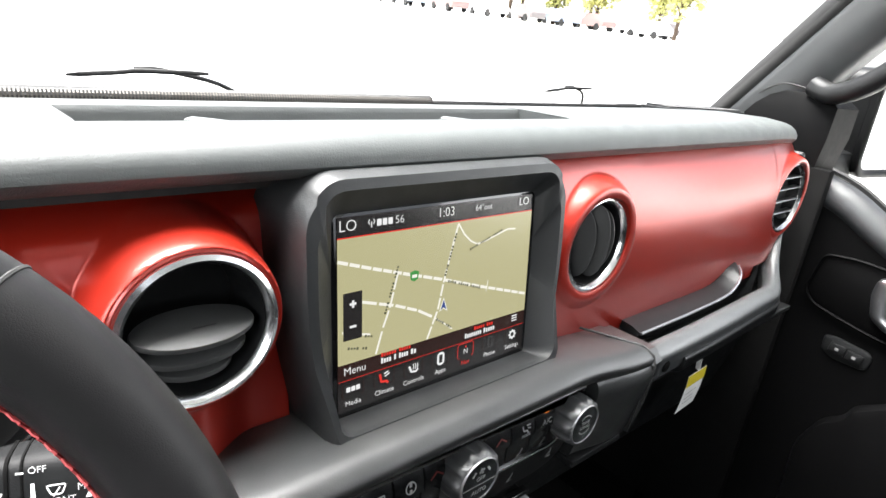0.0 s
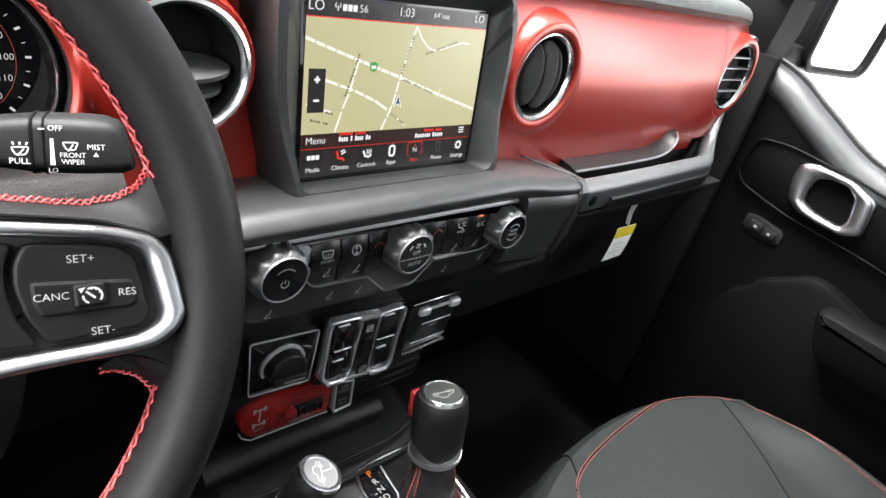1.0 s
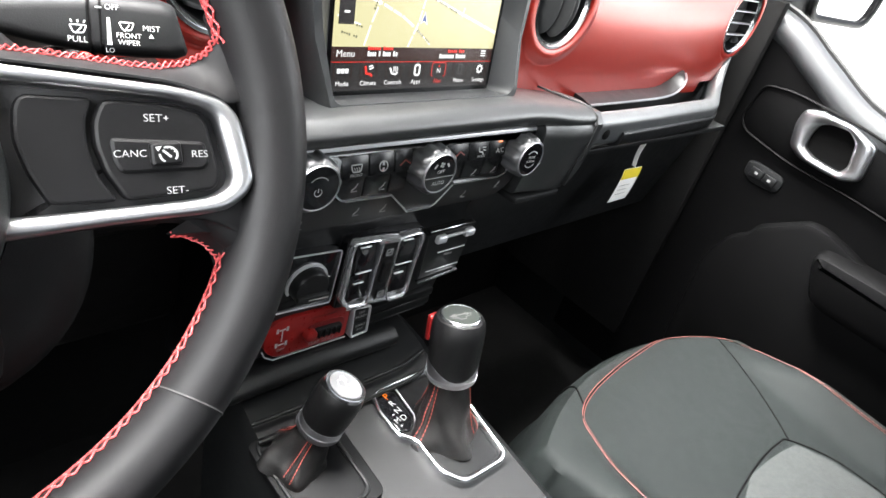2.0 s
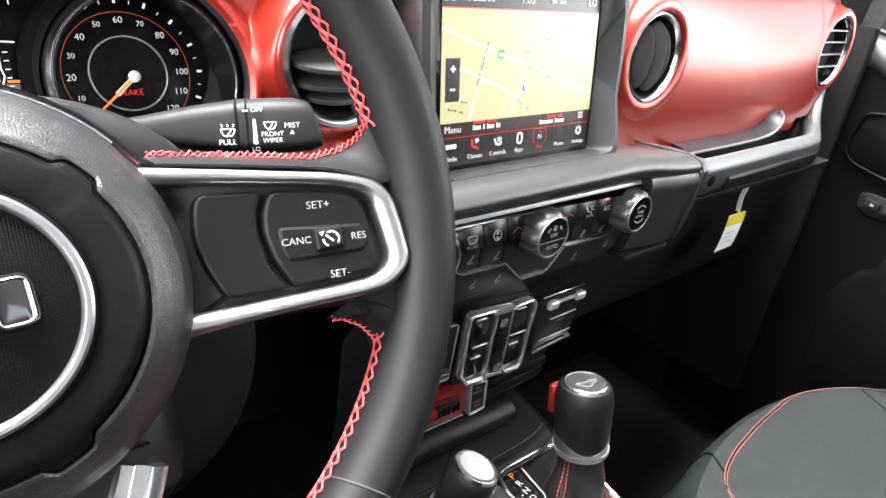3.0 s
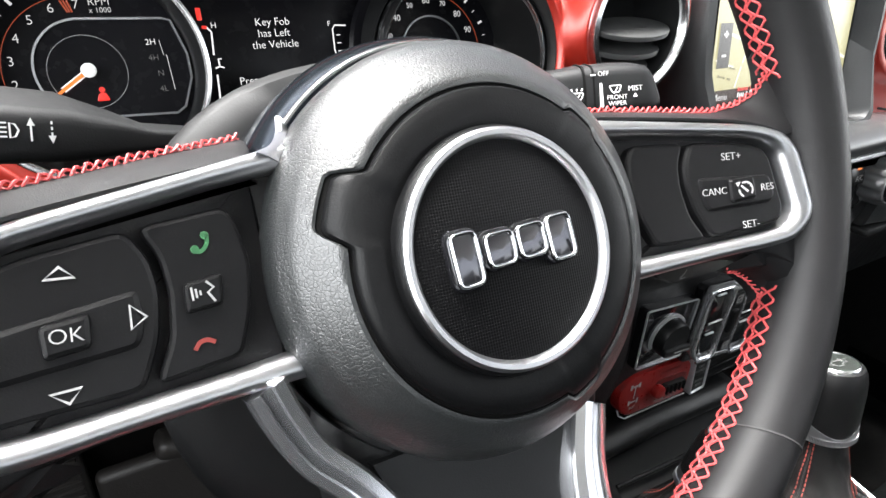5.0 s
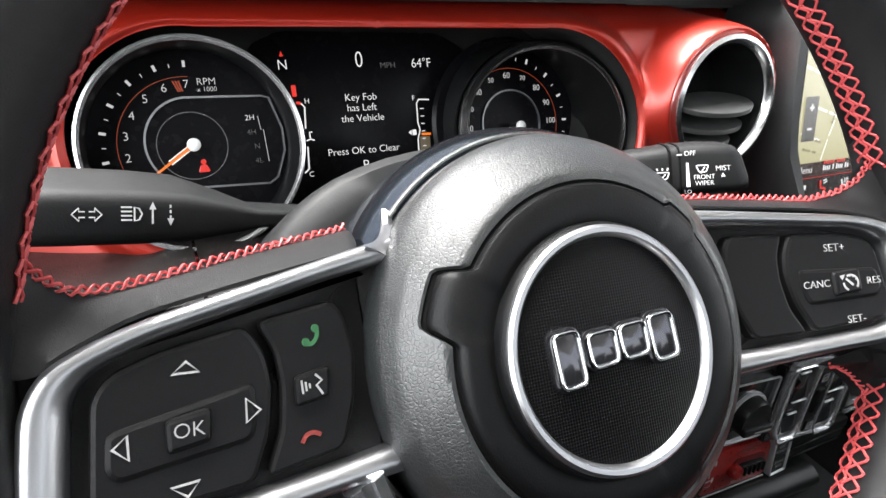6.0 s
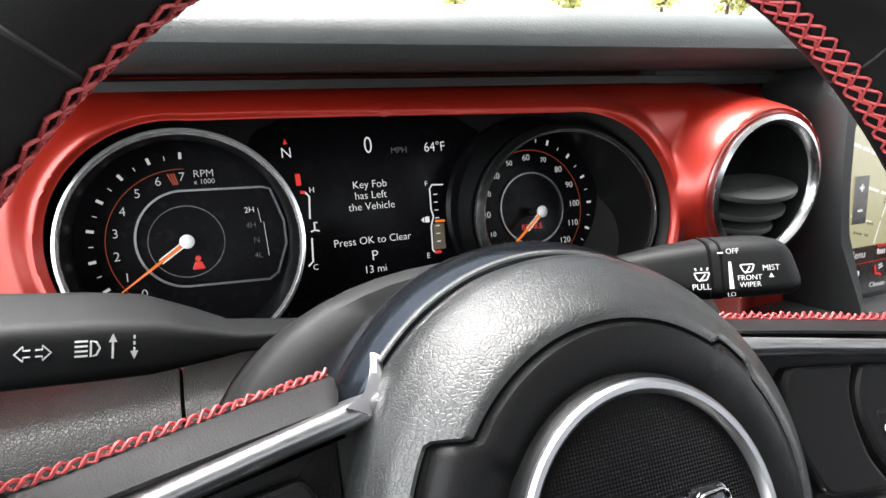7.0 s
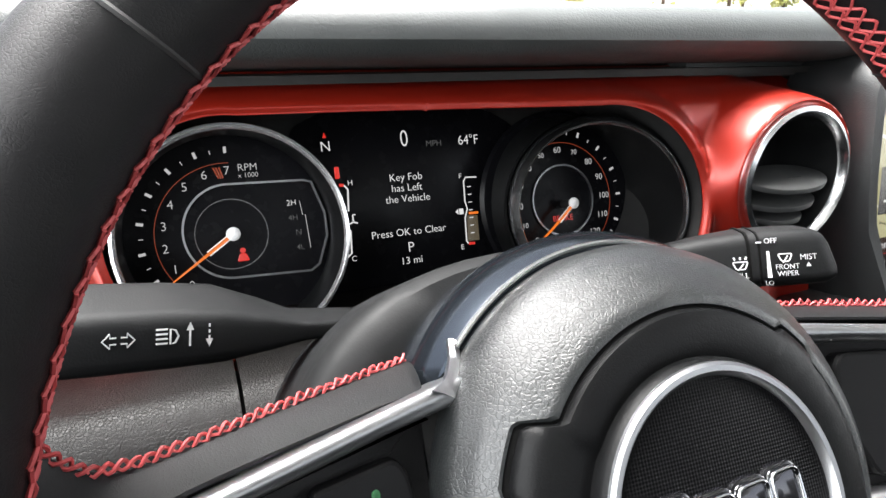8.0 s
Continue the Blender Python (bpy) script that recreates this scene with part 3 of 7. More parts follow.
def annulus(x0, x1, z0, z1, cx, cz, hole, y_of, n=72, steps=10, lip=0.0, ease=1.0):
    """A trim panel filling a rectangle round a hole; hole(angle) gives its radius, y_of(x, z, s) the surface (s: 0 at the hole, 1 at the border)."""
    rings = []
    angs = [2 * math.pi * i / n for i in range(n)]
    for k in range(steps + 1):
        s = (k / steps) ** ease
        ring = []
        for a in angs:
            c, sn = math.cos(a), math.sin(a)
            big = min((x1 - cx) / c if c > 1e-9 else (x0 - cx) / c if c < -1e-9 else 9, (z1 - cz) / sn if sn > 1e-9 else (z0 - cz) / sn if sn < -1e-9 else 9)
            r = min(hole(a), big) * (1 - s) + big * s
            x, z = cx + r * c, cz + r * sn
            ring.append((x, y_of(x, z, s), z))
        rings.append(ring)
    if lip:
        rings.insert(0, [(x, y + lip, z) for x, y, z in rings[0]])
    return loft(rings, caps=False)


def smooth01(t):
    t = min(1.0, max(0.0, t))
    return t * t * (3 - 2 * t)


def red_face(x, z):
    """The passenger trim: a panel bulging towards the seats."""
    u = (z - 1.118) / (1.285 - 1.118)
    u = u * 0.92 + 0.06 if u > 0.5 else 0.28 + 0.48 * u
    return 0.022 - 0.034 * math.sin(math.pi * min(1, max(0, u))) ** 0.5 + (0.02 * ((x - 0.56) / 0.1) ** 2 if x > 0.56 else 0)


VC, VR, VL = (0.167, -0.014, 1.215), (0.608, -0.006, 1.215), (-0.169, -0.014, 1.219)


def pod(base, cx, cz, r, depth, wide=0.008):
    def f(x, z, s):
        d = math.hypot(x - cx, z - cz) - r
        return base(x, z) + (depth - base(cx, cz)) * (1 - smooth01((d - wide) / 0.009)) + (base(cx, cz) - base(x, z)) * (1 - smooth01((d - wide) / 0.009)) + 0.0025 * (d / wide - 0.6) ** 2 * (1 - smooth01((d - wide) / 0.006))
    return f


part("red_trim", annulus(0.100, 0.240, 1.112, 1.287, VC[0], VC[2], lambda a: 0.0425, pod(red_face, VC[0], VC[2], 0.0425, -0.0155), n=200, steps=44, lip=0.02), RED, dash, "satin red painted trim")
part("red_trim", loft([[(x, red_face(x, z) + 0.0003, z) for z in np.linspace(1.112, 1.287, 26)] for x in np.linspace(0.234, 0.551, 26)], closed=False), RED, dash, "satin red painted trim")
part("red_trim", annulus(0.545, 0.662, 1.128, 1.287, VR[0], VR[2], lambda a: 0.0475, pod(red_face, VR[0], VR[2], 0.0475, -0.008, 0.005), n=160, steps=36, lip=0.02), RED, dash, "satin red painted trim")
part("end_cap", box(0.012, 0.16, 0.18, 0.006, 3, at=(0.668, 0.090, 1.180)), PLASTIC, dash)

# driver side: a red hood round the dials, and a raised pod round the vent
def cluster_gap(x, z):
    """Distance outside (+) or inside (-) the instrument opening."""
    d1 = math.hypot(x + 0.4697, (z - 1.2101) * 1.04) - 0.0536
    d2 = math.hypot(x + 0.2785, (z - 1.2085) * 1.04) - 0.0550
    d3 = max(abs(x + 0.3741) - 0.0955, z - 1.2612, 1.1560 - z)
    return min(d1, d2, d3)


def red_driver(x, z, s=0.0):
    front = 0.033 - 0.028 * smooth01((x + 0.46) / 0.22) + 0.20 * (min(z, 1.2620) - 1.208)
    t = (z - 1.2620) / (1.2790 - 1.2620)
    y = front + (0.060 - front) * 0.5 * (t + math.sqrt(t * t + 0.05)) if t > -1.5 else front
    y += 0.020 * smooth01((x + 0.170) / 0.04) + 0.042 * smooth01((-0.500 - x) / 0.11)
    g = cluster_gap(x, z)
    y += -0.0065 * (1 - smooth01((g - 0.004) / 0.011)) + 0.0025 * (1 - smooth01(g / 0.0035))
    d = math.hypot(x - VL[0], z - VL[2]) - 0.0415
    ring = 1 - smooth01((d - 0.002) / 0.010)
    return y * (1 - ring) + (-0.0112 - 0.0016 * math.sin(min(1, max(0, d / 0.012)) * math.pi)) * ring


def opening(cx, cz):
    """Reach of the instrument opening from a point in it, by angle."""
    def reach(a):
        lo_, hi_ = 0.0, 0.25
        for _ in range(40):
            r = (lo_ + hi_) / 2
            if cluster_gap(cx + r * math.cos(a), cz + r * math.sin(a)) < 0:
                lo_ = r
            else:
                hi_ = r
        return lo_
    return reach


for x0, x1, cx, cz in ((-0.640, -0.376, -0.4697, 1.2101), (-0.376, -0.2195, -0.2785, 1.2085)):
    part("red_trim", annulus(x0, x1, 1.150, 1.2790, cx, cz, opening(cx, cz), red_driver, n=420, steps=44, ease=1.3), RED, dash, "satin red painted instrument hood")
part("red_trim", annulus(-0.2195, -0.106, 1.130, 1.2790, VL[0], VL[2], lambda a: 0.0410, red_driver, n=240, steps=30, lip=0.006, ease=1.2), RED, dash, "satin red painted vent pod")
mid_reach = opening(-0.376, 1.209)
edge_ = [(-0.376 + mid_reach(a) * math.cos(a), 1.209 + mid_reach(a) * math.sin(a)) for a in np.linspace(0, 2 * math.pi, 241)[:-1]]
part("hood_lining", loft([[(x, red_driver(x, z) + 0.0005, z) for x, z in edge_], [(x * 1.0, 0.105, z) for x, z in edge_]], caps=False), DARK, dash, "matt black lining of the instrument opening")
lower = rounded([(0.06, 1.162), (-0.020, 1.162), (-0.034, 1.150), (-0.036, 1.110), (-0.010, 1.04), (0.06, 1.02)], [0.002, 0.006, 0.014, 0.02, 0.02, 0.004], 4)
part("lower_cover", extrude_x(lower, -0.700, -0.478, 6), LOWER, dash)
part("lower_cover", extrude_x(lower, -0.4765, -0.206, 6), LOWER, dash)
# near-black sheets: the shade under the brow and behind the trim, as colour
part("brow_shade_sheet", box(1.36, 0.05, 0.004, 0.0, at=(-0.03, 0.062, 1.276)), DARK, dash)
part("back_shade_sheet", box(1.36, 0.01, 0.30, 0.0, at=(-0.03, 0.125, 1.13)), DARK, dash)

# padded ledge below the screen
ledge = rounded([(0.03, 1.130), (-0.030, 1.138), (-0.053, 1.137), (-0.063, 1.129), (-0.062, 1.121), (-0.052, 1.114), (-0.02, 1.112), (0.03, 1.112)], [0.004, 0.01, 0.010, 0.007, 0.006, 0.006, 0.004, 0.004], 4)
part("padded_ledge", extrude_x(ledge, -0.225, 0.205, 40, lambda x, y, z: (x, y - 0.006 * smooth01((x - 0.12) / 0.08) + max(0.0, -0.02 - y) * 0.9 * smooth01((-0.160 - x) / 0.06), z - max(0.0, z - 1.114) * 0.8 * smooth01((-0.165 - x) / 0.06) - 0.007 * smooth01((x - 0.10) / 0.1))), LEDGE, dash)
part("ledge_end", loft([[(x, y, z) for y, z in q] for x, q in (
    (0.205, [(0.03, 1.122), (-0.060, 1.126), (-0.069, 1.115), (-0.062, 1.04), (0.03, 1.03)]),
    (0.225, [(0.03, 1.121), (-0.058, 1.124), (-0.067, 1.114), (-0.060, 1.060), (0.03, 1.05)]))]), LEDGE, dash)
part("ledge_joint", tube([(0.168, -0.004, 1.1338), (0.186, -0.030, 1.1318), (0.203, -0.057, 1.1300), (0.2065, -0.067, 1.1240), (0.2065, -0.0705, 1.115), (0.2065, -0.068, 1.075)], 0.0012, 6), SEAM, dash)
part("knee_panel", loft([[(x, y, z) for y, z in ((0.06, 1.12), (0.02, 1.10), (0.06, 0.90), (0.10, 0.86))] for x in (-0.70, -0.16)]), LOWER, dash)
TRIM = material("brown_black_foot_trim", (0.012, 0.0105, 0.0095), 0.55, vary=0.12, vary_scale=20, bump=0.3, bump_scale=900)
part("foot_trim", box(0.150, 0.012, 0.090, 0.005, 3, at=(-0.440, 0.030, 0.935)), TRIM, dash)
part("foot_grille", box(0.090, 0.010, 0.085, 0.004, 3, at=(-0.562, 0.030, 0.965)), TRIM, dash)
for k in range(14):
    part("grille_rib", box(0.084, 0.0022, 0.0026, 0.0006, 1, at=(-0.562, 0.0245, 0.928 + k * 0.0055)), TRIM, dash)
part("release_handle", moved(box(0.064, 0.020, 0.013, 0.005, 3), pose(-0.450, 0.020, 0.986, 0, 18, 0)), TRIM, dash)
part("stack_body", loft([[(x, y, z) for y, z in ((0.08, 1.115), (-0.034, 1.115), (-0.034, 1.038), (-0.016, 1.012), (-0.010, 0.93), (-0.001, 0.895), (0.006, 0.852), (0.08, 0.84))] for x in (-0.165, 0.112)]), PLASTIC, dash)
part("stack_cheek", extrude_x(rounded([(0.03, 1.112), (-0.060, 1.117), (-0.064, 1.106), (-0.057, 1.075), (-0.049, 1.034), (0.03, 1.034)], [0.002, 0.004, 0.006, 0.02, 0.005, 0.002], 4), 0.134, 0.206, 12, lambda x, y, z: (x, y - (0.0075 * smooth01((x - 0.13) / 0.06) if y < -0.03 else 0.0), z)), LEDGE, dash)
part("under_step", box(0.075, 0.05, 0.008, 0.003, at=(0.172, -0.030, 1.028)), PLASTIC, dash)
part("glovebox_door", loft([[(x, y, z) for y, z in ((0.10, 1.07), (0.005, 1.07), (0.000, 1.04), (0.040, 0.88), (0.12, 0.86))] for x in (0.150, 0.664)]), PLASTIC, dash)
part("kick_panel", box(0.02, 0.36, 0.66, 0.004, at=(0.705, 0.16, 0.92)), CARPET, dash)

# passenger tray and grab bar
LIP = smooth_path([(0.246, -0.031, 1.1180), (0.337, -0.032, 1.1185), (0.420, -0.032, 1.1210), (0.449, -0.031, 1.1290), (0.464, -0.027, 1.1390), (0.478, -0.016, 1.1440)], 6)
part("tray_lid", loft([[(p.x, 0.012, max(1.124, p.z + 0.004)), (p.x, -0.006, max(1.123, p.z + 0.003)), (p.x, (p.y - 0.006) / 2 - 0.002, (max(1.123, p.z + 0.003) + p.z) / 2 + 0.001), (p.x, p.y + 0.001, p.z), (p.x, p.y + 0.003, p.z - 0.004), (p.x, 0.012, p.z - 0.004)] for p in LIP]), SATIN, dash, "satin dark tray lid")
part("tray_lip", tube(LIP, 0.0016, 6), SILVER, dash)
part("tray_floor", box(0.42, 0.07, 0.006, 0.001, at=(0.42, -0.010, 1.066)), PLASTIC, dash)
# dark sheet that stands in for the shade at the back of the tray
part("tray_shade_sheet", box(0.40, 0.006, 0.06, 0.0, at=(0.42, 0.010, 1.098)), DARK, dash)
bar_prof = rounded([(-0.037, 1.104), (-0.048, 1.1115), (-0.062, 1.104), (-0.060, 1.078), (-0.050, 1.070), (-0.039, 1.074)], 0.006, 4)


def bar_bend(x, y, z):
    k = smooth01((x - 0.535) / 0.125)
    j = smooth01((x - 0.30) / 0.3)
    return (x - 0.012 * k * k, y + 0.050 * k + 0.010 * j, z + 0.020 * k + 0.062 * k ** 3 + 0.004 * j + 0.007 * (1 - j))


part("grab_bar", extrude_x(bar_prof, 0.226, 0.672, 36, bar_bend), SOFT, dash)
part("grab_insert", extrude_x(rounded([(-0.040, 1.090), (-0.0645, 1.090), (-0.0625, 1.074), (-0.050, 1.067), (-0.040, 1.072)], 0.004, 3), 0.285, 0.600, 22, bar_bend), SATIN, dash, "smooth satin grip insert")
# near-black disc: the darkness of a recessed notch, put into its colour
part("bar_socket_shade", moved(lathe([(0.0, 0.0010), (0.0052, 0.0010), (0.0060, 0.0006), (0.0062, -0.003)], 20), leaning(0.250, -0.0612, 1.097, 0)), GROOVE, dash)
part("bar_upstand", loft([[(x, y, z) for x, z in ((0.605, 1.10), (0.655, 1.10), (0.660, 1.18), (0.635, 1.165))] for y in (0.045, 0.012)]), SOFT, dash)
part("foot_shade", box(0.44, 0.20, 0.02, 0.004, at=(0.40, 0.12, 1.06)), PLASTIC, dash)


def vent(name_label, c, r, lean, blades):
    e = thing("air_vent", name_label, "air vent", leaning(*c, lean), group="dashboard air vents")
    part("bezel_ring", lathe([(r - 0.0065, -0.004), (r - 0.0055, 0.002), (r - 0.003, 0.0045), (r - 0.0005, 0.0035), (r + 0.0005, -0.004)], 64), CHROME, e, "bright chrome ring")
    part("barrel", lathe([(r - 0.0062, 0.000), (r - 0.008, -0.012), (r - 0.010, -0.035), (0.0, -0.036)], 48), PLASTIC, e)
    rr = r - 0.009
    lens = lambda w, h: [(w * math.cos(t), h * math.sin(t)) for t in np.linspace(0, 2 * math.pi, 41)[:-1]]
    if blades == "flap":
        for y, z, w, tilt in ((-0.001, -0.006, rr * 0.96, 20), (-0.013, -0.010, rr * 0.86, 16), (-0.0225, -0.013, rr * 0.66, 12)):
            part("blade", moved(plate(lens(w, 0.0145), -0.0016, 0.0016, 0.0012), pose(0, y, z, -90 + tilt)), BLADE, e)
        part("blade_mark", moved(box(0.012, 0.0008, 0.0003, 0.0), pose(0.004, -0.0002, -0.0035, -70)), SEAM, e, smooth=False)
    elif blades == "turned":
        for x, z, w, tilt in ((0.006, -0.006, rr * 0.97, 34), (0.017, -0.009, rr * 0.84, 30), (-0.012, -0.008, rr * 0.90, 38)):
            part("blade", moved(plate(lens(w, 0.0135), -0.0014, 0.0014, 0.0011), pose(x, 0, z, 0, 0, 90) @ pose(0, 0, 0, -90 + tilt)), BLADE, e)
    else:
        for y in (-0.020, -0.004, 0.012, 0.027):
            w = math.sqrt(max(0.0, rr * rr - y * y))
            part("blade", box(2 * w, 0.0022, 0.010, 0.0008, 1, at=(0, y, -0.002)), SILVER, e)
        part("barrel_shade", flat(circle(rr, 32), -0.014), DARK, e)
    return e


vent("round dashboard air vent with a chrome ring, blades tilted", VL[:1] + (-0.011,) + VL[2:], 0.0410, 2, "flap")
vent("round dashboard air vent with a chrome ring, blades turned upright", VC[:1] + (-0.009,) + VC[2:], 0.0425, 2, "turned")
vent("round end vent with a chrome ring and level slats", VR[:1] + (-0.002,) + VR[2:], 0.0475, 2, "slats")

# ---- touchscreen ----
SCREEN = leaning(0.0, -0.006, 1.200, 7.3)
ts = thing("touchscreen", "touchscreen in a ribbed black shell, showing a pale map", "touchscreen", SCREEN)
so = rounded([(-0.100, -0.086), (0.104, -0.086), (0.113, 0.010), (0.113, 0.072), (0.098, 0.092), (-0.100, 0.092), (-0.116, 0.074), (-0.116, 0.006)], [0.014, 0.014, 0.03, 0.02, 0.02, 0.02, 0.02, 0.03], 5)
si = rounded([(-0.089, -0.066), (0.089, -0.066), (0.0895, 0.0), (0.0895, 0.030), (0.089, 0.066), (-0.089, 0.066), (-0.0895, 0.030), (-0.0895, 0.0)], [0.006, 0.006, 0.001, 0.001, 0.006, 0.006, 0.001, 0.001], 5)
sm = [((o[0] * 0.86 + i[0] * 0.14), (o[1] * 0.86 + i[1] * 0.14)) for o, i in zip(so, si)]
sf = [((o[0] * 0.62 + i[0] * 0.38), (o[1] * 0.62 + i[1] * 0.38)) for o, i in zip(so, si)]


def chin(q, z, lift, out):
    """The frame's lower edge stands forward as a lip over the ledge."""
    return [(x, y + lift * smooth01((-y - 0.045) / 0.022), z + out * smooth01((-y - 0.045) / 0.022)) for x, y in ccw(q)]


rings = [chin(so, -0.045, 0.0, 0.0), chin(so, 0.004, 0.0, 0.012), chin(sm, 0.013, 0.012, 0.010), chin(sf, 0.014, 0.0135, 0.008), chin(si, 0.000, 0.0, 0.0), chin(si, -0.006, 0.0, 0.0)]
part("shell", loft(rings, caps=False), SHELL, ts, "finely ribbed black shell")
part("glass", plate(si, -0.006, -0.0006, 0.0002), GLOSS, ts)
W, H = 0.0855, 0.0615


def tile(pts, mat, z, name="graphic"):
    return part(name, flat(pts, z), mat, ts, smooth=False)


tile(rect(-W, -0.0610, W, 0.0640), LIT_BLACK, 0.0)
tile(rect(-W, -0.0285, W, 0.0512), LIT_MAP, 0.0003, "map")
tile(rect(-W, 0.0512, W, 0.0520), LIT_RED, 0.0003)
tile(rect(-W, -0.0392, W, -0.0285), LIT_DKRED, 0.0002)
tile(rect(-W, -0.0397, W, -0.0393), LIT_RED, 0.0004)


def road(pts, w, mat=LIT_ROAD, z=0.0005):
    part("map_road", stroke(pts, w, z, 0.00008), mat, ts, smooth=False)


def broken_road(pts, w, dash):
    """A road drawn as short pale runs with thin gaps."""
    for p, q in zip(pts, pts[1:]):
        a, b = Vector(p), Vector(q)
        k = max(1, round((b - a).length / dash))
        for i in range(k):
            road([a.lerp(b, i / k), a.lerp(b, (i + 0.86) / k)], w)


broken_road([(-W, 0.0380), (-0.0604, 0.0299), (-0.0291, 0.0204), (-0.0018, 0.0123), (0.0342, 0.0006), (W, -0.0150)], 0.0021, 0.0085)
broken_road([(-0.0685, 0.0100), (-0.0425, 0.0022), (-0.0235, -0.0054), (-0.0093, -0.0135)], 0.0019, 0.0120)
broken_road([(-0.0576, -0.0275), (-0.0521, -0.0106), (-0.0470, 0.0017), (-0.0407, 0.0250)], 0.0014, 0.0150)
broken_road([(-0.0150, -0.0280), (-0.0060, -0.0084), (-0.0017, 0.0103), (0.0048, 0.0332), (0.0104, 0.0512)], 0.0015, 0.0120)
road([(0.0100, 0.0500), (0.0159, 0.0417), (0.0225, 0.0360), (0.0290, 0.0330), (0.0380, 0.0345), (0.0488, 0.0374), (0.0600, 0.0402), (0.0680, 0.0393)], 0.0012)
road([(-0.0827, -0.0069), (-0.0684, -0.0112), (-0.0621, -0.0128)], 0.0014)
road([(-0.0093, -0.0135), (-0.0002, -0.0197), (0.0080, -0.0260)], 0.0010)
road([(0.0420, 0.0040), (0.0405, -0.0045)], 0.0006)
for pts in ([(-0.0008, 0.0145), (0.0085, 0.0440)], [(-0.0510, -0.0020), (-0.0408, 0.0290)], [(0.0020, 0.0105), (0.0360, -0.0010)], [(0.0215, 0.0300), (0.0540, 0.0405)], [(-0.0075, -0.0150), (0.0070, -0.0245)], [(-0.0665, -0.0128), (-0.0600, -0.0145)], [(-0.0790, -0.0180), (-0.0640, -0.0215)]):
    a, b = Vector(pts[0]), Vector(pts[1])
    k = max(3, int((b - a).length / 0.0021))
    for i in range(k):
        if i % 6 != 4:
            part("street_lettering", stroke([a.lerp(b, (i + 0.12) / k), a.lerp(b, (i + 0.78) / k)], 0.0013 + 0.0005 * (i % 3 == 0), 0.0007, 0.00006), LIT_DARK, ts, smooth=False)
part("route_shield", flat([(-0.0315, 0.0222), (-0.0277, 0.0234), (-0.0239, 0.0222), (-0.0246, 0.0172), (-0.0277, 0.0158), (-0.0308, 0.0172)], 0.0008), LIT_GREEN, ts, smooth=False)
part("shield_bar", flat(rect(-0.0298, 0.0184, -0.0256, 0.0206), 0.0010), LIT_ROAD, ts, smooth=False)
tile([(-0.0052, -0.0105), (-0.0016, -0.0085), (0.0028, -0.0112), (-0.0012, -0.0005)], LIT_ROAD, 0.0008, "position_arrow")
tile([(-0.0040, -0.0093), (-0.0014, -0.0077), (0.0014, -0.0098), (-0.0013, -0.0020)], LIT_BLUE, 0.0010, "position_arrow")
tile(rect(-0.0820, -0.0128, -0.0684, 0.0178, 0.0006), LIT_BLACK, 0.0009, "zoom_button")
tile(rect(-0.0775, -0.0050, -0.0727, -0.0034), LIT_WHITE, 0.0011, "zoom_sign")
tile(rect(-0.0775, 0.0095, -0.0727, 0.0111), LIT_WHITE, 0.0011, "zoom_sign")
tile(rect(-0.0759, 0.0079, -0.0743, 0.0127), LIT_WHITE, 0.0012, "zoom_sign")
text("LO", ts, -0.0785, 0.0586, 0.0008, 0.0098, LIT_WHITE)
text("56", ts, -0.0405, 0.0586, 0.0008, 0.0074, LIT_WHITE)
for k in range(3):
    tile(rect(-0.0578 + k * 0.0042, 0.0565, -0.0544 + k * 0.0042, 0.0607, 0.0006), LIT_WHITE, 0.0008, "station_mark")
part("signal_mark", stroke([(-0.0618, 0.0560), (-0.0618, 0.0596)], 0.0007, 0.0008, 0.0001), LIT_WHITE, ts, smooth=False)
for sgn in (-1, 1):
    part("signal_mark", stroke([(-0.0618 + sgn * 0.0014, 0.0612), (-0.0618 + sgn * 0.0022, 0.0596), (-0.0618 + sgn * 0.0014, 0.0580)], 0.0006, 0.0008, 0.0001), LIT_WHITE, ts, smooth=False)
text("1:03", ts, -0.0017, 0.0590, 0.0008, 0.0090, LIT_WHITE)
text("64°out", ts, 0.0335, 0.0590, 0.0008, 0.0060, LIT_WHITE)
text("LO", ts, 0.0755, 0.0592, 0.0008, 0.0084, LIT_WHITE)
text("Menu", ts, -0.0735, -0.0335, 0.0008, 0.0074, LIT_WHITE)
for x0, words, y, hgt, mt in ((-0.0535, (0.0085, 0.0020, 0.0080, 0.0050), -0.0352, 0.0030, LIT_WHITE), (-0.0535, (0.0125, 0.0100), -0.0306, 0.0022, LIT_RED), (0.0210, (0.0170, 0.0120), -0.0368, 0.0030, LIT_WHITE), (0.0300, (0.0110, 0.0070), -0.0322, 0.0022, LIT_RED)):
    for w in words:
        k = max(1, round(w / 0.0022))
        for i in range(k):
            tile(rect(x0 + i * w / k, y, x0 + (i + 0.72) * w / k, y + hgt * (1.25 if i == 0 else 1.0)), mt, 0.0008, "place_lettering")
        x0 += w + 0.0020
for i in range(3):
    tile(rect(0.0705, -0.0350 + i * 0.0020, 0.0765, -0.0340 + i * 0.0020), LIT_WHITE, 0.0008, "menu_bars")
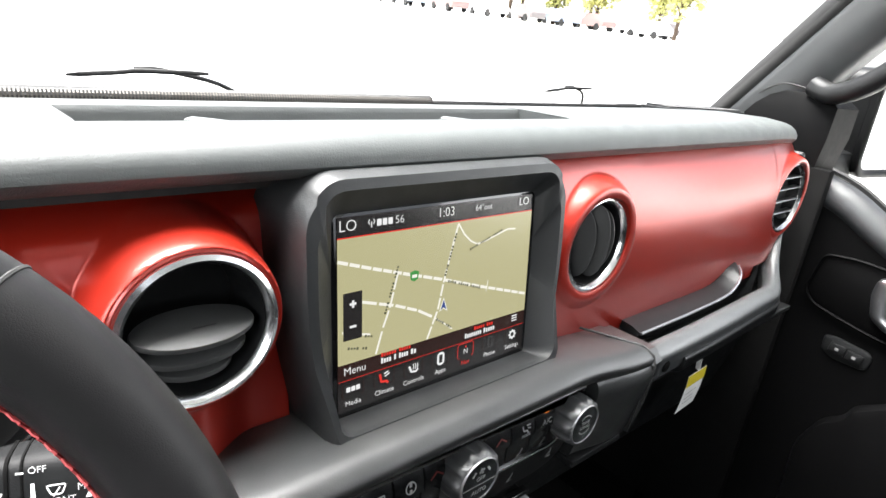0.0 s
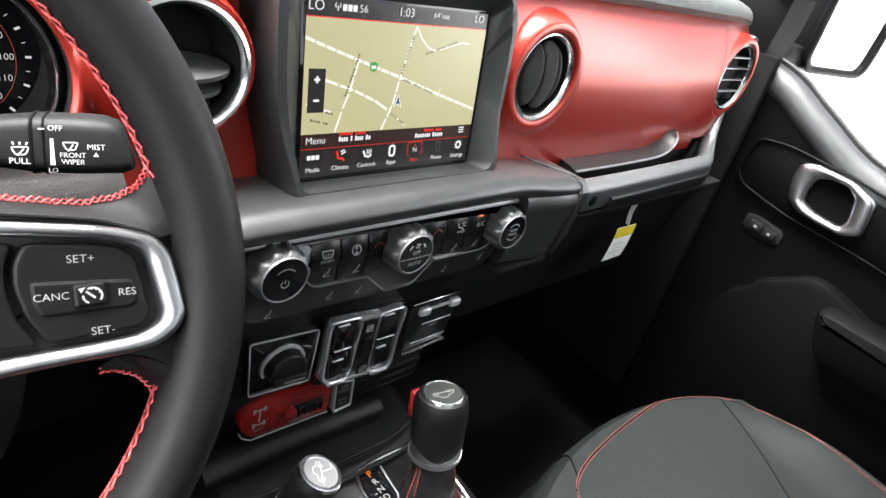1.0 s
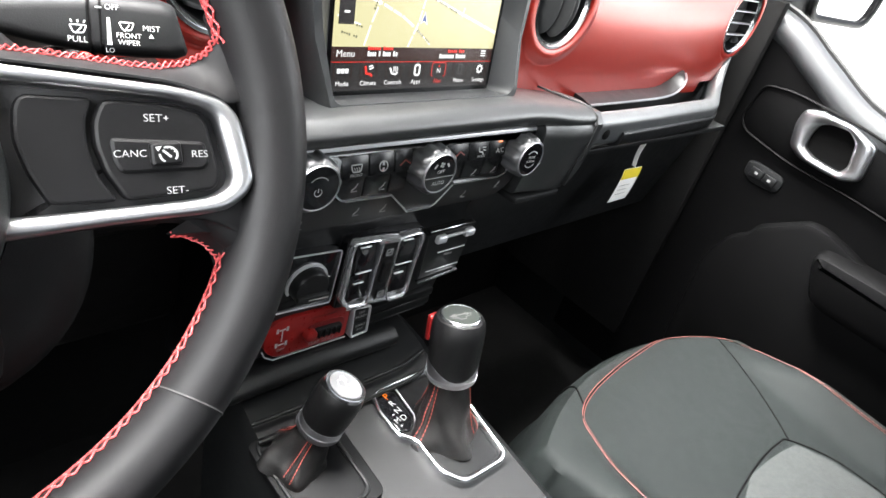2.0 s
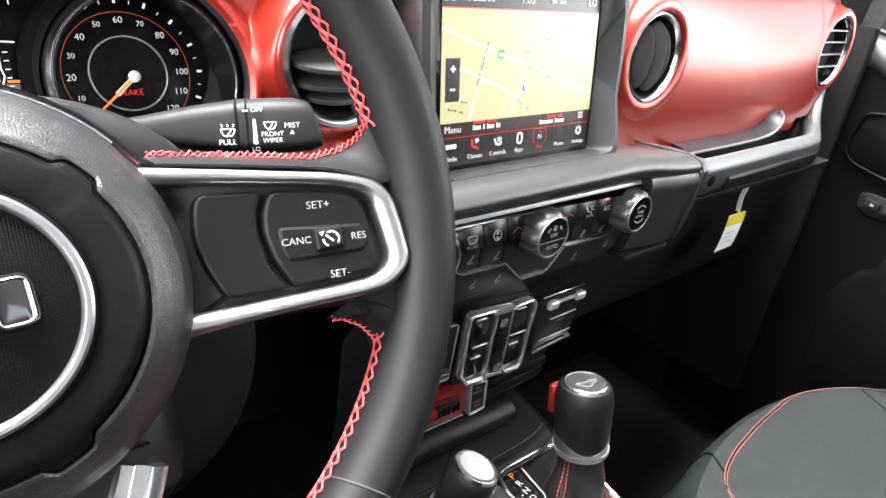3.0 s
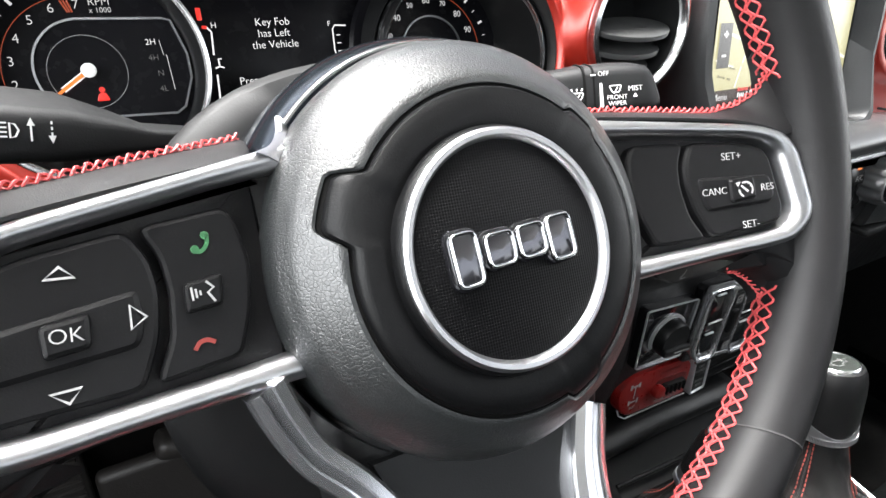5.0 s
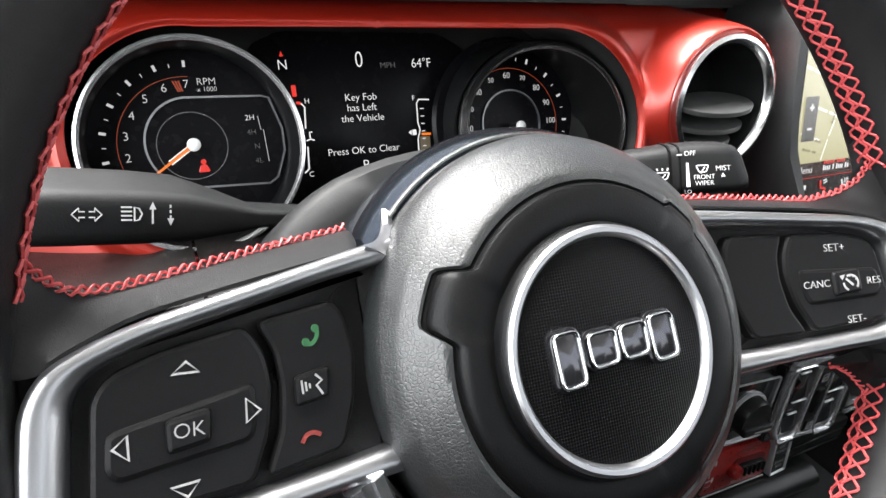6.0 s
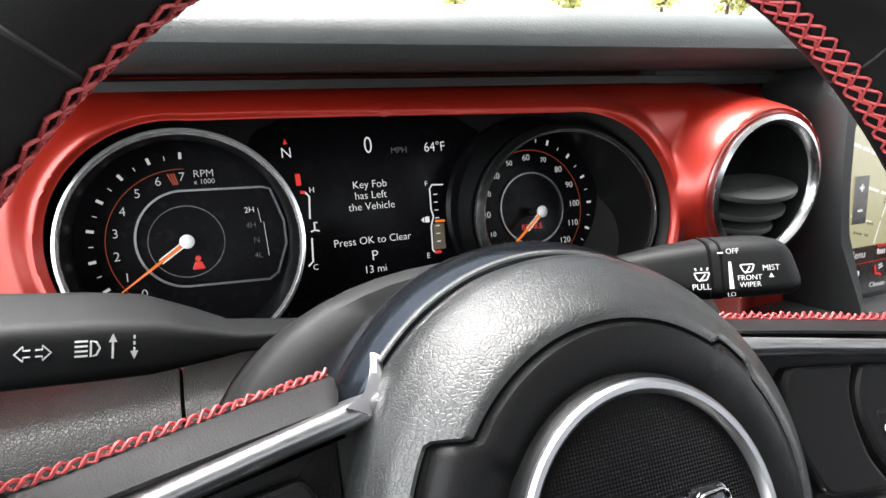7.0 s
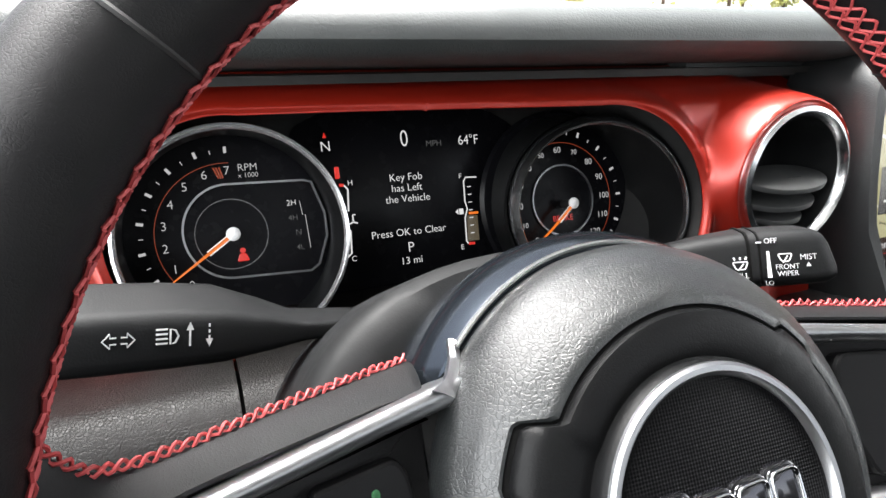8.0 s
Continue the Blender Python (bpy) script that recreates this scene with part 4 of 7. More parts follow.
for lab, x in (("Media", -0.0747), ("Climate", -0.0506), ("Controls", -0.0260), ("Apps", -0.0018), ("Nav", 0.0224), ("Phone", 0.0478), ("Settings", 0.0725)):
    Y = -0.0460
    text(lab, ts, x, -0.0555, 0.0008, 0.0050, LIT_RED if lab == "Nav" else LIT_WHITE)
    part("icon_frame", stroke(rounded([(x - 0.0078, Y - 0.0056), (x - 0.0078, Y + 0.0056), (x + 0.0078, Y + 0.0056), (x + 0.0078, Y - 0.0056)], 0.002, 3), 0.0005, 0.0006, 0.00006), LIT_RED if lab == "Nav" else LIT_DKRED, ts, smooth=False)
    if lab == "Media":
        for k in range(3):
            tile(rect(x - 0.0052 + k * 0.0036, Y - 0.0016, x - 0.0022 + k * 0.0036, Y + 0.0018, 0.0006), LIT_WHITE, 0.0008, "icon")
    elif lab == "Climate":
        part("icon", stroke([(x - 0.0038, Y + 0.0036), (x - 0.0026, Y - 0.0020), (x + 0.0014, Y - 0.0026), (x + 0.0030, Y - 0.0042)], 0.0018, 0.0008, 0.0001), LIT_RED, ts, smooth=False)
        part("icon", stroke([(x + 0.0002, Y + 0.0010), (x + 0.0040, Y + 0.0026)], 0.0010, 0.0008, 0.0001), LIT_WHITE, ts, smooth=False)
        part("icon", stroke([(x - 0.0005, Y + 0.0030), (x + 0.0030, Y + 0.0040)], 0.0010, 0.0008, 0.0001), LIT_WHITE, ts, smooth=False)
    elif lab == "Controls":
        part("icon", stroke([(x - 0.0042, Y + 0.0020), (x - 0.0022, Y - 0.0024), (x + 0.0018, Y - 0.0030), (x + 0.0036, Y - 0.0014)], 0.0016, 0.0008, 0.0001), LIT_WHITE, ts, smooth=False)
        for q in (-0.0008, 0.0010, 0.0028):
            part("icon", stroke([(x + q, Y - 0.0010), (x + q + 0.0006, Y + 0.0010), (x + q, Y + 0.0030)], 0.0007, 0.0008, 0.0001), LIT_WHITE, ts, smooth=False)
    elif lab == "Apps":
        part("icon", stroke(rounded([(x - 0.0025, Y - 0.0040), (x + 0.0025, Y - 0.0040), (x + 0.0025, Y + 0.0040), (x - 0.0025, Y + 0.0040)], 0.0018, 3), 0.0017, 0.0008, 0.00006, True), LIT_WHITE, ts, smooth=False)
    elif lab == "Nav":
        text("N", ts, x, Y - 0.0010, 0.0008, 0.0060, LIT_WHITE)
        tile([(x - 0.0010, Y + 0.0022), (x + 0.0010, Y + 0.0022), (x, Y + 0.0042)], LIT_RED, 0.0008, "icon")
    elif lab == "Phone":
        part("icon", stroke(rect(x - 0.0021, Y - 0.0040, x + 0.0021, Y + 0.0040, 0.0006), 0.0006, 0.0008, 0.00006, True), LIT_GREY, ts, smooth=False)
    else:
        part("icon", stroke(circle(0.0026, 20, x, Y), 0.0014, 0.0008, 0.00006, True), LIT_WHITE, ts, smooth=False)
        for k in range(8):
            t = k * math.pi / 4
            part("icon", stroke([(x + 0.0030 * math.cos(t), Y + 0.0030 * math.sin(t)), (x + 0.0041 * math.cos(t), Y + 0.0041 * math.sin(t))], 0.0012, 0.0008, 0.0001), LIT_WHITE, ts, smooth=False)

# ---- heating controls ----
HV = leaning(0.0, -0.047, 1.076, 0)
hv = thing("climate_panel", "gloss black climate control panel with three ribbed knobs", "climate control", HV)
ho = rounded([(-0.150, -0.022), (-0.128, -0.034), (-0.072, -0.0365), (0.011, -0.0385), (0.090, -0.0405), (0.111, -0.0375), (0.127, -0.026), (0.1455, 0.020), (0.1365, 0.0335), (-0.150, 0.0360)], [0.006, 0.008, 0.02, 0.02, 0.012, 0.01, 0.01, 0.008, 0.006, 0.006], 5)
part("face", plate(ho, -0.016, 0.0, 0.002), material("gloss_panel_face", (0.005, 0.005, 0.0055), 0.30, spec=0.4), hv, "gloss black face")
part("rim_trim", plate(rounded([(-0.150, 0.0325), (-0.006, 0.0300), (0.060, 0.0298), (0.134, 0.0290), (0.1385, 0.0235), (0.1450, 0.0215), (0.1440, 0.0315), (0.1370, 0.0352), (-0.150, 0.0385)], [0.001, 0.004, 0.004, 0.005, 0.002, 0.002, 0.006, 0.004, 0.002], 4), -0.012, 0.0042, 0.0026), PALE, hv, "satin silver upper edge")
for p0, p1 in (((-0.107, 0.0295), (-0.0155, 0.0285)), ((0.0115, 0.0280), (0.1105, 0.0272))):
    part("top_edge", tube([(*p0, 0.0012), (*p1, 0.0012)], 0.0011, 8), CHROME, hv, "bright line along the buttons")
part("chevron_trim", stroke([(p.x, p.y) for p in smooth_path([(-0.0945, 0.0080, 0), (-0.0905, -0.0030, 0), (-0.0850, -0.0095, 0), (-0.0780, -0.0126, 0)], 5)] + [(-0.0326, -0.0143), (-0.0103, -0.0349), (0.0175, -0.0355)], 0.0015, 0.0, 0.0014), SILVER, hv)
part("chevron_tail", stroke([(0.0175, -0.0355), (0.0230, -0.0330), (0.0400, -0.0160)], 0.0007, 0.0, 0.0010), PALE, hv)
part("lower_trim", stroke([(0.0410, -0.0150), (0.1000, -0.0162), (0.1090, -0.0138), (0.1135, -0.0090), (0.1160, -0.0020)], 0.0015, 0.0, 0.0014), CHROME, hv)
part("corner_plate", plate(rounded([(-0.1070, 0.0285), (-0.0940, 0.0285), (-0.0890, 0.0240), (-0.0860, 0.0100), (-0.0935, 0.0130)], 0.0015, 3), 0.0, 0.0012, 0.0005), PALE, hv)
part("corner_mark", stroke(circle(0.0022, 16, -0.0955, 0.0235), 0.0007, 0.0013, 0.0001, True), WHITEPRINT, hv, smooth=False)
KEY = material("satin_key_plastic", (0.0068, 0.0070, 0.0074), 0.27, spec=0.5)


def key_z(y):
    """The upper keys round away towards their top edge."""
    return 0.0045 - 0.0046 * min(1.1, max(0.0, (y - 0.0095) / 0.0173)) ** 2


def key(x0, x1):
    ys = np.linspace(0.0095, 0.0268, 12)
    rows_k = []
    for x, d in ((x0, -0.0030), (x0 + 0.0001, -0.0004), (x0 + 0.0008, 0.0), (x1 - 0.0008, 0.0), (x1 - 0.0001, -0.0004), (x1, -0.0030)):
        rows_k.append([(x, 0.0093, -0.001)] + [(x, y, key_z(y) + d) for y in ys] + [(x, 0.0269, -0.003)])
    return loft(rows_k, closed=False)


def on_key(bm):
    for v in bm.verts:
        v.co.z += key_z(v.co.y) - 0.0022
    return bm


def lift_key(co):
    co.z += key_z(co.y) - 0.0022


for x0, x1, kind in ((-0.0895, -0.0645, "screen"), (-0.0635, -0.0390, "wheel"), (-0.0380, -0.0200, "up"), (0.0180, 0.0455, "up"), (0.0465, 0.0725, "mode"), (0.0735, 0.0960, "cool")):
    part("button", key(x0, x1), KEY, hv, "satin black button")
    part("button", plate(rect(x0, -0.0105, x1, 0.0085, 0.0015), -0.001, 0.0012, 0.0006), KEY, hv)
    cx, Zb = (x0 + x1) / 2 + (0.001 if x0 < 0 else 0.003), 0.0023
    if kind == "up":
        part("arrow_mark", on_key(stroke([(cx - 0.0055, 0.0150), (cx, 0.0190), (cx + 0.0055, 0.0155)], 0.0012, Zb, 0.0001)), REDPRINT, hv, smooth=False)
    elif kind == "cool":
        part("indicator", on_key(plate(rect(cx - 0.0030, 0.0225, cx + 0.0025, 0.0250), 0.0, 0.0028, 0.0002)), LIT_ORANGE, hv, "orange indicator lamp", smooth=False)
        text("A/C", hv, cx, 0.0150, Zb, 0.0068, WHITEPRINT, warp=lift_key)
    elif kind == "screen":
        part("symbol", on_key(stroke(rounded([(cx - 0.0050, 0.0205), (cx + 0.0050, 0.0205), (cx + 0.0036, 0.0150), (cx - 0.0036, 0.0150)], 0.0010, 2), 0.0009, Zb, 0.0001, True)), WHITEPRINT, hv, smooth=False)
        for q in (-0.0022, 0.0, 0.0022):
            part("symbol", on_key(stroke([(cx + q, 0.0145), (cx + q + 0.0006, 0.0170), (cx + q - 0.0004, 0.0185)], 0.0006, Zb, 0.0001)), WHITEPRINT, hv, smooth=False)
        text("FRONT", hv, cx, 0.0121, Zb, 0.0036, WHITEPRINT, warp=lift_key)
    elif kind == "wheel":
        part("symbol", on_key(stroke(circle(0.0040, 24, cx, 0.0165), 0.0009, Zb, 0.0001, True)), WHITEPRINT, hv, smooth=False)
        part("symbol", on_key(stroke([(cx, 0.0125), (cx, 0.0200)], 0.0022, Zb, 0.0001)), WHITEPRINT, hv, smooth=False)
    else:
        part("symbol", on_key(stroke([(cx - 0.0040, 0.0205), (cx - 0.0030, 0.0165), (cx + 0.0010, 0.0160), (cx + 0.0022, 0.0135)], 0.0013, Zb, 0.0001)), WHITEPRINT, hv, smooth=False)
        part("symbol", on_key(stroke([(cx + 0.0005, 0.0200), (cx + 0.0050, 0.0200)], 0.0009, Zb, 0.0001)), WHITEPRINT, hv, smooth=False)
        part("symbol", on_key(stroke([(cx + 0.0015, 0.0180), (cx + 0.0050, 0.0172)], 0.0009, Zb, 0.0001)), WHITEPRINT, hv, smooth=False)
        text("MODE", hv, cx, 0.0121, Zb, 0.0034, WHITEPRINT, warp=lift_key)
for x, y, zz in ((-0.0727, -0.0004, 0.0013), (-0.0450, -0.0030, 0.0013), (0.0629, -0.0062, 0.0013), (0.0899, -0.0068, 0.0013), (0.0587, -0.0289, 0.0), (0.1052, -0.0254, 0.0), (-0.0657, -0.0245, 0.0), (-0.0376, -0.0262, 0.0), (-0.1180, -0.0270, 0.0)):
    part("symbol", stroke([(x - 0.0032, y - 0.0026), (x + 0.0008, y + 0.0002), (x + 0.0022, y + 0.0032)], 0.0009, zz, 0.0001), GREYPRINT, hv, smooth=False)
    part("symbol", stroke([(x - 0.0034, y - 0.0036), (x + 0.0026, y - 0.0036)], 0.0006, zz, 0.0001), GREYPRINT, hv, smooth=False)

CAPRING = material("dull_cap_ring", (0.20, 0.20, 0.21), 0.35, metal=0.5)
KNOBBODY = material("dark_satin_knob", (0.075, 0.077, 0.080), 0.40, metal=0.35, vary=0.1, vary_scale=40)


def knob(x, y, r, words):
    k = part("knob", bmesh.new(), KNOBBODY, hv, "ribbed dark knob with a bright-edged cap", m=pose(x, y, 0))
    n = 120
    prof = [(1.06, 0.0), (1.08, 0.003), (1.06, 0.0120), (1.02, 0.0165), (0.95, 0.0186), (0.90, 0.0190)]

    def wave(i, q):
        s = math.cos(2 * math.pi * i * 10 / n)
        return 1 + (0.045 * math.tanh(2.2 * s) if q > 1.0 else 0.0)
    bm = loft([[(r * q * wave(i, q) * math.cos(2 * math.pi * i / n), r * q * wave(i, q) * math.sin(2 * math.pi * i / n), h) for i in range(n)] for q, h in prof])
    bm.to_mesh(k.data)
    bm.free()
    k.data.shade_smooth()
    k.data.set_sharp_from_angle(angle=radians(40))
    part("cap_ring", lathe([(r * 0.855, 0.0180), (r * 0.865, 0.0198), (r * 0.895, 0.0200), (r * 0.925, 0.0186)], 56), CAPRING, k, "bright ring round the cap")
    part("cap", lathe([(r * 0.855, 0.0180), (r * 0.855, 0.0192), (r * 0.6, 0.0194), (0.0, 0.0195)], 44), GLOSS, k, "gloss black cap")
    for body, yy, s in words:
        text(body, k, 0, yy, 0.0197, s, WHITEPRINT)
    return k


kl = knob(-0.1195, 0.0160, 0.0198, ())
kc = knob(-0.0015, 0.0108, 0.0196, (("OFF", 0.0020, 0.0048), ("AUTO", -0.0085, 0.0050)))
part("cap_split", stroke([(-0.0160, -0.0030), (0.0160, -0.0030)], 0.0006, 0.0196, 0.0001), GREYPRINT, kc, smooth=False)
for a in range(4):
    part("fan_mark", stroke([(0, 0.0085), (0.0026 * math.cos(a * 1.57 + 0.5), 0.0085 + 0.0026 * math.sin(a * 1.57 + 0.5))], 0.0018, 0.0197, 0.0001), WHITEPRINT, kc, smooth=False)
for t0, t1 in ((0.35, 0.85), (2.3, 2.8)):
    part("fan_arc", stroke([(0.0085 * math.cos(t), 0.0030 + 0.0085 * math.sin(t)) for t in np.linspace(t0, t1, 6)], 0.0016, 0.0197, 0.0001), WHITEPRINT, kc, smooth=False)
kr = knob(0.1185, 0.0095, 0.0192, (("TUNE", 0.0020, 0.0040), ("SCROLL", -0.0022, 0.0036)))
for t0, t1 in ((0.7, 2.4), (3.8, 5.6)):
    part("cap_arc", stroke([(0.0085 * math.cos(t), 0.0085 * math.sin(t)) for t in np.linspace(t0, t1, 12)], 0.0010, 0.0197, 0.0001), WHITEPRINT, kr, smooth=False)
part("power_mark", stroke([(0.0030 * math.cos(t), -0.0030 + 0.0030 * math.sin(t)) for t in np.linspace(2.2, 7.2, 14)], 0.0006, 0.0197, 0.0001), WHITEPRINT, kl, smooth=False)
part("power_mark", stroke([(0, -0.0030), (0, 0.0005)], 0.0006, 0.0197, 0.0001), WHITEPRINT, kl, smooth=False)
part("volume_arc", stroke([(0.0090 * math.cos(t), 0.0090 * math.sin(t)) for t in np.linspace(0.7, 2.4, 12)], 0.0007, 0.0197, 0.0001), GREYPRINT, kl, smooth=False)

# ---- window switches, mode dial, socket cover ----
SW = leaning(0.0, -0.0215, 0.956, -4)
sw = thing("window_switch_panel", "black window switch panel with silver surrounds", "switch panel", SW)
part("face", plate(rounded([(-0.0475, -0.0360), (0.0100, -0.0445), (0.0450, -0.0460), (0.0460, 0.0430), (-0.0120, 0.0485), (-0.0480, 0.0490)], 0.005, 4), -0.014, -0.0005, 0.002), GLOSS, sw)
surrounds = (
    ([(-0.0355, -0.0350), (-0.0120, -0.0385), (-0.0085, -0.0300), (-0.0098, 0.0060), (-0.0090, 0.0410), (-0.0155, 0.0470), (-0.0450, 0.0490), (-0.0470, 0.0400), (-0.0462, 0.0100), (-0.0470, -0.0215)],
     [(-0.0330, -0.0315), (-0.0140, -0.0340), (-0.0115, -0.0280), (-0.0125, 0.0060), (-0.0118, 0.0395), (-0.0165, 0.0435), (-0.0405, 0.0450), (-0.0420, 0.0380), (-0.0405, 0.0100), (-0.0395, -0.0200)]),
    ([(0.0170, -0.0425), (0.0390, -0.0445), (0.0440, -0.0380), (0.0420, 0.0010), (0.0435, 0.0370), (0.0360, 0.0435), (0.0115, 0.0430), (0.0085, 0.0370), (0.0095, 0.0090), (0.0105, -0.0320)],
     [(0.0190, -0.0385), (0.0370, -0.0405), (0.0400, -0.0360), (0.0385, 0.0010), (0.0398, 0.0355), (0.0350, 0.0400), (0.0135, 0.0395), (0.0112, 0.0355), (0.0120, 0.0090), (0.0130, -0.0310)]))
for (o, i_), lips in zip(surrounds, (((-0.0368, -0.0240, 0.0405), (-0.0350, -0.0160, 0.0092), (-0.0345, -0.0220, -0.0037)), ((0.0150, 0.0275, 0.0365), (0.0140, 0.0355, 0.0060), (0.0158, 0.0280, -0.0057)))):
    part("surround", frame_plate(rounded(o, 0.005, 4), rounded(i_, 0.004, 4), -0.004, 0.0065, 0.0022), RINGM, sw, "bright silver surround")
    cx = sum(p[0] for p in i_) / len(i_)
    cy = sum(p[1] for p in i_) / len(i_)
    for dy in (0.0180, -0.0180):
        part("rocker", moved(plate(rect(-0.0115, -0.0155, 0.0115, 0.0155, 0.003), -0.003, 0.0028, 0.0014), pose(cx, cy + dy, 0.0006, -7)), GLOSS, sw, "gloss black rocker")
    for x0, x1, y in lips:
        part("rocker_lip", moved(box(x1 - x0, 0.0016, 0.0022, 0.0006, 1), pose((x0 + x1) / 2, y, 0.0046, 0, 0, -2)), PALE, sw)
    part("bottom_lip", moved(box(0.022, 0.0034, 0.0030, 0.0012), pose(cx + 0.001, min(p[1] for p in o) + 0.0030, 0.0062, 0, 0, -5)), CHROME, sw)
part("bridge", plate(rounded([(-0.0155, 0.0390), (0.0110, 0.0365), (0.0110, 0.0425), (-0.0155, 0.0468)], 0.002, 3), -0.003, 0.0058, 0.0015), RINGM, sw)
part("bridge", plate(rounded([(-0.0110, -0.0380), (0.0160, -0.0420), (0.0150, -0.0370), (-0.0095, -0.0330)], 0.002, 3), -0.003, 0.0058, 0.0015), RINGM, sw)
part("centre_bar", plate(rounded([(-0.0085, -0.0340), (0.0105, -0.0370), (0.0085, 0.0370), (-0.0080, 0.0385)], 0.002, 3), -0.003, 0.0036, 0.0012), PLASTIC, sw)
part("lock_switch", plate(rounded([(-0.0030, -0.0120), (0.0075, -0.0130), (0.0072, 0.0140), (-0.0030, 0.0150)], 0.0025, 3), 0.0, 0.0068, 0.0018), SATIN, sw)
for x, y in ((0.0005, 0.0265), (0.0050, -0.0285)):
    part("lock_plate", plate(rect(x - 0.0056, y - 0.0066, x + 0.0056, y + 0.0066, 0.0015), 0.0, 0.0052, 0.0008), SATIN, sw)
    part("lock_symbol", stroke(rect(x - 0.0036, y - 0.0034, x + 0.0036, y + 0.0036, 0.001), 0.0009, 0.0053, 0.0001, True), WHITEPRINT, sw, smooth=False)
    part("lock_symbol", stroke([(x - 0.0036, y), (x + 0.0036, y + 0.0004)], 0.0009, 0.0053, 0.0001), WHITEPRINT, sw, smooth=False)
    part("lock_symbol", stroke([(x - 0.0030, y - 0.0030), (x + 0.0030, y + 0.0034)], 0.0008, 0.0053, 0.0001), WHITEPRINT, sw, smooth=False)
cv = thing("socket_cover", "black hinged media socket cover with a silver base strip", "socket cover", SW)
part("cover", plate(rounded([(0.0540, -0.0290), (0.1140, -0.0260), (0.1165, 0.0240), (0.1165, 0.0320), (0.0490, 0.0320)], [0.003, 0.004, 0.006, 0.004, 0.004], 4), -0.012, 0.0035, 0.003), PLASTIC, cv)
part("head_bar", moved(box(0.066, 0.0050, 0.0080, 0.002), pose(0.0825, 0.0358, 0.0022, 0, 0, 0)), SATIN, cv)
part("head_line", box(0.060, 0.0012, 0.0012, 0.0004, 1, at=(0.0800, 0.0388, 0.0055)), CHROME, cv)
part("hinge_bar", box(0.034, 0.0028, 0.0035, 0.001, at=(0.0890, 0.0262, 0.0045)), PALE, cv)
for x in (0.0685, 0.1095):
    part("hinge_lug", box(0.0145, 0.0095, 0.0075, 0.0030, 3, at=(x, 0.0255, 0.0052)), PALE, cv, "pale hinge lug")
for x0, x1, y in ((0.0725, 0.1130, 0.0050), (0.0640, 0.1120, -0.0190)):
    part("finger_slot", box(x1 - x0, 0.0011, 0.0010, 0.0003, 1, at=((x0 + x1) / 2, y, 0.0037)), PALE, cv)
part("base_strip", moved(box(0.058, 0.0030, 0.0060, 0.001), pose(0.0850, -0.0300, 0.0030, 0, 0, 2.5)), CHROME, cv, "bright base strip")
text("MEDIA", cv, 0.0890, 0.0000, 0.0037, 0.0044, WHITEPRINT)
md = thing("headlamp_dial", "round light switch dial in a gloss black plate", "dial", SW)
do = rounded([(-0.1135, -0.0190), (-0.0520, -0.0250), (-0.0515, 0.0400), (-0.1185, 0.0465)], 0.004, 4)
part("plate", plate(do, -0.014, -0.0010, 0.002), GLOSS, md)
part("plate_edge", stroke(shrink(ccw(list(do)), 0.0010), 0.0009, -0.0014, 0.0014, True), PALE, md, "pale edge of the plate")
part("dial_ring", stroke([(0.0196 * math.cos(t) - 0.0845, 0.0196 * math.sin(t) + 0.0115) for t in np.linspace(-0.1, 3.6, 34)], 0.0024, -0.0010, 0.0024), PALE, md)
part("dial", moved(lathe([(0.0180, -0.001), (0.0174, 0.0085), (0.0160, 0.0105), (0.0, 0.0105)], 48), pose(-0.0845, 0.0115, 0)), SATIN, md)
part("dial_grip", moved(box(0.034, 0.0075, 0.0060, 0.0025), pose(-0.0840, 0.0035, 0.0120, 0, 0, -6)), PLASTIC, md)
part("dial_mark", moved(box(0.020, 0.0012, 0.0003, 0.0), pose(-0.0800, 0.0035, 0.0152, 0, 0, -6)), WHITEPRINT, md, smooth=False)
RP = leaning(0.0, -0.011, 0.880, 0)
rp = thing("axle_lock_switch", "dark red axle lock switch plate with white marks", "switch", RP)
po = rounded([(-0.1000, -0.0080), (-0.0180, -0.0115), (-0.0165, 0.0225), (-0.0260, 0.0335), (-0.0980, 0.0395), (-0.1160, 0.0270), (-0.1110, 0.0040)], [0.012, 0.004, 0.005, 0.005, 0.010, 0.012, 0.008], 5)
part("plate", plate(po, -0.014, 0.0, 0.002), REDPLATE, rp)
part("plate_edge", stroke([(-0.1140, 0.0060), (-0.1105, -0.0020), (-0.1010, -0.0090), (-0.0180, -0.0125)], 0.0012, -0.0004, 0.001), PALE, rp)
part("lever_well", plate(rounded([(-0.0690, 0.0020), (-0.0240, -0.0020), (-0.0225, 0.0185), (-0.0660, 0.0225)], 0.008, 5), 0.0, 0.0012, 0.0005), material("dark_red_well", (0.10, 0.006, 0.006), 0.35), rp)
part("lever", plate(rounded([(-0.0600, 0.0060), (-0.0290, 0.0030), (-0.0280, 0.0140), (-0.0590, 0.0165)], 0.003, 3), 0.0, 0.006, 0.002), PLASTIC, rp)
part("lever_end", plate(circle(0.0070, 18, -0.0650, 0.0110), 0.0, 0.0075, 0.0024), REDPLATE, rp, "red lever end")
for i in range(5):
    part("lever_rib", moved(box(0.0018, 0.0095, 0.003, 0.0005, 1), pose(-0.0560 + i * 0.0060, 0.0108 - i * 0.0005, 0.0062, 0, 0, -4)), SATIN, rp)
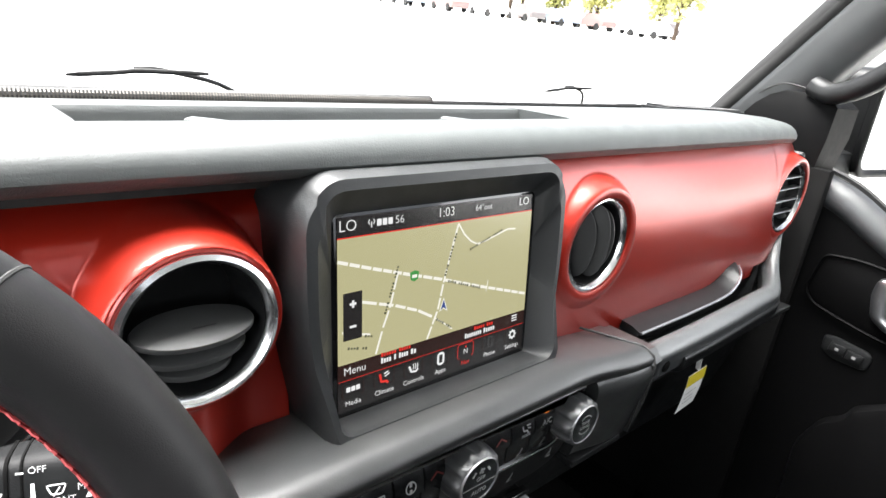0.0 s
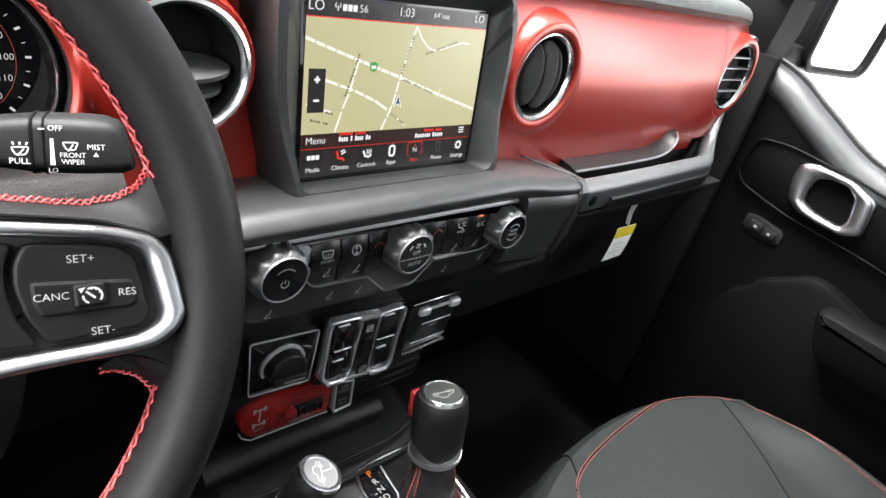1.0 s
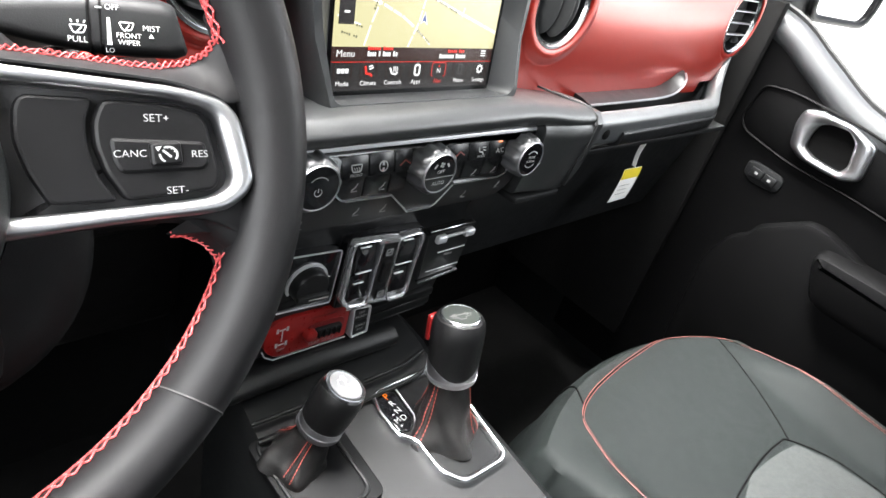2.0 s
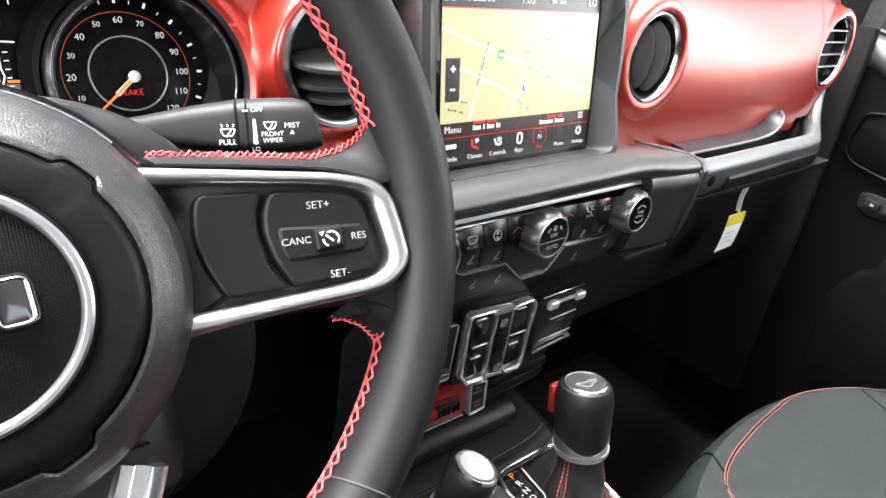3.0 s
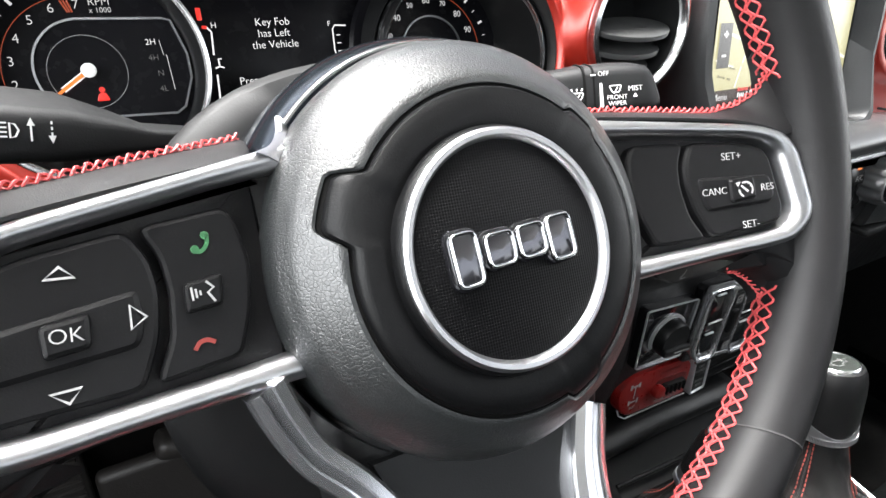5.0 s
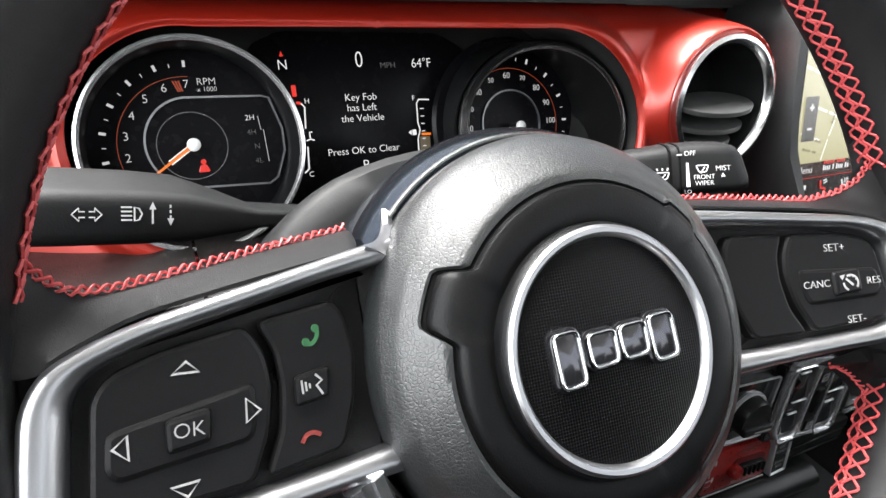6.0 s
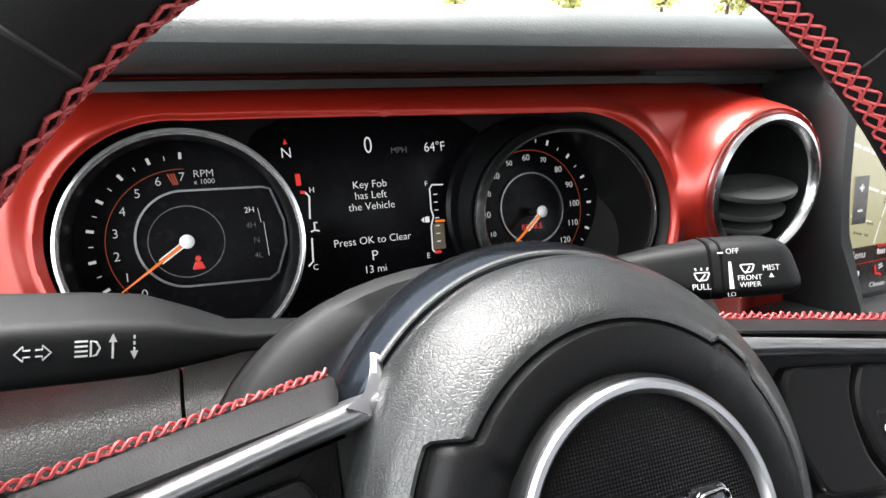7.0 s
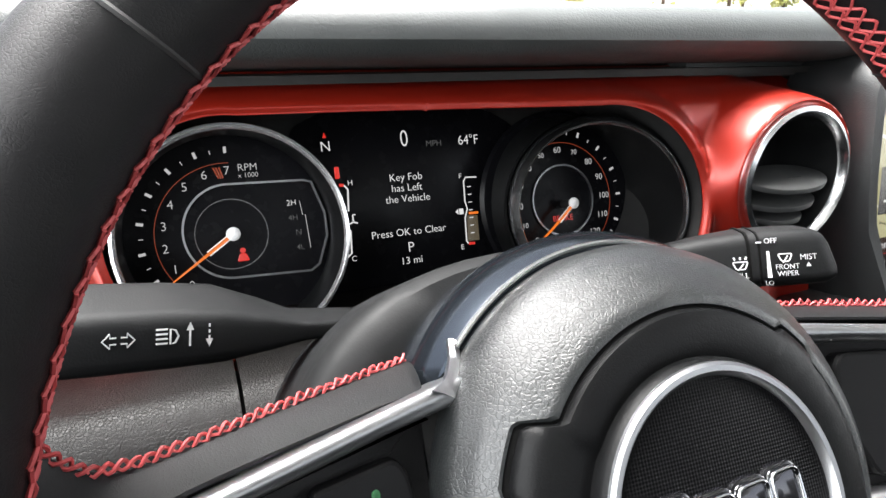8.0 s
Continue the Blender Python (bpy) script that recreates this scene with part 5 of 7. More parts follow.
for y, w in ((0.0265, 0.0070), (0.0085, 0.0070)):
    part("axle_mark", stroke([(-0.0945 - w / 2, y), (-0.0945 + w / 2, y)], 0.0018, 0.0001, 0.0002), WHITEPRINT, rp, smooth=False)
    for sgn in (-1, 1):
        part("axle_mark", stroke([(-0.0945 + sgn * 0.0052, y - 0.0028), (-0.0945 + sgn * 0.0052, y + 0.0028)], 0.0026, 0.0001, 0.0002), WHITEPRINT, rp, smooth=False)
part("axle_mark", stroke([(-0.0945, 0.0265), (-0.0945, 0.0120)], 0.0014, 0.0001, 0.0002), WHITEPRINT, rp, smooth=False)
text("OFF", rp, -0.0945, 0.0015, 0.0003, 0.0048, WHITEPRINT)
text("REAR ONLY", rp, -0.0480, -0.0050, 0.0003, 0.0058, WHITEPRINT, -2)
text("FRONT+REAR", rp, -0.0490, 0.0285, 0.0003, 0.0048, REDPRINT, -2)
ob_ = thing("off_road_button", "small black off road and sway bar buttons in a silver frame", "button", RP)
fo = rounded([(-0.0120, -0.0165), (0.0105, -0.0150), (0.0085, 0.0225), (-0.0150, 0.0260)], 0.0025, 3)
fi = rounded([(-0.0098, -0.0140), (0.0078, -0.0128), (0.0062, 0.0205), (-0.0126, 0.0235)], 0.0018, 3)
part("frame", frame_plate(fo, fi, -0.010, 0.003, 0.0010), PALE, ob_)
part("upper_button", plate(rounded([(-0.0108, 0.0052), (0.0066, 0.0044), (0.0060, 0.0200), (-0.0124, 0.0230)], 0.001, 2), -0.010, 0.0018, 0.0006), PLASTIC, ob_)
part("lower_button", plate(rounded([(-0.0096, -0.0136), (0.0076, -0.0124), (0.0068, 0.0036), (-0.0106, 0.0044)], 0.001, 2), -0.010, 0.0018, 0.0006), PLASTIC, ob_)
for b_, x, y in (("OFF", -0.0028, 0.0165), ("ROAD+", -0.0024, 0.0112), ("SWAY", -0.0014, -0.0015), ("BAR", -0.0010, -0.0068)):
    text(b_, ob_, x, y, 0.0020, 0.0046, WHITEPRINT)
for z, y0 in ((0.8870, -0.002), (0.8730, 0.000)):
    s_ = part("blank_strip", merge(box(0.092, 0.012, 0.0105, 0.002, at=(0.0585, y0, z)), box(0.086, 0.0012, 0.0013, 0.0004, 1, at=(0.0560, y0 - 0.0064, z - 0.0055))), SATIN)
    tagged(s_, "blank black switch strip with a pale edge", "switch blank", group="blank switch strips")

# ---- hanging tag ----
tg = thing("paper_tag", "white and yellow paper tag hanging from the grab bar", "tag")
part("tie", tube(smooth_path([(0.418, -0.034, 1.076), (0.424, -0.028, 1.055), (0.432, -0.022, 1.034), (0.440, -0.020, 1.012)], 5), 0.0035, 6, flat=0.25), PAPER, tg)


def tag_sheet(u0, u1, v0, v1, off):
    return loft([[(0.4435 + u - 0.10 * v, -0.020 - off + 0.10 * u + 2.2 * (v - 0.02) ** 2, 1.008 - v - 0.10 * u) for u in np.linspace(u0, u1, 5)] for v in np.linspace(v0, v1, 7)], closed=False)


part("sheet", tag_sheet(-0.030, 0.033, 0.0, 0.054, 0.0), PAPER, tg)
part("yellow_band", tag_sheet(-0.0295, 0.0325, 0.0005, 0.016, 0.0006), YELLOW, tg, "yellow printed band")
for i in range(3):
    part("print_bar", tag_sheet(-0.022, 0.014 - 0.006 * (i % 2), 0.026 + i * 0.007, 0.0268 + i * 0.007, 0.0006), GREYPRINT, tg)

# ---- centre console ----
con = thing("centre_console", "black plastic centre console with a silver framed shifter opening", "console")
part("body", loft([[(-0.150, y, 0.50), (-0.150, y, z - 0.020), (-0.135, y, z), (0.080, y, z), (0.098, y, z - 0.016), (0.115, y, 0.50)] for y, z in ((0.02, 0.842), (-0.02, 0.838), (-0.06, 0.824), (-0.16, 0.815), (-0.25, 0.803), (-0.60, 0.800))]), PLASTIC, con)
part("front_sill", loft([[(x, y, z + 0.006 * (x < 0)) for y, z in rounded([(0.010, 0.856), (-0.016, 0.862), (-0.029, 0.853), (-0.027, 0.841), (-0.010, 0.836), (0.010, 0.836)], 0.006, 4)] for x in (-0.150, -0.06, 0.036, 0.046)]), PLASTIC, con, "black sill at the foot of the stack")
for y, z in ((-0.052, 0.839), (-0.068, 0.832)):
    part("tray_lip", tube(smooth_path([(-0.140, y + 0.004, z), (-0.06, y, z), (0.03, y - 0.002, z), (0.070, y + 0.006, z)], 5), 0.0022, 8), SATIN, con)
CT = leaning(0.032, -0.115, 0.820, 85)
so_ = rounded([(-0.0385, 0.0515), (-0.0160, 0.0532), (0.0340, 0.0540), (0.0425, 0.0400), (0.0458, -0.0134), (0.0402, -0.0740), (0.0300, -0.0805), (-0.0250, -0.0795), (-0.0402, -0.0550), (-0.0398, -0.0165), (-0.0525, -0.0040), (-0.0540, 0.0300), (-0.0465, 0.0488)], [0.004, 0.002, 0.006, 0.008, 0.01, 0.008, 0.008, 0.012, 0.008, 0.006, 0.006, 0.006, 0.006], 4)
si_ = rounded([(-0.0370, 0.0490), (-0.0160, 0.0482), (0.0295, 0.0462), (0.0350, 0.0355), (0.0398, -0.0150), (0.0337, -0.0680), (0.0262, -0.0725), (-0.0225, -0.0715), (-0.0338, -0.0505), (-0.0338, -0.0120), (-0.0468, -0.0010), (-0.0478, 0.0300), (-0.0430, 0.0470)], [0.004, 0.002, 0.006, 0.008, 0.01, 0.007, 0.007, 0.01, 0.008, 0.006, 0.006, 0.006, 0.005], 4)
part("shifter_frame", moved(frame_plate(so_, si_, -0.006, 0.0075, 0.0028), CT), CHROME, con, "bright silver frame round the shifter")
part("frame_divider", moved(tube([(-0.0170, 0.0492, 0.0045), (-0.0188, 0.0300, 0.0045), (-0.0200, 0.0090, 0.0045), (-0.0335, -0.0130, 0.0045)], 0.0011, 8), CT), SILVER, con, "thin silver divider")
part("shifter_plate", moved(plate(si_, -0.006, 0.0006, 0.001), CT), STALK, con)
gi = thing("gear_indicator", "black gear position strip with a lit amber letter", "gear indicator", CT)
part("strip", plate(rounded([(-0.0425, 0.0468), (-0.0465, 0.0300), (-0.0455, 0.0010), (-0.0345, -0.0030), (-0.0215, 0.0075), (-0.0198, 0.0440), (-0.0280, 0.0480)], 0.003, 3), -0.004, 0.003, 0.0012), GLOSS, gi)
for k, (ch, mt) in enumerate((("P", LIT_ORANGE), ("R", LIT_WHITE), ("N", LIT_WHITE), ("D", LIT_WHITE))):
    text(ch, gi, -0.0320 + k * 0.0004, 0.0418 - k * 0.0098, 0.0032, 0.0098 if k else 0.0110, mt, 12)
text("M", gi, -0.0390, 0.0125, 0.0032, 0.0085, LIT_WHITE, 12)
part("shift_mark", stroke([(-0.0400, 0.0200), (-0.0375, 0.0204)], 0.0009, 0.0032, 0.0001), LIT_WHITE, gi, smooth=False)
part("shift_mark", stroke([(-0.0402, 0.0052), (-0.0376, 0.0056)], 0.0009, 0.0032, 0.0001), LIT_WHITE, gi, smooth=False)
part("shift_mark", stroke([(-0.0391, 0.0041), (-0.0387, 0.0067)], 0.0009, 0.0032, 0.0001), LIT_WHITE, gi, smooth=False)
tg_ = Matrix.Translation((-0.112, -0.088, 0.826))
part("transfer_plate", moved(plate(rounded([(-0.036, -0.075), (0.046, -0.075), (0.052, 0.030), (-0.036, 0.034)], 0.012, 4), -0.006, 0.0, 0.002), tg_), STALK, con)
part("transfer_lip", moved(tube([(x, y, 0.0012) for x, y in rounded([(-0.030, -0.068), (0.034, -0.068), (0.038, 0.024), (-0.030, 0.028)], 0.014, 5)], 0.0022, 8, closed=True), tg_), PLASTIC, con)


BOOT = material("creased_boot_leather", (0.0060, 0.0057, 0.0057), 0.40, vary=0.15, vary_scale=40, bump=0.3, bump_scale=700, cells=True, spec=0.35)
KNOB = material("worn_black_knob_leather", (0.0030, 0.0030, 0.0032), 0.36, vary=0.12, vary_scale=40, bump=0.18, bump_scale=900, cells=True, spec=0.3)
BOOTTHREAD = material("dull_brick_thread", (0.26, 0.045, 0.032), 0.65, vary=0.2, vary_scale=300)


def lever(name, label, base, top, r, cap_r, kind):
    """A leather-booted lever: boot, silver collar, leather knob and a round cap."""
    e = thing(name, label, "gear lever")
    b, t = Vector(base), Vector(top)
    d = (t - b).normalized()
    q = d.to_track_quat("Z", "Y").to_matrix().to_4x4()
    L = (t - b).length
    e.matrix_basis = Matrix.Translation(b) @ q
    kh = 0.062 if kind == "auto" else 0.046
    z0 = L - kh
    n = 72

    def boot_r(h, a):
        """Radius of the boot at a height and angle: squarish at the foot, with soft folds."""
        fade = max(0.0, 1 - max(h, 0.0) / z0)
        base_r = float(np.interp(h, [-0.008, 0.002, z0 * 0.30, z0 * 0.65, z0 - 0.004], [1.34, 1.26, 0.98, 0.80, 0.74])) * r
        fold = 0.09 * fade * math.sin(5 * a + 55 * h) + 0.035 * math.sin(3 * a - 130 * h) + 0.03 * fade * math.sin(9 * a + 210 * h)
        return base_r * (1 + 0.16 * fade * math.cos(2 * a) ** 2 + fold)

    boot = part("boot", loft([[(boot_r(h, 2 * math.pi * i / n) * math.cos(2 * math.pi * i / n), boot_r(h, 2 * math.pi * i / n) * math.sin(2 * math.pi * i / n), h) for i in range(n)] for h in np.linspace(-0.008, z0 - 0.004, 22)]), BOOT, e, "creased black leather boot")
    for a0 in (0.25, -1.32, 2.55):
        part("boot_seam", tube([((boot_r(h, a0) + 0.0002) * math.cos(a0), (boot_r(h, a0) + 0.0002) * math.sin(a0), h) for h in np.linspace(0.0, z0 - 0.005, 16)], 0.0007, 6), SEAM, boot)
        for off in (-0.0024, 0.0024):
            for s in range(16):
                pts = []
                for f in (s / 16.0 + 0.008, s / 16.0 + 0.050):
                    h = f * (z0 - 0.004)
                    a = a0 + off / (r * 0.9)
                    rr = boot_r(h, a) + 0.0004
                    pts.append(Vector((rr * math.cos(a), rr * math.sin(a), h)))
                part("stitch", tube(pts, 0.00055, 5), BOOTTHREAD, boot)

    def crest(a):
        """The collar's upper edge, which dips and rises round the knob."""
        return z0 + (0.0075 + 0.0062 * math.cos(2 * (a - 2.75)) if kind == "auto" else 0.006)

    def sleeve(k, up):
        return [(r * k * math.cos(a), r * k * math.sin(a), up(a)) for a in np.linspace(0, 2 * math.pi, n + 1)[:-1]]

    part("collar", loft([sleeve(0.78, lambda a: z0 - 0.0075), sleeve(0.93, lambda a: z0 - 0.0070), sleeve(0.97, lambda a: z0 - 0.0050), sleeve(0.97, lambda a: z0 - 0.0005), sleeve(0.955, lambda a: z0 + 0.0005), sleeve(0.975, lambda a: crest(a) - 0.0010), sleeve(0.965, crest), sleeve(0.90, lambda a: crest(a) - 0.0005)], caps=False), SILVER, e, "knurled silver collar")
    tooth = None
    for i in range(72):
        a = 2 * math.pi * i / 72
        if tooth is None:
            tooth = part("collar_tooth", moved(box(0.0009, 0.0010, 0.0046, 0.0), pose(0, 0, 0, 22)), SILVER, e, smooth=False)
            ob_t = tooth
        else:
            ob_t = new("collar_tooth", tooth.data)
            ob_t.parent = e
        ob_t.matrix_basis = pose(r * 0.972 * math.cos(a), r * 0.972 * math.sin(a), z0 - 0.0028, 0, 0, math.degrees(a))
    if kind == "auto":
        for a in (-2.35, 2.95):
            part("collar_screw", moved(lathe([(0.0, 0.0022), (0.0012, 0.0022), (0.0022, 0.0030), (0.0032, 0.0028), (0.0035, 0.0)], 18), Matrix.Translation((r * 0.965 * math.cos(a), r * 0.965 * math.sin(a), z0 + 0.0058)) @ Matrix.Rotation(a, 4, "Z") @ Matrix.Rotation(radians(90), 4, "Y")), GLOSS, e, "small dark screw cup")
        part("release_button", moved(box(0.0125, 0.0070, 0.0300, 0.0028, 3), (e.matrix_basis.inverted() @ Matrix.Translation((0.0325, -0.0785, 0.9165)) @ Matrix.Rotation(radians(-8), 4, "X"))), material("dark_red_plastic", (0.15, 0.006, 0.006), 0.4), e, "dark red release button")
    part("knob", lathe([(r * 0.80, z0 - 0.002), (r * 0.935, z0 + 0.001), (r * 0.99, z0 + kh * 0.35), (r * 1.01, z0 + kh * 0.62), (r * 1.0, z0 + kh * 0.78), (r * 0.955, z0 + kh * 0.90), (r * 0.87, z0 + kh * 0.975), (cap_r, L - 0.0005), (0.0, L - 0.0005)], 64), KNOB, e, "smooth black leather knob")
    wide = 0.90 if kind == "auto" else 0.80
    part("cap_ring", lathe([(cap_r * (wide - 0.02), L - 0.0015), (cap_r * wide, L + 0.0010), (cap_r * (wide + 0.05), L + 0.0014), (cap_r * 0.99, L + 0.0008), (cap_r * 1.03, L - 0.002)], 56), CHROME, e, "bright ring round the cap")
    part("cap", lathe([(cap_r * wide, L - 0.001), (cap_r * wide, L + 0.0004), (0.0, L + 0.0007)], 40), material("brushed_cap", (0.13, 0.13, 0.135), 0.45, metal=0.3) if kind == "transfer" else material("grey_cap", (0.016, 0.019, 0.017), 0.36, metal=0.1), e, "cap with a small drawing")
    dm, c_ = (WHITEPRINT if kind == "transfer" else material("dark_cap_print", (0.09, 0.09, 0.09), 0.5)), cap_r
    drawing = [[(-0.55, 0.02), (-0.45, 0.20), (-0.15, 0.22), (-0.05, 0.38), (0.25, 0.36), (0.32, 0.20), (0.55, 0.14), (0.55, 0.0)], [(-0.62, 0.0), (0.60, -0.04)]]
    for line in drawing:
        part("cap_drawing", stroke([(x * c_, y * c_) for x, y in line], 0.0010, L + 0.0007, 0.0002), dm, e, smooth=False)
    for x in (-0.32, 0.36):
        part("cap_drawing", stroke(circle(0.10 * c_, 14, x * c_, -0.02 * c_), 0.0009, L + 0.0007, 0.0002, True), dm, e, smooth=False)
    if kind == "transfer":
        part("gate_drawing", stroke([(c_ * 0.05, -c_ * 0.05), (c_ * 0.25, -c_ * 0.55), (c_ * 0.52, -c_ * 0.55)], 0.0008, L + 0.0007, 0.0002), dm, e, smooth=False)
    return e


lever("gear_lever", "automatic gear lever with a leather knob and stitched boot", (0.0320, -0.1300, 0.8180), (0.0362, -0.1050, 0.9500), 0.0262, 0.0200, "auto")
lever("transfer_lever", "short transfer case lever with a silver capped knob", (-0.116, -0.092, 0.826), (-0.0872, -0.1020, 0.9140), 0.0215, 0.0190, "transfer")

# ---- passenger seat ----
seat = thing("car_seat", "charcoal leather passenger seat with red double stitching", "seat")


def seat_z(u, v):
    """Height of the cushion: u across (-1..1), v from its front (0) to its back (1)."""
    bol = 0.030 * smooth01((abs(u) - 0.62) / 0.25)
    front = -0.16 * (1 - smooth01(v / 0.13)) ** 2
    edge = -0.20 * smooth01((abs(u) - 0.90) / 0.12) ** 2
    return 0.802 - 0.035 * v + bol * smooth01((v - 0.1) / 0.3) + front + edge + 0.010 * math.cos(u * 1.5)


def seat_xy(u, v):
    return 0.358 + 0.250 * u, -0.110 - 0.018 * u - 0.03 * abs(u) ** 3.0 - 0.045 * u * u - 0.48 * v


rows = [[(*seat_xy(u, v), seat_z(u, v)) for u in np.linspace(-1, 1, 61)] for v in np.linspace(0, 1, 49)]
part("cushion", loft(rows, closed=False), SEAT, seat)
part("cushion_front", loft([[(*seat_xy(u, 0), seat_z(u, 0)) for u in np.linspace(-1, 1, 61)], [(seat_xy(u, 0)[0], seat_xy(u, 0)[1] - 0.03, 0.56) for u in np.linspace(-1, 1, 61)]], closed=False), SEAT, seat)
part("seat_base", box(0.44, 0.46, 0.16, 0.02, at=(0.375, -0.44, 0.54)), PLASTIC, seat)


def on_seat(u, v, h=0.0012):
    return Vector((*seat_xy(u, v), seat_z(u, v) + h))


def uv_line(pts, n=10):
    return [(p.x, p.y) for p in smooth_path([(a, b, 0) for a, b in pts], n)]


SEATTHREAD = material("dull_red_thread", (0.15, 0.042, 0.034), 0.65, vary=0.2, vary_scale=300)
for track in ([(-0.78, 0.95), (-0.76, 0.45), (-0.73, 0.305), (-0.66, 0.21), (-0.62, 0.165), (-0.54, 0.146), (-0.40, 0.139), (-0.22, 0.135), (0.10, 0.12), (0.40, 0.095), (0.63, 0.10), (0.80, 0.115), (0.905, 0.18), (0.91, 0.265), (0.86, 0.42), (0.84, 0.95)],):
    line = uv_line(track, 14)
    part("seam", tube([on_seat(u, v, 0.0002) for u, v in line], 0.0012, 6), GROOVE, seat)
    for off in (-0.009, 0.009):
        dots = [on_seat(u * (1 + off), v + (off * 0.4 if v < 0.16 else 0), 0.0008) for u, v in line]
        acc = bmesh.new()
        fine = []
        for a, b in zip(dots, dots[1:]):
            k = max(1, int((b - a).length / 0.0042))
            fine += [(a.lerp(b, i / k), a.lerp(b, (i + 0.68) / k)) for i in range(k)]
        segs = [tube(list(p), 0.0005, 5) for p in fine if (p[1] - p[0]).length > 1e-5]
        acc.free()
        part("stitching", merge(*segs), SEATTHREAD, seat, "red double stitching")
for track in ([(0.74, 0.12), (0.61, 0.29), (0.47, 0.425), (0.36, 0.512)], [(-0.42, 0.90), (-0.40, 0.60), (-0.34, 0.545), (-0.13, 0.53), (0.26, 0.508), (0.36, 0.512), (0.49, 0.595), (0.53, 0.70), (0.54, 0.92)], [(-0.54, 0.140), (-0.49, 0.105), (-0.42, 0.06)]):
    part("seam", tube([on_seat(u, v, 0.0002) for u, v in uv_line(track, 12)], 0.0012, 6), GROOVE, seat)
FABRIC = material("ribbed_grey_fabric", (0.012, 0.0145, 0.014), 0.8, vary=0.15, vary_scale=40, bump=0.9, bump_scale=700)
part("centre_panel", loft([[on_seat(u, v, 0.0012 if 0.03 < k < 0.97 else -0.0006) for k in np.linspace(0, 1, 30) for u in [(1 - k) * float(np.interp(v, [0.53, 0.56, 0.62], [-0.10, -0.34, -0.40])) + k * float(np.interp(v, [0.53, 0.60, 0.70], [0.38, 0.485, 0.525]))]] for v in np.linspace(0.53, 1.0, 20)], closed=False), FABRIC, seat, "pale ribbed fabric insert")
part("backrest", loft([[(0.375 + 0.24 * math.cos(a) * (1 - 0.12 * k), -0.66 - 0.10 * k + 0.06 * math.sin(a), 0.72 + 0.62 * k) for a in np.linspace(0, 2 * math.pi, 28)[:-1]] for k in np.linspace(0, 1, 6)]), SEAT, seat)

# ---- instruments ----
CL = leaning(-0.3715, 0.0745, 1.204, 16)
cl = thing("instrument_cluster", "lit instrument cluster with two dials and a message display", "instrument cluster", CL)
part("housing", plate(rounded([(-0.185, -0.075), (0.185, -0.075), (0.185, 0.060), (-0.185, 0.060)], 0.03, 5), -0.02, -0.001, 0.002), DARK, cl)
part("display", plate(rounded([(-0.075, -0.060), (0.060, -0.060), (0.075, 0.040), (0.055, 0.052), (-0.045, 0.054), (-0.062, 0.046)], 0.006, 4), -0.0008, 0.0008, 0.0003), DISPLAY, cl, "gloss black display")
part("side_wall", tube([(-0.20, 0.0, -0.01), (0.20, 0.0, -0.01)], 0.002, 6), DARK, cl)
DZ, Z0 = 0.001, 0.0006
text("N", cl, -0.0438, 0.0352, DZ, 0.0078, LIT_WHITE)
part("north_mark", flat([(-0.0449, 0.0400), (-0.0427, 0.0400), (-0.0438, 0.0430)], DZ), LIT_RED, cl, smooth=False)
text("0", cl, 0.0016, 0.0368, DZ, 0.0135, LIT_WHITE, wide=0.78)
text("MPH", cl, 0.0195, 0.0333, DZ, 0.0050, LIT_GREY)
text("64°F", cl, 0.0416, 0.0340, DZ, 0.0080, LIT_WHITE, wide=0.9)
for b, y in (("Key Fob", 0.0153), ("has Left", 0.0092), ("the Vehicle", 0.0030)):
    text(b, cl, 0.0002, y, DZ, 0.0060, LIT_WHITE)
text("Press OK to Clear", cl, -0.0012, -0.0160, DZ, 0.0060, LIT_WHITE)
text("P", cl, -0.0012, -0.0250, DZ, 0.0082, LIT_WHITE)
text("13 mi", cl, -0.0016, -0.0325, DZ, 0.0060, LIT_WHITE)
part("door_lamp", plate(rect(-0.0405, 0.0175, -0.0378, 0.0240, 0.0006), 0.0, DZ, 0.0002), LIT_RED, cl, smooth=False)
part("gauge_line", stroke([(0.0446, 0.0118), (0.0375, 0.0122), (0.0359, 0.0100), (0.0355, -0.0020), (0.0365, -0.0065), (0.0345, -0.0120), (0.0340, -0.0255), (0.0350, -0.0272)], 0.0008, DZ, 0.0001), LIT_WHITE, cl, smooth=False)
part("gauge_line", stroke([(-0.0362, 0.0137), (-0.0342, 0.0113), (-0.0352, -0.0008)], 0.0009, DZ, 0.0001), LIT_WHITE, cl, smooth=False)
part("gauge_line", stroke([(-0.0353, -0.0112), (-0.0361, -0.0240), (-0.0388, -0.0262)], 0.0009, DZ, 0.0001), LIT_WHITE, cl, smooth=False)
part("hot_mark", stroke([(-0.0388, 0.0140), (-0.0362, 0.0137)], 0.0016, DZ, 0.0001), LIT_RED, cl, smooth=False)
for ch, x, y in (("F", 0.0340, 0.0130), ("E", 0.0310, -0.0289), ("H", -0.0325, 0.0146), ("C", -0.0350, -0.0273)):
    text(ch, cl, x, y, DZ, 0.0044, LIT_WHITE)
for k in range(7):
    part("gauge_tick", stroke([(0.0378 - k * 0.0001, 0.0065 - k * 0.0046), (0.0402 - k * 0.0001, 0.0065 - k * 0.0046)], 0.0005, DZ * 1.1, 0.0001), LIT_WHITE, cl, smooth=False)
part("fuel_bar", stroke([(0.0372, -0.0092), (0.0434, -0.0094)], 0.0014, DZ * 1.1, 0.0002), LIT_ORANGE, cl, smooth=False)
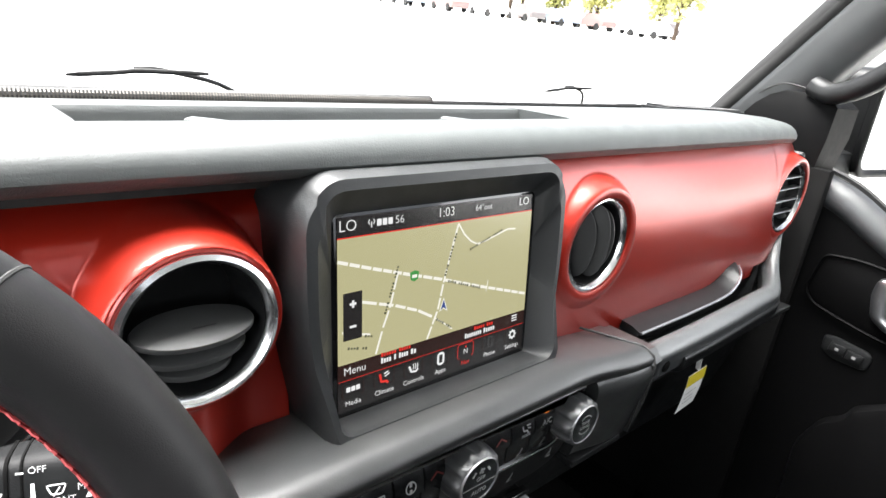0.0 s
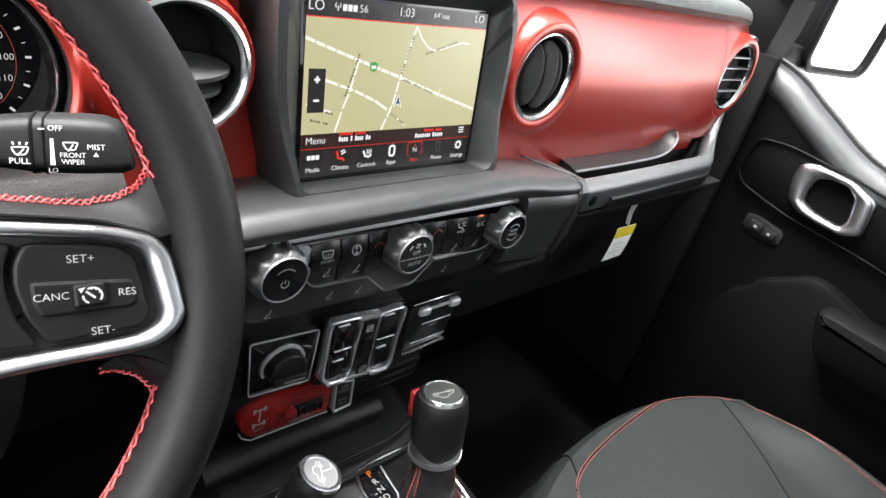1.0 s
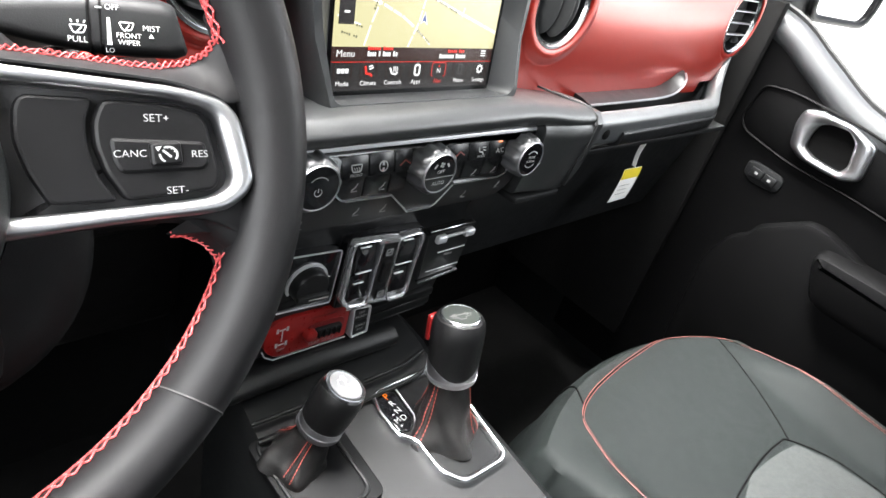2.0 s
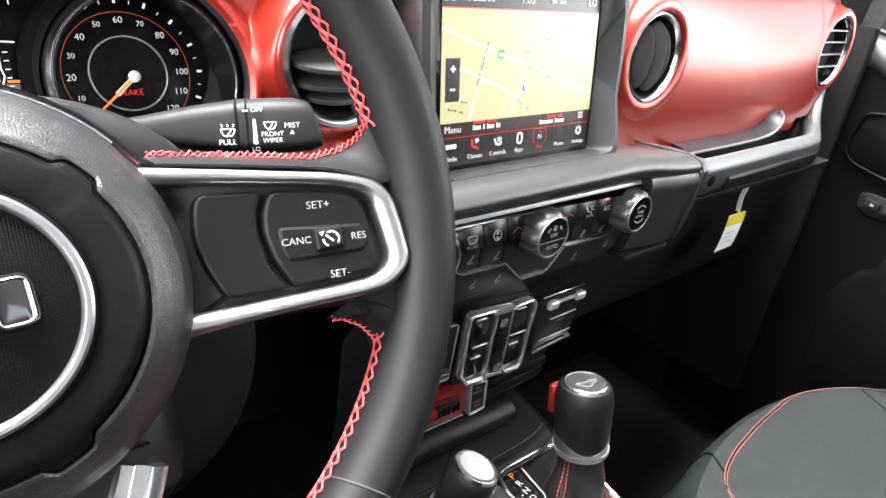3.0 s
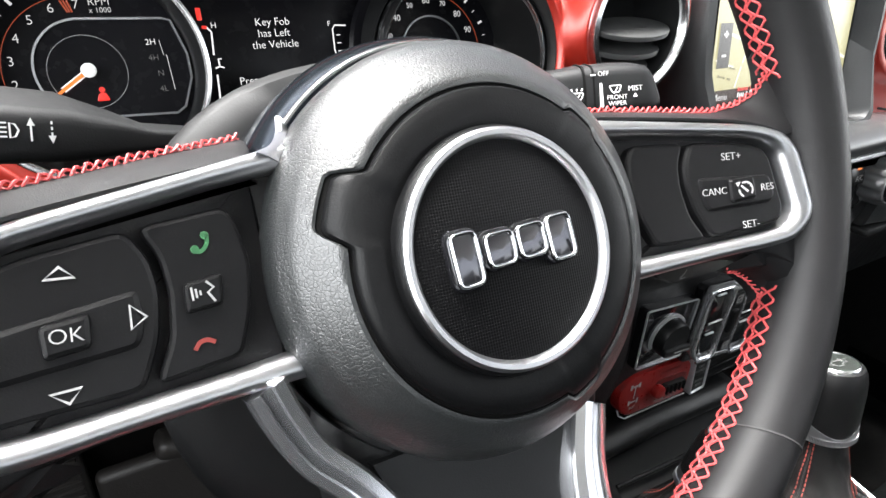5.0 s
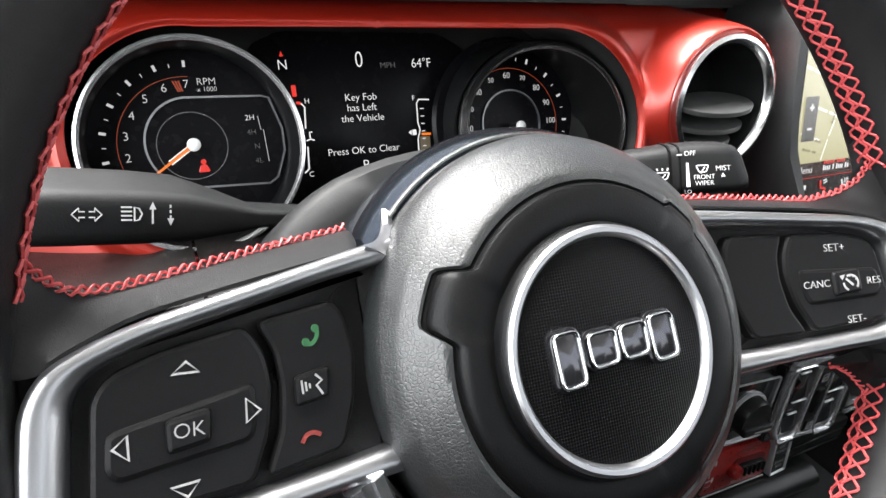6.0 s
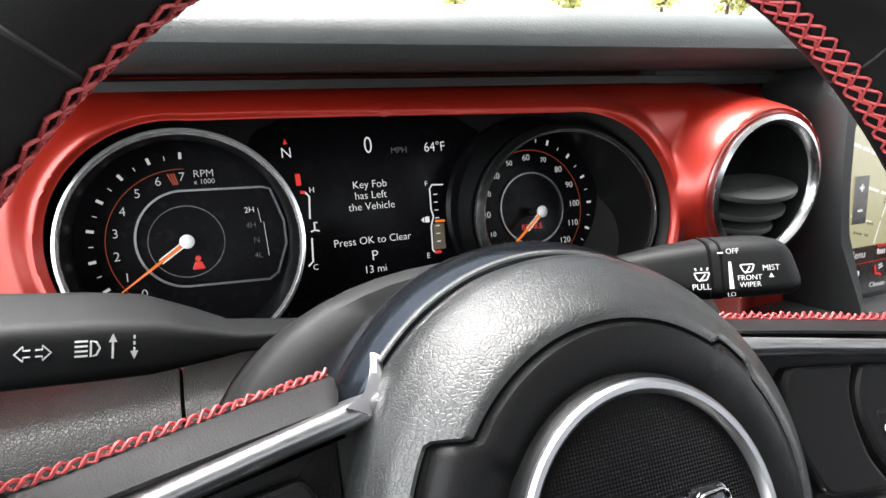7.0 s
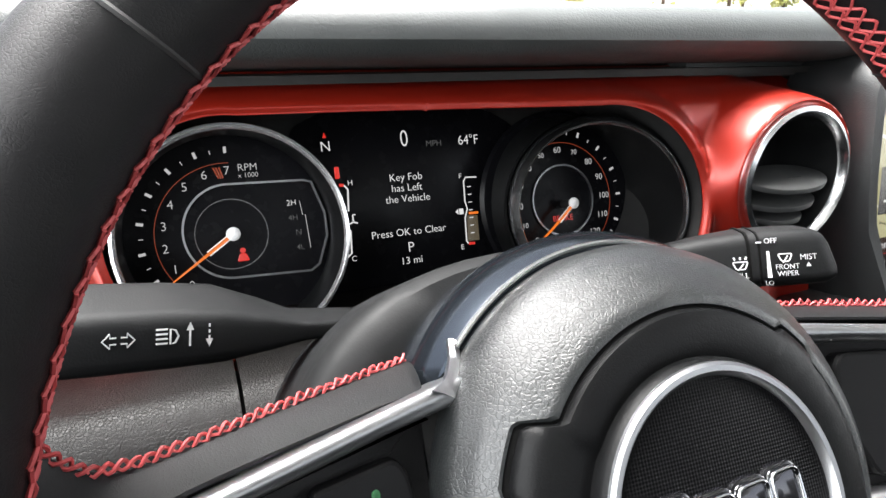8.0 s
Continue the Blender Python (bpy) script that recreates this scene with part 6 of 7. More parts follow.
part("fuel_low", stroke([(0.0352, -0.0272), (0.0392, -0.0274)], 0.0016, DZ * 1.1, 0.0002), LIT_RED, cl, smooth=False)
part("fuel_fill", flat([(0.0360, -0.0105), (0.0428, -0.0108), (0.0425, -0.0258), (0.0348, -0.0258)], DZ * 0.95), glow("fuel_dim", (0.10, 0.08, 0.05)), cl, smooth=False)
part("pump_mark", plate(rect(0.0312, -0.0094, 0.0340, -0.0060, 0.0005), 0.0, DZ, 0.0002), LIT_WHITE, cl, smooth=False)
part("pump_mark", flat([(0.0306, -0.0060), (0.0306, -0.0094), (0.0286, -0.0077)], DZ), LIT_WHITE, cl, smooth=False)
part("coolant_mark", stroke([(-0.0355, -0.0078), (-0.0332, -0.0070), (-0.0308, -0.0078)], 0.0008, DZ, 0.0002), LIT_WHITE, cl, smooth=False)
part("coolant_mark", stroke([(-0.0332, -0.0065), (-0.0332, -0.0030), (-0.0316, -0.0030)], 0.0008, DZ, 0.0002), LIT_WHITE, cl, smooth=False)
DIM = glow("dim_orange", (0.30, 0.05, 0.02))
PRINT = glow("dial_print", (0.55, 0.55, 0.55))
HUB = material("pale_hub", (0.85, 0.85, 0.85), 0.35)


def dial(name, label, x, y, z, numbers, a0, a1, r_num, size, rim, needle, flare=0.0, raise_=0.0):
    """A gauge; rim: frame of its chrome ring, which stands out over the face."""
    m0 = leaning(x, y, z, 16)
    e = thing(name, label, "gauge", m0)
    rel = m0.inverted() @ rim
    R = 0.0522
    part("face", lathe([(0.056, -0.002), (0.054, 0.0), (0.0, 0.0)], 56), DISPLAY, e, "gloss black face")

    def hoop(r, h):
        return [rel @ Vector((r * math.cos(t), r * math.sin(t), h)) for t in np.linspace(0, 2 * math.pi, 73)[:-1]]

    def foot(r, h):
        return [Vector((r * math.cos(t), r * math.sin(t), h)) for t in np.linspace(0, 2 * math.pi, 73)[:-1]]

    part("barrel", loft([foot(R - 0.003, 0.001), hoop(R - 0.0040, -0.008), hoop(R - 0.0032, -0.002)], caps=False), SATIN, e)
    if flare:
        fl_ = Vector((0.55 * flare, 0.0, 0.0))
        lip_ = [[p + rel.to_3x3() @ fl_ for p in hoop(R - 0.0032 - 0.5 * flare - d, h)] for d, h in ((0.0008, -0.004), (0.0006, 0.0006), (0.0, 0.0014), (-0.0007, 0.0008))]
        part("rim", loft(lip_ + [hoop(R - 0.0016, -0.0030), hoop(R - 0.0004, -0.0052), hoop(R, -0.0080)], caps=False), CHROME, e, "bright chrome flared rim")
    else:
        part("rim", loft([hoop(R - 0.0036, -0.006), hoop(R - 0.0030, -0.0012), hoop(R - 0.0018, 0.0), hoop(R - 0.0006, -0.0006), hoop(R, -0.0030)], caps=False), RINGM, e, "bright satin rim")
    part("skirt", loft([hoop(R - 0.0001, -0.0024), hoop(R + 0.0008, -0.012), foot(R + 0.0015, -0.008)], caps=False), SATIN, e)
    Z = 0.0005
    for k, b in enumerate(numbers):
        a = radians(a0 + (a1 - a0) * k / (len(numbers) - 1))
        text(b, e, r_num * math.cos(a), r_num * math.sin(a), Z, size if len(b) < 2 or k % 2 == 0 or k > 8 else size * 0.82, PRINT)
    n = (len(numbers) - 1) * 2
    for k in range(n + 1):
        a = radians(a0 + (a1 - a0) * k / n)
        c, s = math.cos(a), math.sin(a)
        big = k % 2 == 0
        part("tick", stroke([(c * 0.0405, s * 0.0405), (c * (0.0437 if big else 0.0425), s * (0.0437 if big else 0.0425))], 0.0014 if big else 0.0004, Z, 0.0002), PRINT, e, smooth=False)
    arc = [(0.0356 * math.cos(radians(t)), 0.0356 * math.sin(radians(t))) for t in np.linspace(a0 + 2, a1 - 2, 60)]
    part("orange_arc", stroke(arc, 0.0003, Z, 0.0001), DIM, e, smooth=False)
    c, s = math.cos(radians(needle)), math.sin(radians(needle))
    part("needle", loft([[(c * t - s * w, s * t + c * w, h), (c * t + s * w, s * t - c * w, h), (c * t + s * w, s * t - c * w, h + 0.0008), (c * t - s * w, s * t + c * w, h + 0.0008)] for t, w, h in ((-0.001, 0.0010, 0.0100 + raise_), (0.020, 0.0006, 0.0085 + raise_ * 0.8), (0.037, 0.0003, 0.0050 + raise_ * 0.6))]), LIT_ORANGE, e, "glowing orange needle", smooth=False)
    for q in (1, -1):
        part("needle_side", moved(box(0.012, 0.0006, 0.001, 0.0002, at=(0.009, q * 0.0011, 0.0098 + raise_)), pose(0, 0, 0, 0, 0, needle)), HUB, e)
    part("needle_hub", lathe([(0.0030, 0.0088 + raise_), (0.0034, 0.0094 + raise_), (0.0034, 0.0104 + raise_), (0.0024, 0.0114 + raise_), (0.0, 0.0118 + raise_)], 28), HUB, e, "pale needle hub")
    part("needle_post", lathe([(0.0024, 0.0), (0.0024, 0.0092 + raise_), (0.0, 0.0092 + raise_)], 20), DARK, e)
    return e


tac = dial("tachometer", "rev counter with a chrome rim, needle at rest", -0.469, 0.0645, 1.2005, [str(k) for k in range(8)], 227, 88, 0.0316, 0.0062, leaning(-0.4688, 0.0304, 1.2085, 16), 214)
spd = dial("speedometer", "speedometer with a chrome rim, needle at rest", -0.2730, 0.0645, 1.1990, [str(k * 10) for k in range(13)], 228, -45, 0.0310, 0.0054, Matrix.Translation((-0.2745, 0.0253, 1.2048)) @ Matrix.Rotation(radians(-23.7), 4, "Z") @ leaning(0, 0, 0, 16.9), 222, 0.0034, 0.0015)
for ch_ in spd.children:
    if ch_.name.startswith("needle"):
        ch_.matrix_basis = pose(0.0005, -0.0024, 0.0)
arc = [(0.0228 * math.cos(t), 0.0015 + 0.0235 * math.sin(t)) for t in np.linspace(math.pi * 0.52, math.pi * 1.48, 24)]
part("info_frame", stroke(arc + [(0.037, -0.0234), (0.0415, -0.0205), (0.0472, -0.006), (0.0472, 0.006), (0.0420, 0.0228), (0.038, 0.0240)], 0.0010, 0.0004, 0.0014, True), SILVER, tac, "silver frame of the lower info field")
part("inner_circle", stroke(circle(0.0175, 48), 0.0003, 0.0004, 0.0003, True), GREYPRINT, tac)
text("RPM", tac, 0.0112, 0.0326, Z0, 0.0052, PRINT)
text("x 1000", tac, 0.0112, 0.0287, Z0, 0.0036, PRINT)
for k, b in enumerate(("2H", "4H", "N", "4L")):
    text(b, tac, 0.0308 + (0.0, 0.0, 0.002, 0.002)[k], 0.0127 - k * 0.0078, Z0, 0.0042, LIT_WHITE if k == 0 else LIT_GREY)
part("range_line", stroke([(0.0350, 0.0135), (0.0358, 0.0060), (0.0372, 0.0060), (0.0380, -0.0115)], 0.0003, Z0, 0.0001), PRINT, tac, smooth=False)
part("belt_lamp", plate(rounded([(0.0008, -0.0142), (0.0070, -0.0142), (0.0055, -0.0102), (0.0024, -0.0102)], 0.0010, 3), 0.0, 0.0007, 0.0003), LIT_RED, tac, "red belt warning lamp", smooth=False)
part("belt_lamp", moved(lathe([(0.0014, 0.0), (0.0014, 0.0007), (0.0, 0.0007)], 16), pose(0.0040, -0.0088, 0)), LIT_RED, tac, "red belt warning lamp", smooth=False)
for k in range(3):
    part("red_zone", flat([(-0.0056 + k * 0.0014, 0.0336), (-0.0047 + k * 0.0014, 0.0336), (-0.0026 + k * 0.0010, 0.0284), (-0.0032 + k * 0.0010, 0.0278)], Z0), DIM, tac, smooth=False)
part("inner_circle", stroke(circle(0.0217, 48), 0.0009, 0.0004, 0.0012, True), SILVER, spd)
text("BRAKE", spd, -0.0010, -0.0112, Z0, 0.0050, LIT_RED)
text("MPH", spd, -0.0190, -0.0262, Z0, 0.0034, PRINT)

# ---- steering column and stalks ----
WHEEL = leaning(-0.3755, -0.157, 1.184, 29) @ pose(0, 0, 0, 0, 0, -1.5)
RIM_FRAME = WHEEL.inverted() @ leaning(-0.3745, -0.1479, 1.191, 22.1)
col = thing("steering_column", "black steering column shroud behind the wheel", "steering column", WHEEL)
def shroud_ring(f, z):
    out = []
    for t in np.linspace(0, 2 * math.pi, 61)[:-1]:
        c, q = math.cos(t), math.sin(t)
        out.append((0.100 * f * math.copysign(abs(c) ** 0.77, c), 0.086 * f * math.copysign(abs(q) ** 0.77, q) - 0.010, z))
    return out


part("shroud", loft([shroud_ring(f, z) for f, z in ((0.86, -0.044), (0.955, -0.046), (0.99, -0.050), (1.0, -0.056), (1.01, -0.10), (0.98, -0.16), (0.96, -0.20))]), STALK, col)
part("shroud_lower", box(0.12, 0.06, 0.14, 0.02, 3, at=(0, -0.060, -0.10)), PLASTIC, col)


def stalk(name, label, root, tip, h, flatness, stout=False):
    e = thing(name, label, "stalk")
    a, b = Vector(root), Vector(tip)
    d = (b - a).normalized()
    n = Vector((0, -0.92, 0.39)) if not stout else Vector((0, -0.97, 0.25))
    n = (n - d * n.dot(d)).normalized()
    u = n.cross(d)
    L = (b - a).length
    if u.z < 0:
        u = -u
    if d.x > 0:
        e.matrix_basis = Matrix(((d.x, u.x, n.x, a.x), (d.y, u.y, n.y, a.y), (d.z, u.z, n.z, a.z), (0, 0, 0, 1)))
    else:
        e.matrix_basis = Matrix(((-d.x, u.x, n.x, a.x), (-d.y, u.y, n.y, a.y), (-d.z, u.z, n.z, a.z), (0, 0, 0, 1)))
    sg = 1 if d.x > 0 else -1
    rings = []
    for t, s, w in ((0.0, 0.30, 0.7), (0.24, 0.36, 0.8), (0.34, 0.62, 0.9), (0.48, 0.94, 0.96), (0.62, 1.0, 0.97), (0.80, 1.0, 1.0), (0.93, 0.97, 0.97), (0.985, 0.84, 0.8), (1.0, 0.70, 0.6)) if stout else ((0.0, 0.30, 0.5), (0.18, 0.48, 0.6), (0.42, 0.80, 0.8), (0.62, 0.98, 0.95), (0.80, 1.0, 1.0), (0.93, 0.97, 0.97), (0.985, 0.84, 0.8), (1.0, 0.70, 0.6)):
        sec = rounded([(-0.0075 * s, -flatness * 1.3 * w), (0.0180 * s, -flatness * 1.3 * w), (0.0090 * s, flatness * w), (-0.0080 * s, flatness * w)] if stout else [(-h * s, -flatness * w), (h * s, -flatness * w), (h * s * 0.62, flatness * w), (-h * s, flatness * w)], 0.0045 * s if stout else h * 0.35, 4)
        rings.append([(sg * t * L - sg * 0.004 * (q / h) * (1 if t > 0.9 else 0), q, r) for q, r in sec])
    part("grip", loft(rings), STALK, e)
    return e, L, sg


ws_, L, sg = stalk("wiper_stalk", "black wiper stalk with white printed marks", (-0.3095, -0.0285, 1.1932), (-0.2170, -0.0685, 1.2002), 0.0150, 0.0085)
STALKPRINT = material("stalk_print", (0.42, 0.42, 0.42), 0.6)
part("ring_groove", loft([[(L * t, q, r) for q, r in rounded([(-0.0152, -0.0084), (0.0152, -0.0084), (0.0096, 0.0087), (-0.0152, 0.0087)], 0.005, 4)] for t in (0.610, 0.622)]), GROOVE, ws_)
part("ring_groove", loft([[(L * t, q, r) for q, r in rounded([(-0.0152, -0.0084), (0.0152, -0.0084), (0.0096, 0.0087), (-0.0152, 0.0087)], 0.005, 4)] for t in (0.660, 0.668)]), GROOVE, ws_)
FZ = 0.0089
text("PULL", ws_, 0.0575, -0.0096, FZ - 0.0004, 0.0038, STALKPRINT)
part("washer_mark", stroke(rounded([(0.0545, -0.0032), (0.0615, -0.0032), (0.0600, -0.0066), (0.0560, -0.0066)], 0.0008, 2), 0.0005, FZ - 0.0004, 0.0003, True), STALKPRINT, ws_, smooth=False)
part("washer_mark", stroke([(0.0568, -0.0070), (0.0595, -0.0040)], 0.0005, FZ - 0.0004, 0.0003), STALKPRINT, ws_, smooth=False)
for q in (-0.0024, 0.0, 0.0024):
    part("washer_mark", stroke([(0.0580 + q, -0.0022), (0.0580 + q * 1.2, -0.0010)], 0.0006, FZ - 0.0004, 0.0003), STALKPRINT, ws_, smooth=False)
text("OFF", ws_, 0.0722, 0.0056, FZ - 0.0001, 0.0034, STALKPRINT)
part("wedge_mark", flat([(0.0700, 0.0010), (0.0712, 0.0010), (0.0716, -0.0110), (0.0696, -0.0110)], FZ), STALKPRINT, ws_, smooth=False)
part("off_mark", stroke([(0.0655, 0.0052), (0.0680, 0.0052)], 0.0006, FZ, 0.0002), STALKPRINT, ws_, smooth=False)
text("FRONT", ws_, 0.0788, -0.0065, FZ, 0.0033, STALKPRINT)
text("WIPER", ws_, 0.0788, -0.0096, FZ, 0.0033, STALKPRINT)
part("wiper_mark", stroke(rounded([(0.0748, -0.0006), (0.0812, -0.0006), (0.0798, -0.0040), (0.0764, -0.0040)], 0.0008, 2), 0.0005, FZ, 0.0002, True), STALKPRINT, ws_, smooth=False)
part("wiper_mark", stroke([(0.0770, -0.0046), (0.0792, -0.0015)], 0.0005, FZ, 0.0002), STALKPRINT, ws_, smooth=False)
text("MIST", ws_, 0.0885, -0.0026, FZ, 0.0037, STALKPRINT)
part("mist_mark", flat([(0.0872, -0.0068), (0.0894, -0.0068), (0.0883, -0.0048)], FZ), STALKPRINT, ws_, smooth=False)
text("LO", ws_, 0.0705, -0.0135, FZ - 0.0006, 0.0030, GREYPRINT)
ls_, L, sg = stalk("indicator_stalk", "black indicator and headlamp stalk with white symbols", (-0.430, -0.040, 1.190), (-0.541, -0.066, 1.2135), 0.0130, 0.0098, True)
FZ = 0.0098
for sgn in (1, -1):
    k, y = -0.0868, 0.0025
    part("turn_mark", stroke([(k + sgn * 0.0006, y + 0.0009), (k + sgn * 0.0022, y + 0.0009), (k + sgn * 0.0022, y + 0.0021), (k + sgn * 0.0042, y), (k + sgn * 0.0022, y - 0.0021), (k + sgn * 0.0022, y - 0.0009), (k + sgn * 0.0006, y - 0.0009)], 0.0004, FZ, 0.0002), STALKPRINT, ls_, smooth=False)
for i in range(4):
    part("beam_mark", stroke([(-0.0770, 0.0007 + i * 0.0014), (-0.0738, 0.0007 + i * 0.0014)], 0.0005, FZ, 0.0002), STALKPRINT, ls_, smooth=False)
part("beam_mark", stroke([(-0.0730, 0.0004), (-0.0730, 0.0049), (-0.0716, 0.0045), (-0.0707, 0.0027), (-0.0716, 0.0008)], 0.0005, FZ, 0.0002, True), STALKPRINT, ls_, smooth=False)
for k, sgn in ((-0.0674, 1), (-0.0617, -1)):
    for q in ((-0.0033, 0.0033),) if sgn > 0 else ((-0.0015, -0.0005), (0.0003, 0.0013), (0.0021, 0.0031)):
        part("arrow_mark", stroke([(k, 0.0027 + q[0]), (k, 0.0027 + q[1])], 0.0005, FZ, 0.0002), STALKPRINT, ls_, smooth=False)
    part("arrow_mark", flat([(k - 0.0011, 0.0027 + sgn * 0.0015), (k + 0.0011, 0.0027 + sgn * 0.0015), (k, 0.0027 + sgn * 0.0040)], FZ + 0.0002), STALKPRINT, ls_, smooth=False)

# ---- steering wheel ----
wh = thing("steering_wheel", "black leather steering wheel with red stitching and silver spokes", "steering wheel", WHEEL)
RR, RT, RY, RZ = 0.1605, 0.0146, 0.0, 0.005


def rim_point(a, b, extra=0.0):
    """A point on the rim: a round the wheel, b round the grip (0 outwards, 90 towards the seat)."""
    a, b = radians(a), radians(b)
    r = RR + (RT + extra) * math.cos(b)
    return RIM_FRAME @ Vector((r * math.cos(a), r * math.sin(a) + RY, RZ + (RT * 1.15 + extra) * math.sin(b)))


part("rim", loft([[rim_point(a, b) for b in range(0, 360, 12)] for a in range(0, 363, 3)], caps=False), LEATHER, wh, "smooth black leather rim")
for a in (43, 137, -47, -133):
    part("rim_seam", tube([rim_point(a + 1.5 * math.sin(radians(b)), b, -0.0002) for b in range(0, 360, 15)], 0.0007, 6, closed=True), SEAM, wh)


def lacing(a0, a1, b0, b1, step=2.3):
    """A net of red thread along the inner side of the rim: two columns of crossings, half a step apart."""
    n = int(abs(a1 - a0) / step)
    segs = []
    bm_ = (b0 + b1) / 2
    for i in range(n):
        d = (a1 - a0) / n
        w = 0.05 * math.sin(i * 2.7)
        for q0, q1, ph in ((b0, bm_ + 1.5, 0.0), (b1, bm_ - 1.5, 0.5)):
            aa = a0 + d * (i + ph)
            for s0, s1 in ((q0, q1), (q1, q0)):
                p = [(aa, s0), (aa + d * 0.22, s0 + (s1 - s0) * 0.05), (aa + d * (0.60 + w), s0 + (s1 - s0) * 0.6), (aa + d, s1)]
                segs.append(tube([rim_point(a, b, 0.0005 + 0.0003 * (k % 2)) for k, (a, b) in enumerate(p)], 0.00050, 5))
    return merge(*segs)


def twisted(path, r=0.0010, thick=0.00046, pitch=0.0052):
    """Two strands of thread wound round a line."""
    P = [Vector(p) for p in path]
    fine, turn = [], []
    acc = 0.0
    for a, b in zip(P, P[1:]):
        k = max(1, int((b - a).length / (pitch / 7)))
        for i in range(k):
            fine.append((a.lerp(b, i / k), (b - a).normalized()))
            turn.append(acc + (b - a).length * i / k)
        acc += (b - a).length
    segs = []
    for ph in (0.0, math.pi):
        line = []
        for (p, d), t in zip(fine, turn):
            u = d.cross(Vector((0, 0, 1))).normalized()
            v = u.cross(d)
            q = 2 * math.pi * t / pitch + ph
            loose = 1 + 0.6 * math.sin(t * 900 + ph) * math.sin(t * 310)
            line.append(p + u * (r * loose * math.cos(q)) + v * (r * 0.7 * math.sin(q)))
        segs.append(tube(line, thick, 5))
    return merge(*segs)


for a0, a1 in ((11, 88), (169, 92), (-23, -80), (-150, -100)):
    part("stitching", lacing(a0, a1, *((171, 205) if a0 > 0 else (182, 230))), THREAD, wh, "crossed red stitching")


def tilt(co):
    """The spokes' faces lie deeper towards the hub."""
    co.z += 0.25 * (abs(co.x) - 0.1165) - 0.0081


def tilted(bm):
    for v in bm.verts:
        tilt(v.co)
    return bm


POLISHED = material("polished_arm", (0.80, 0.81, 0.84), 0.15, metal=0.92)
BUTTON = material("satin_button_plastic", (0.0040, 0.0040, 0.0043), 0.40, vary=0.1, vary_scale=40, bump=0.06, bump_scale=1800, spec=0.16)
bezel_out = [(0.0500, -0.0260), (0.0640, -0.0256), (0.0795, -0.0250), (0.0950, -0.0246), (0.1100, -0.0245), (0.1250, -0.0248), (0.1365, -0.0240), (0.1445, -0.0182), (0.1472, -0.0125), (0.1463, 0.0000), (0.1450, 0.0118), (0.1405, 0.0190), (0.1305, 0.0232), (0.1202, 0.0258), (0.1000, 0.0294), (0.0880, 0.0316), (0.0772, 0.0335), (0.0640, 0.0358), (0.0500, 0.0380)]
bezel_in = [(0.0500, -0.0170), (0.0640, -0.0178), (0.0795, -0.0183), (0.0950, -0.0184), (0.1050, -0.0185), (0.1200, -0.0186), (0.1310, -0.0182), (0.1372, -0.0150), (0.1390, -0.0110), (0.1378, 0.0000), (0.1362, 0.0122), (0.1322, 0.0164), (0.1255, 0.0188), (0.1193, 0.0206), (0.1000, 0.0238), (0.0880, 0.0258), (0.0760, 0.0278), (0.0640, 0.0293), (0.0500, 0.0310)]
radii = [0.001, 0.002, 0.002, 0.002, 0.002, 0.004, 0.004, 0.004, 0.002, 0.002, 0.004, 0.004, 0.004, 0.002, 0.002, 0.002, 0.002, 0.002, 0.001]
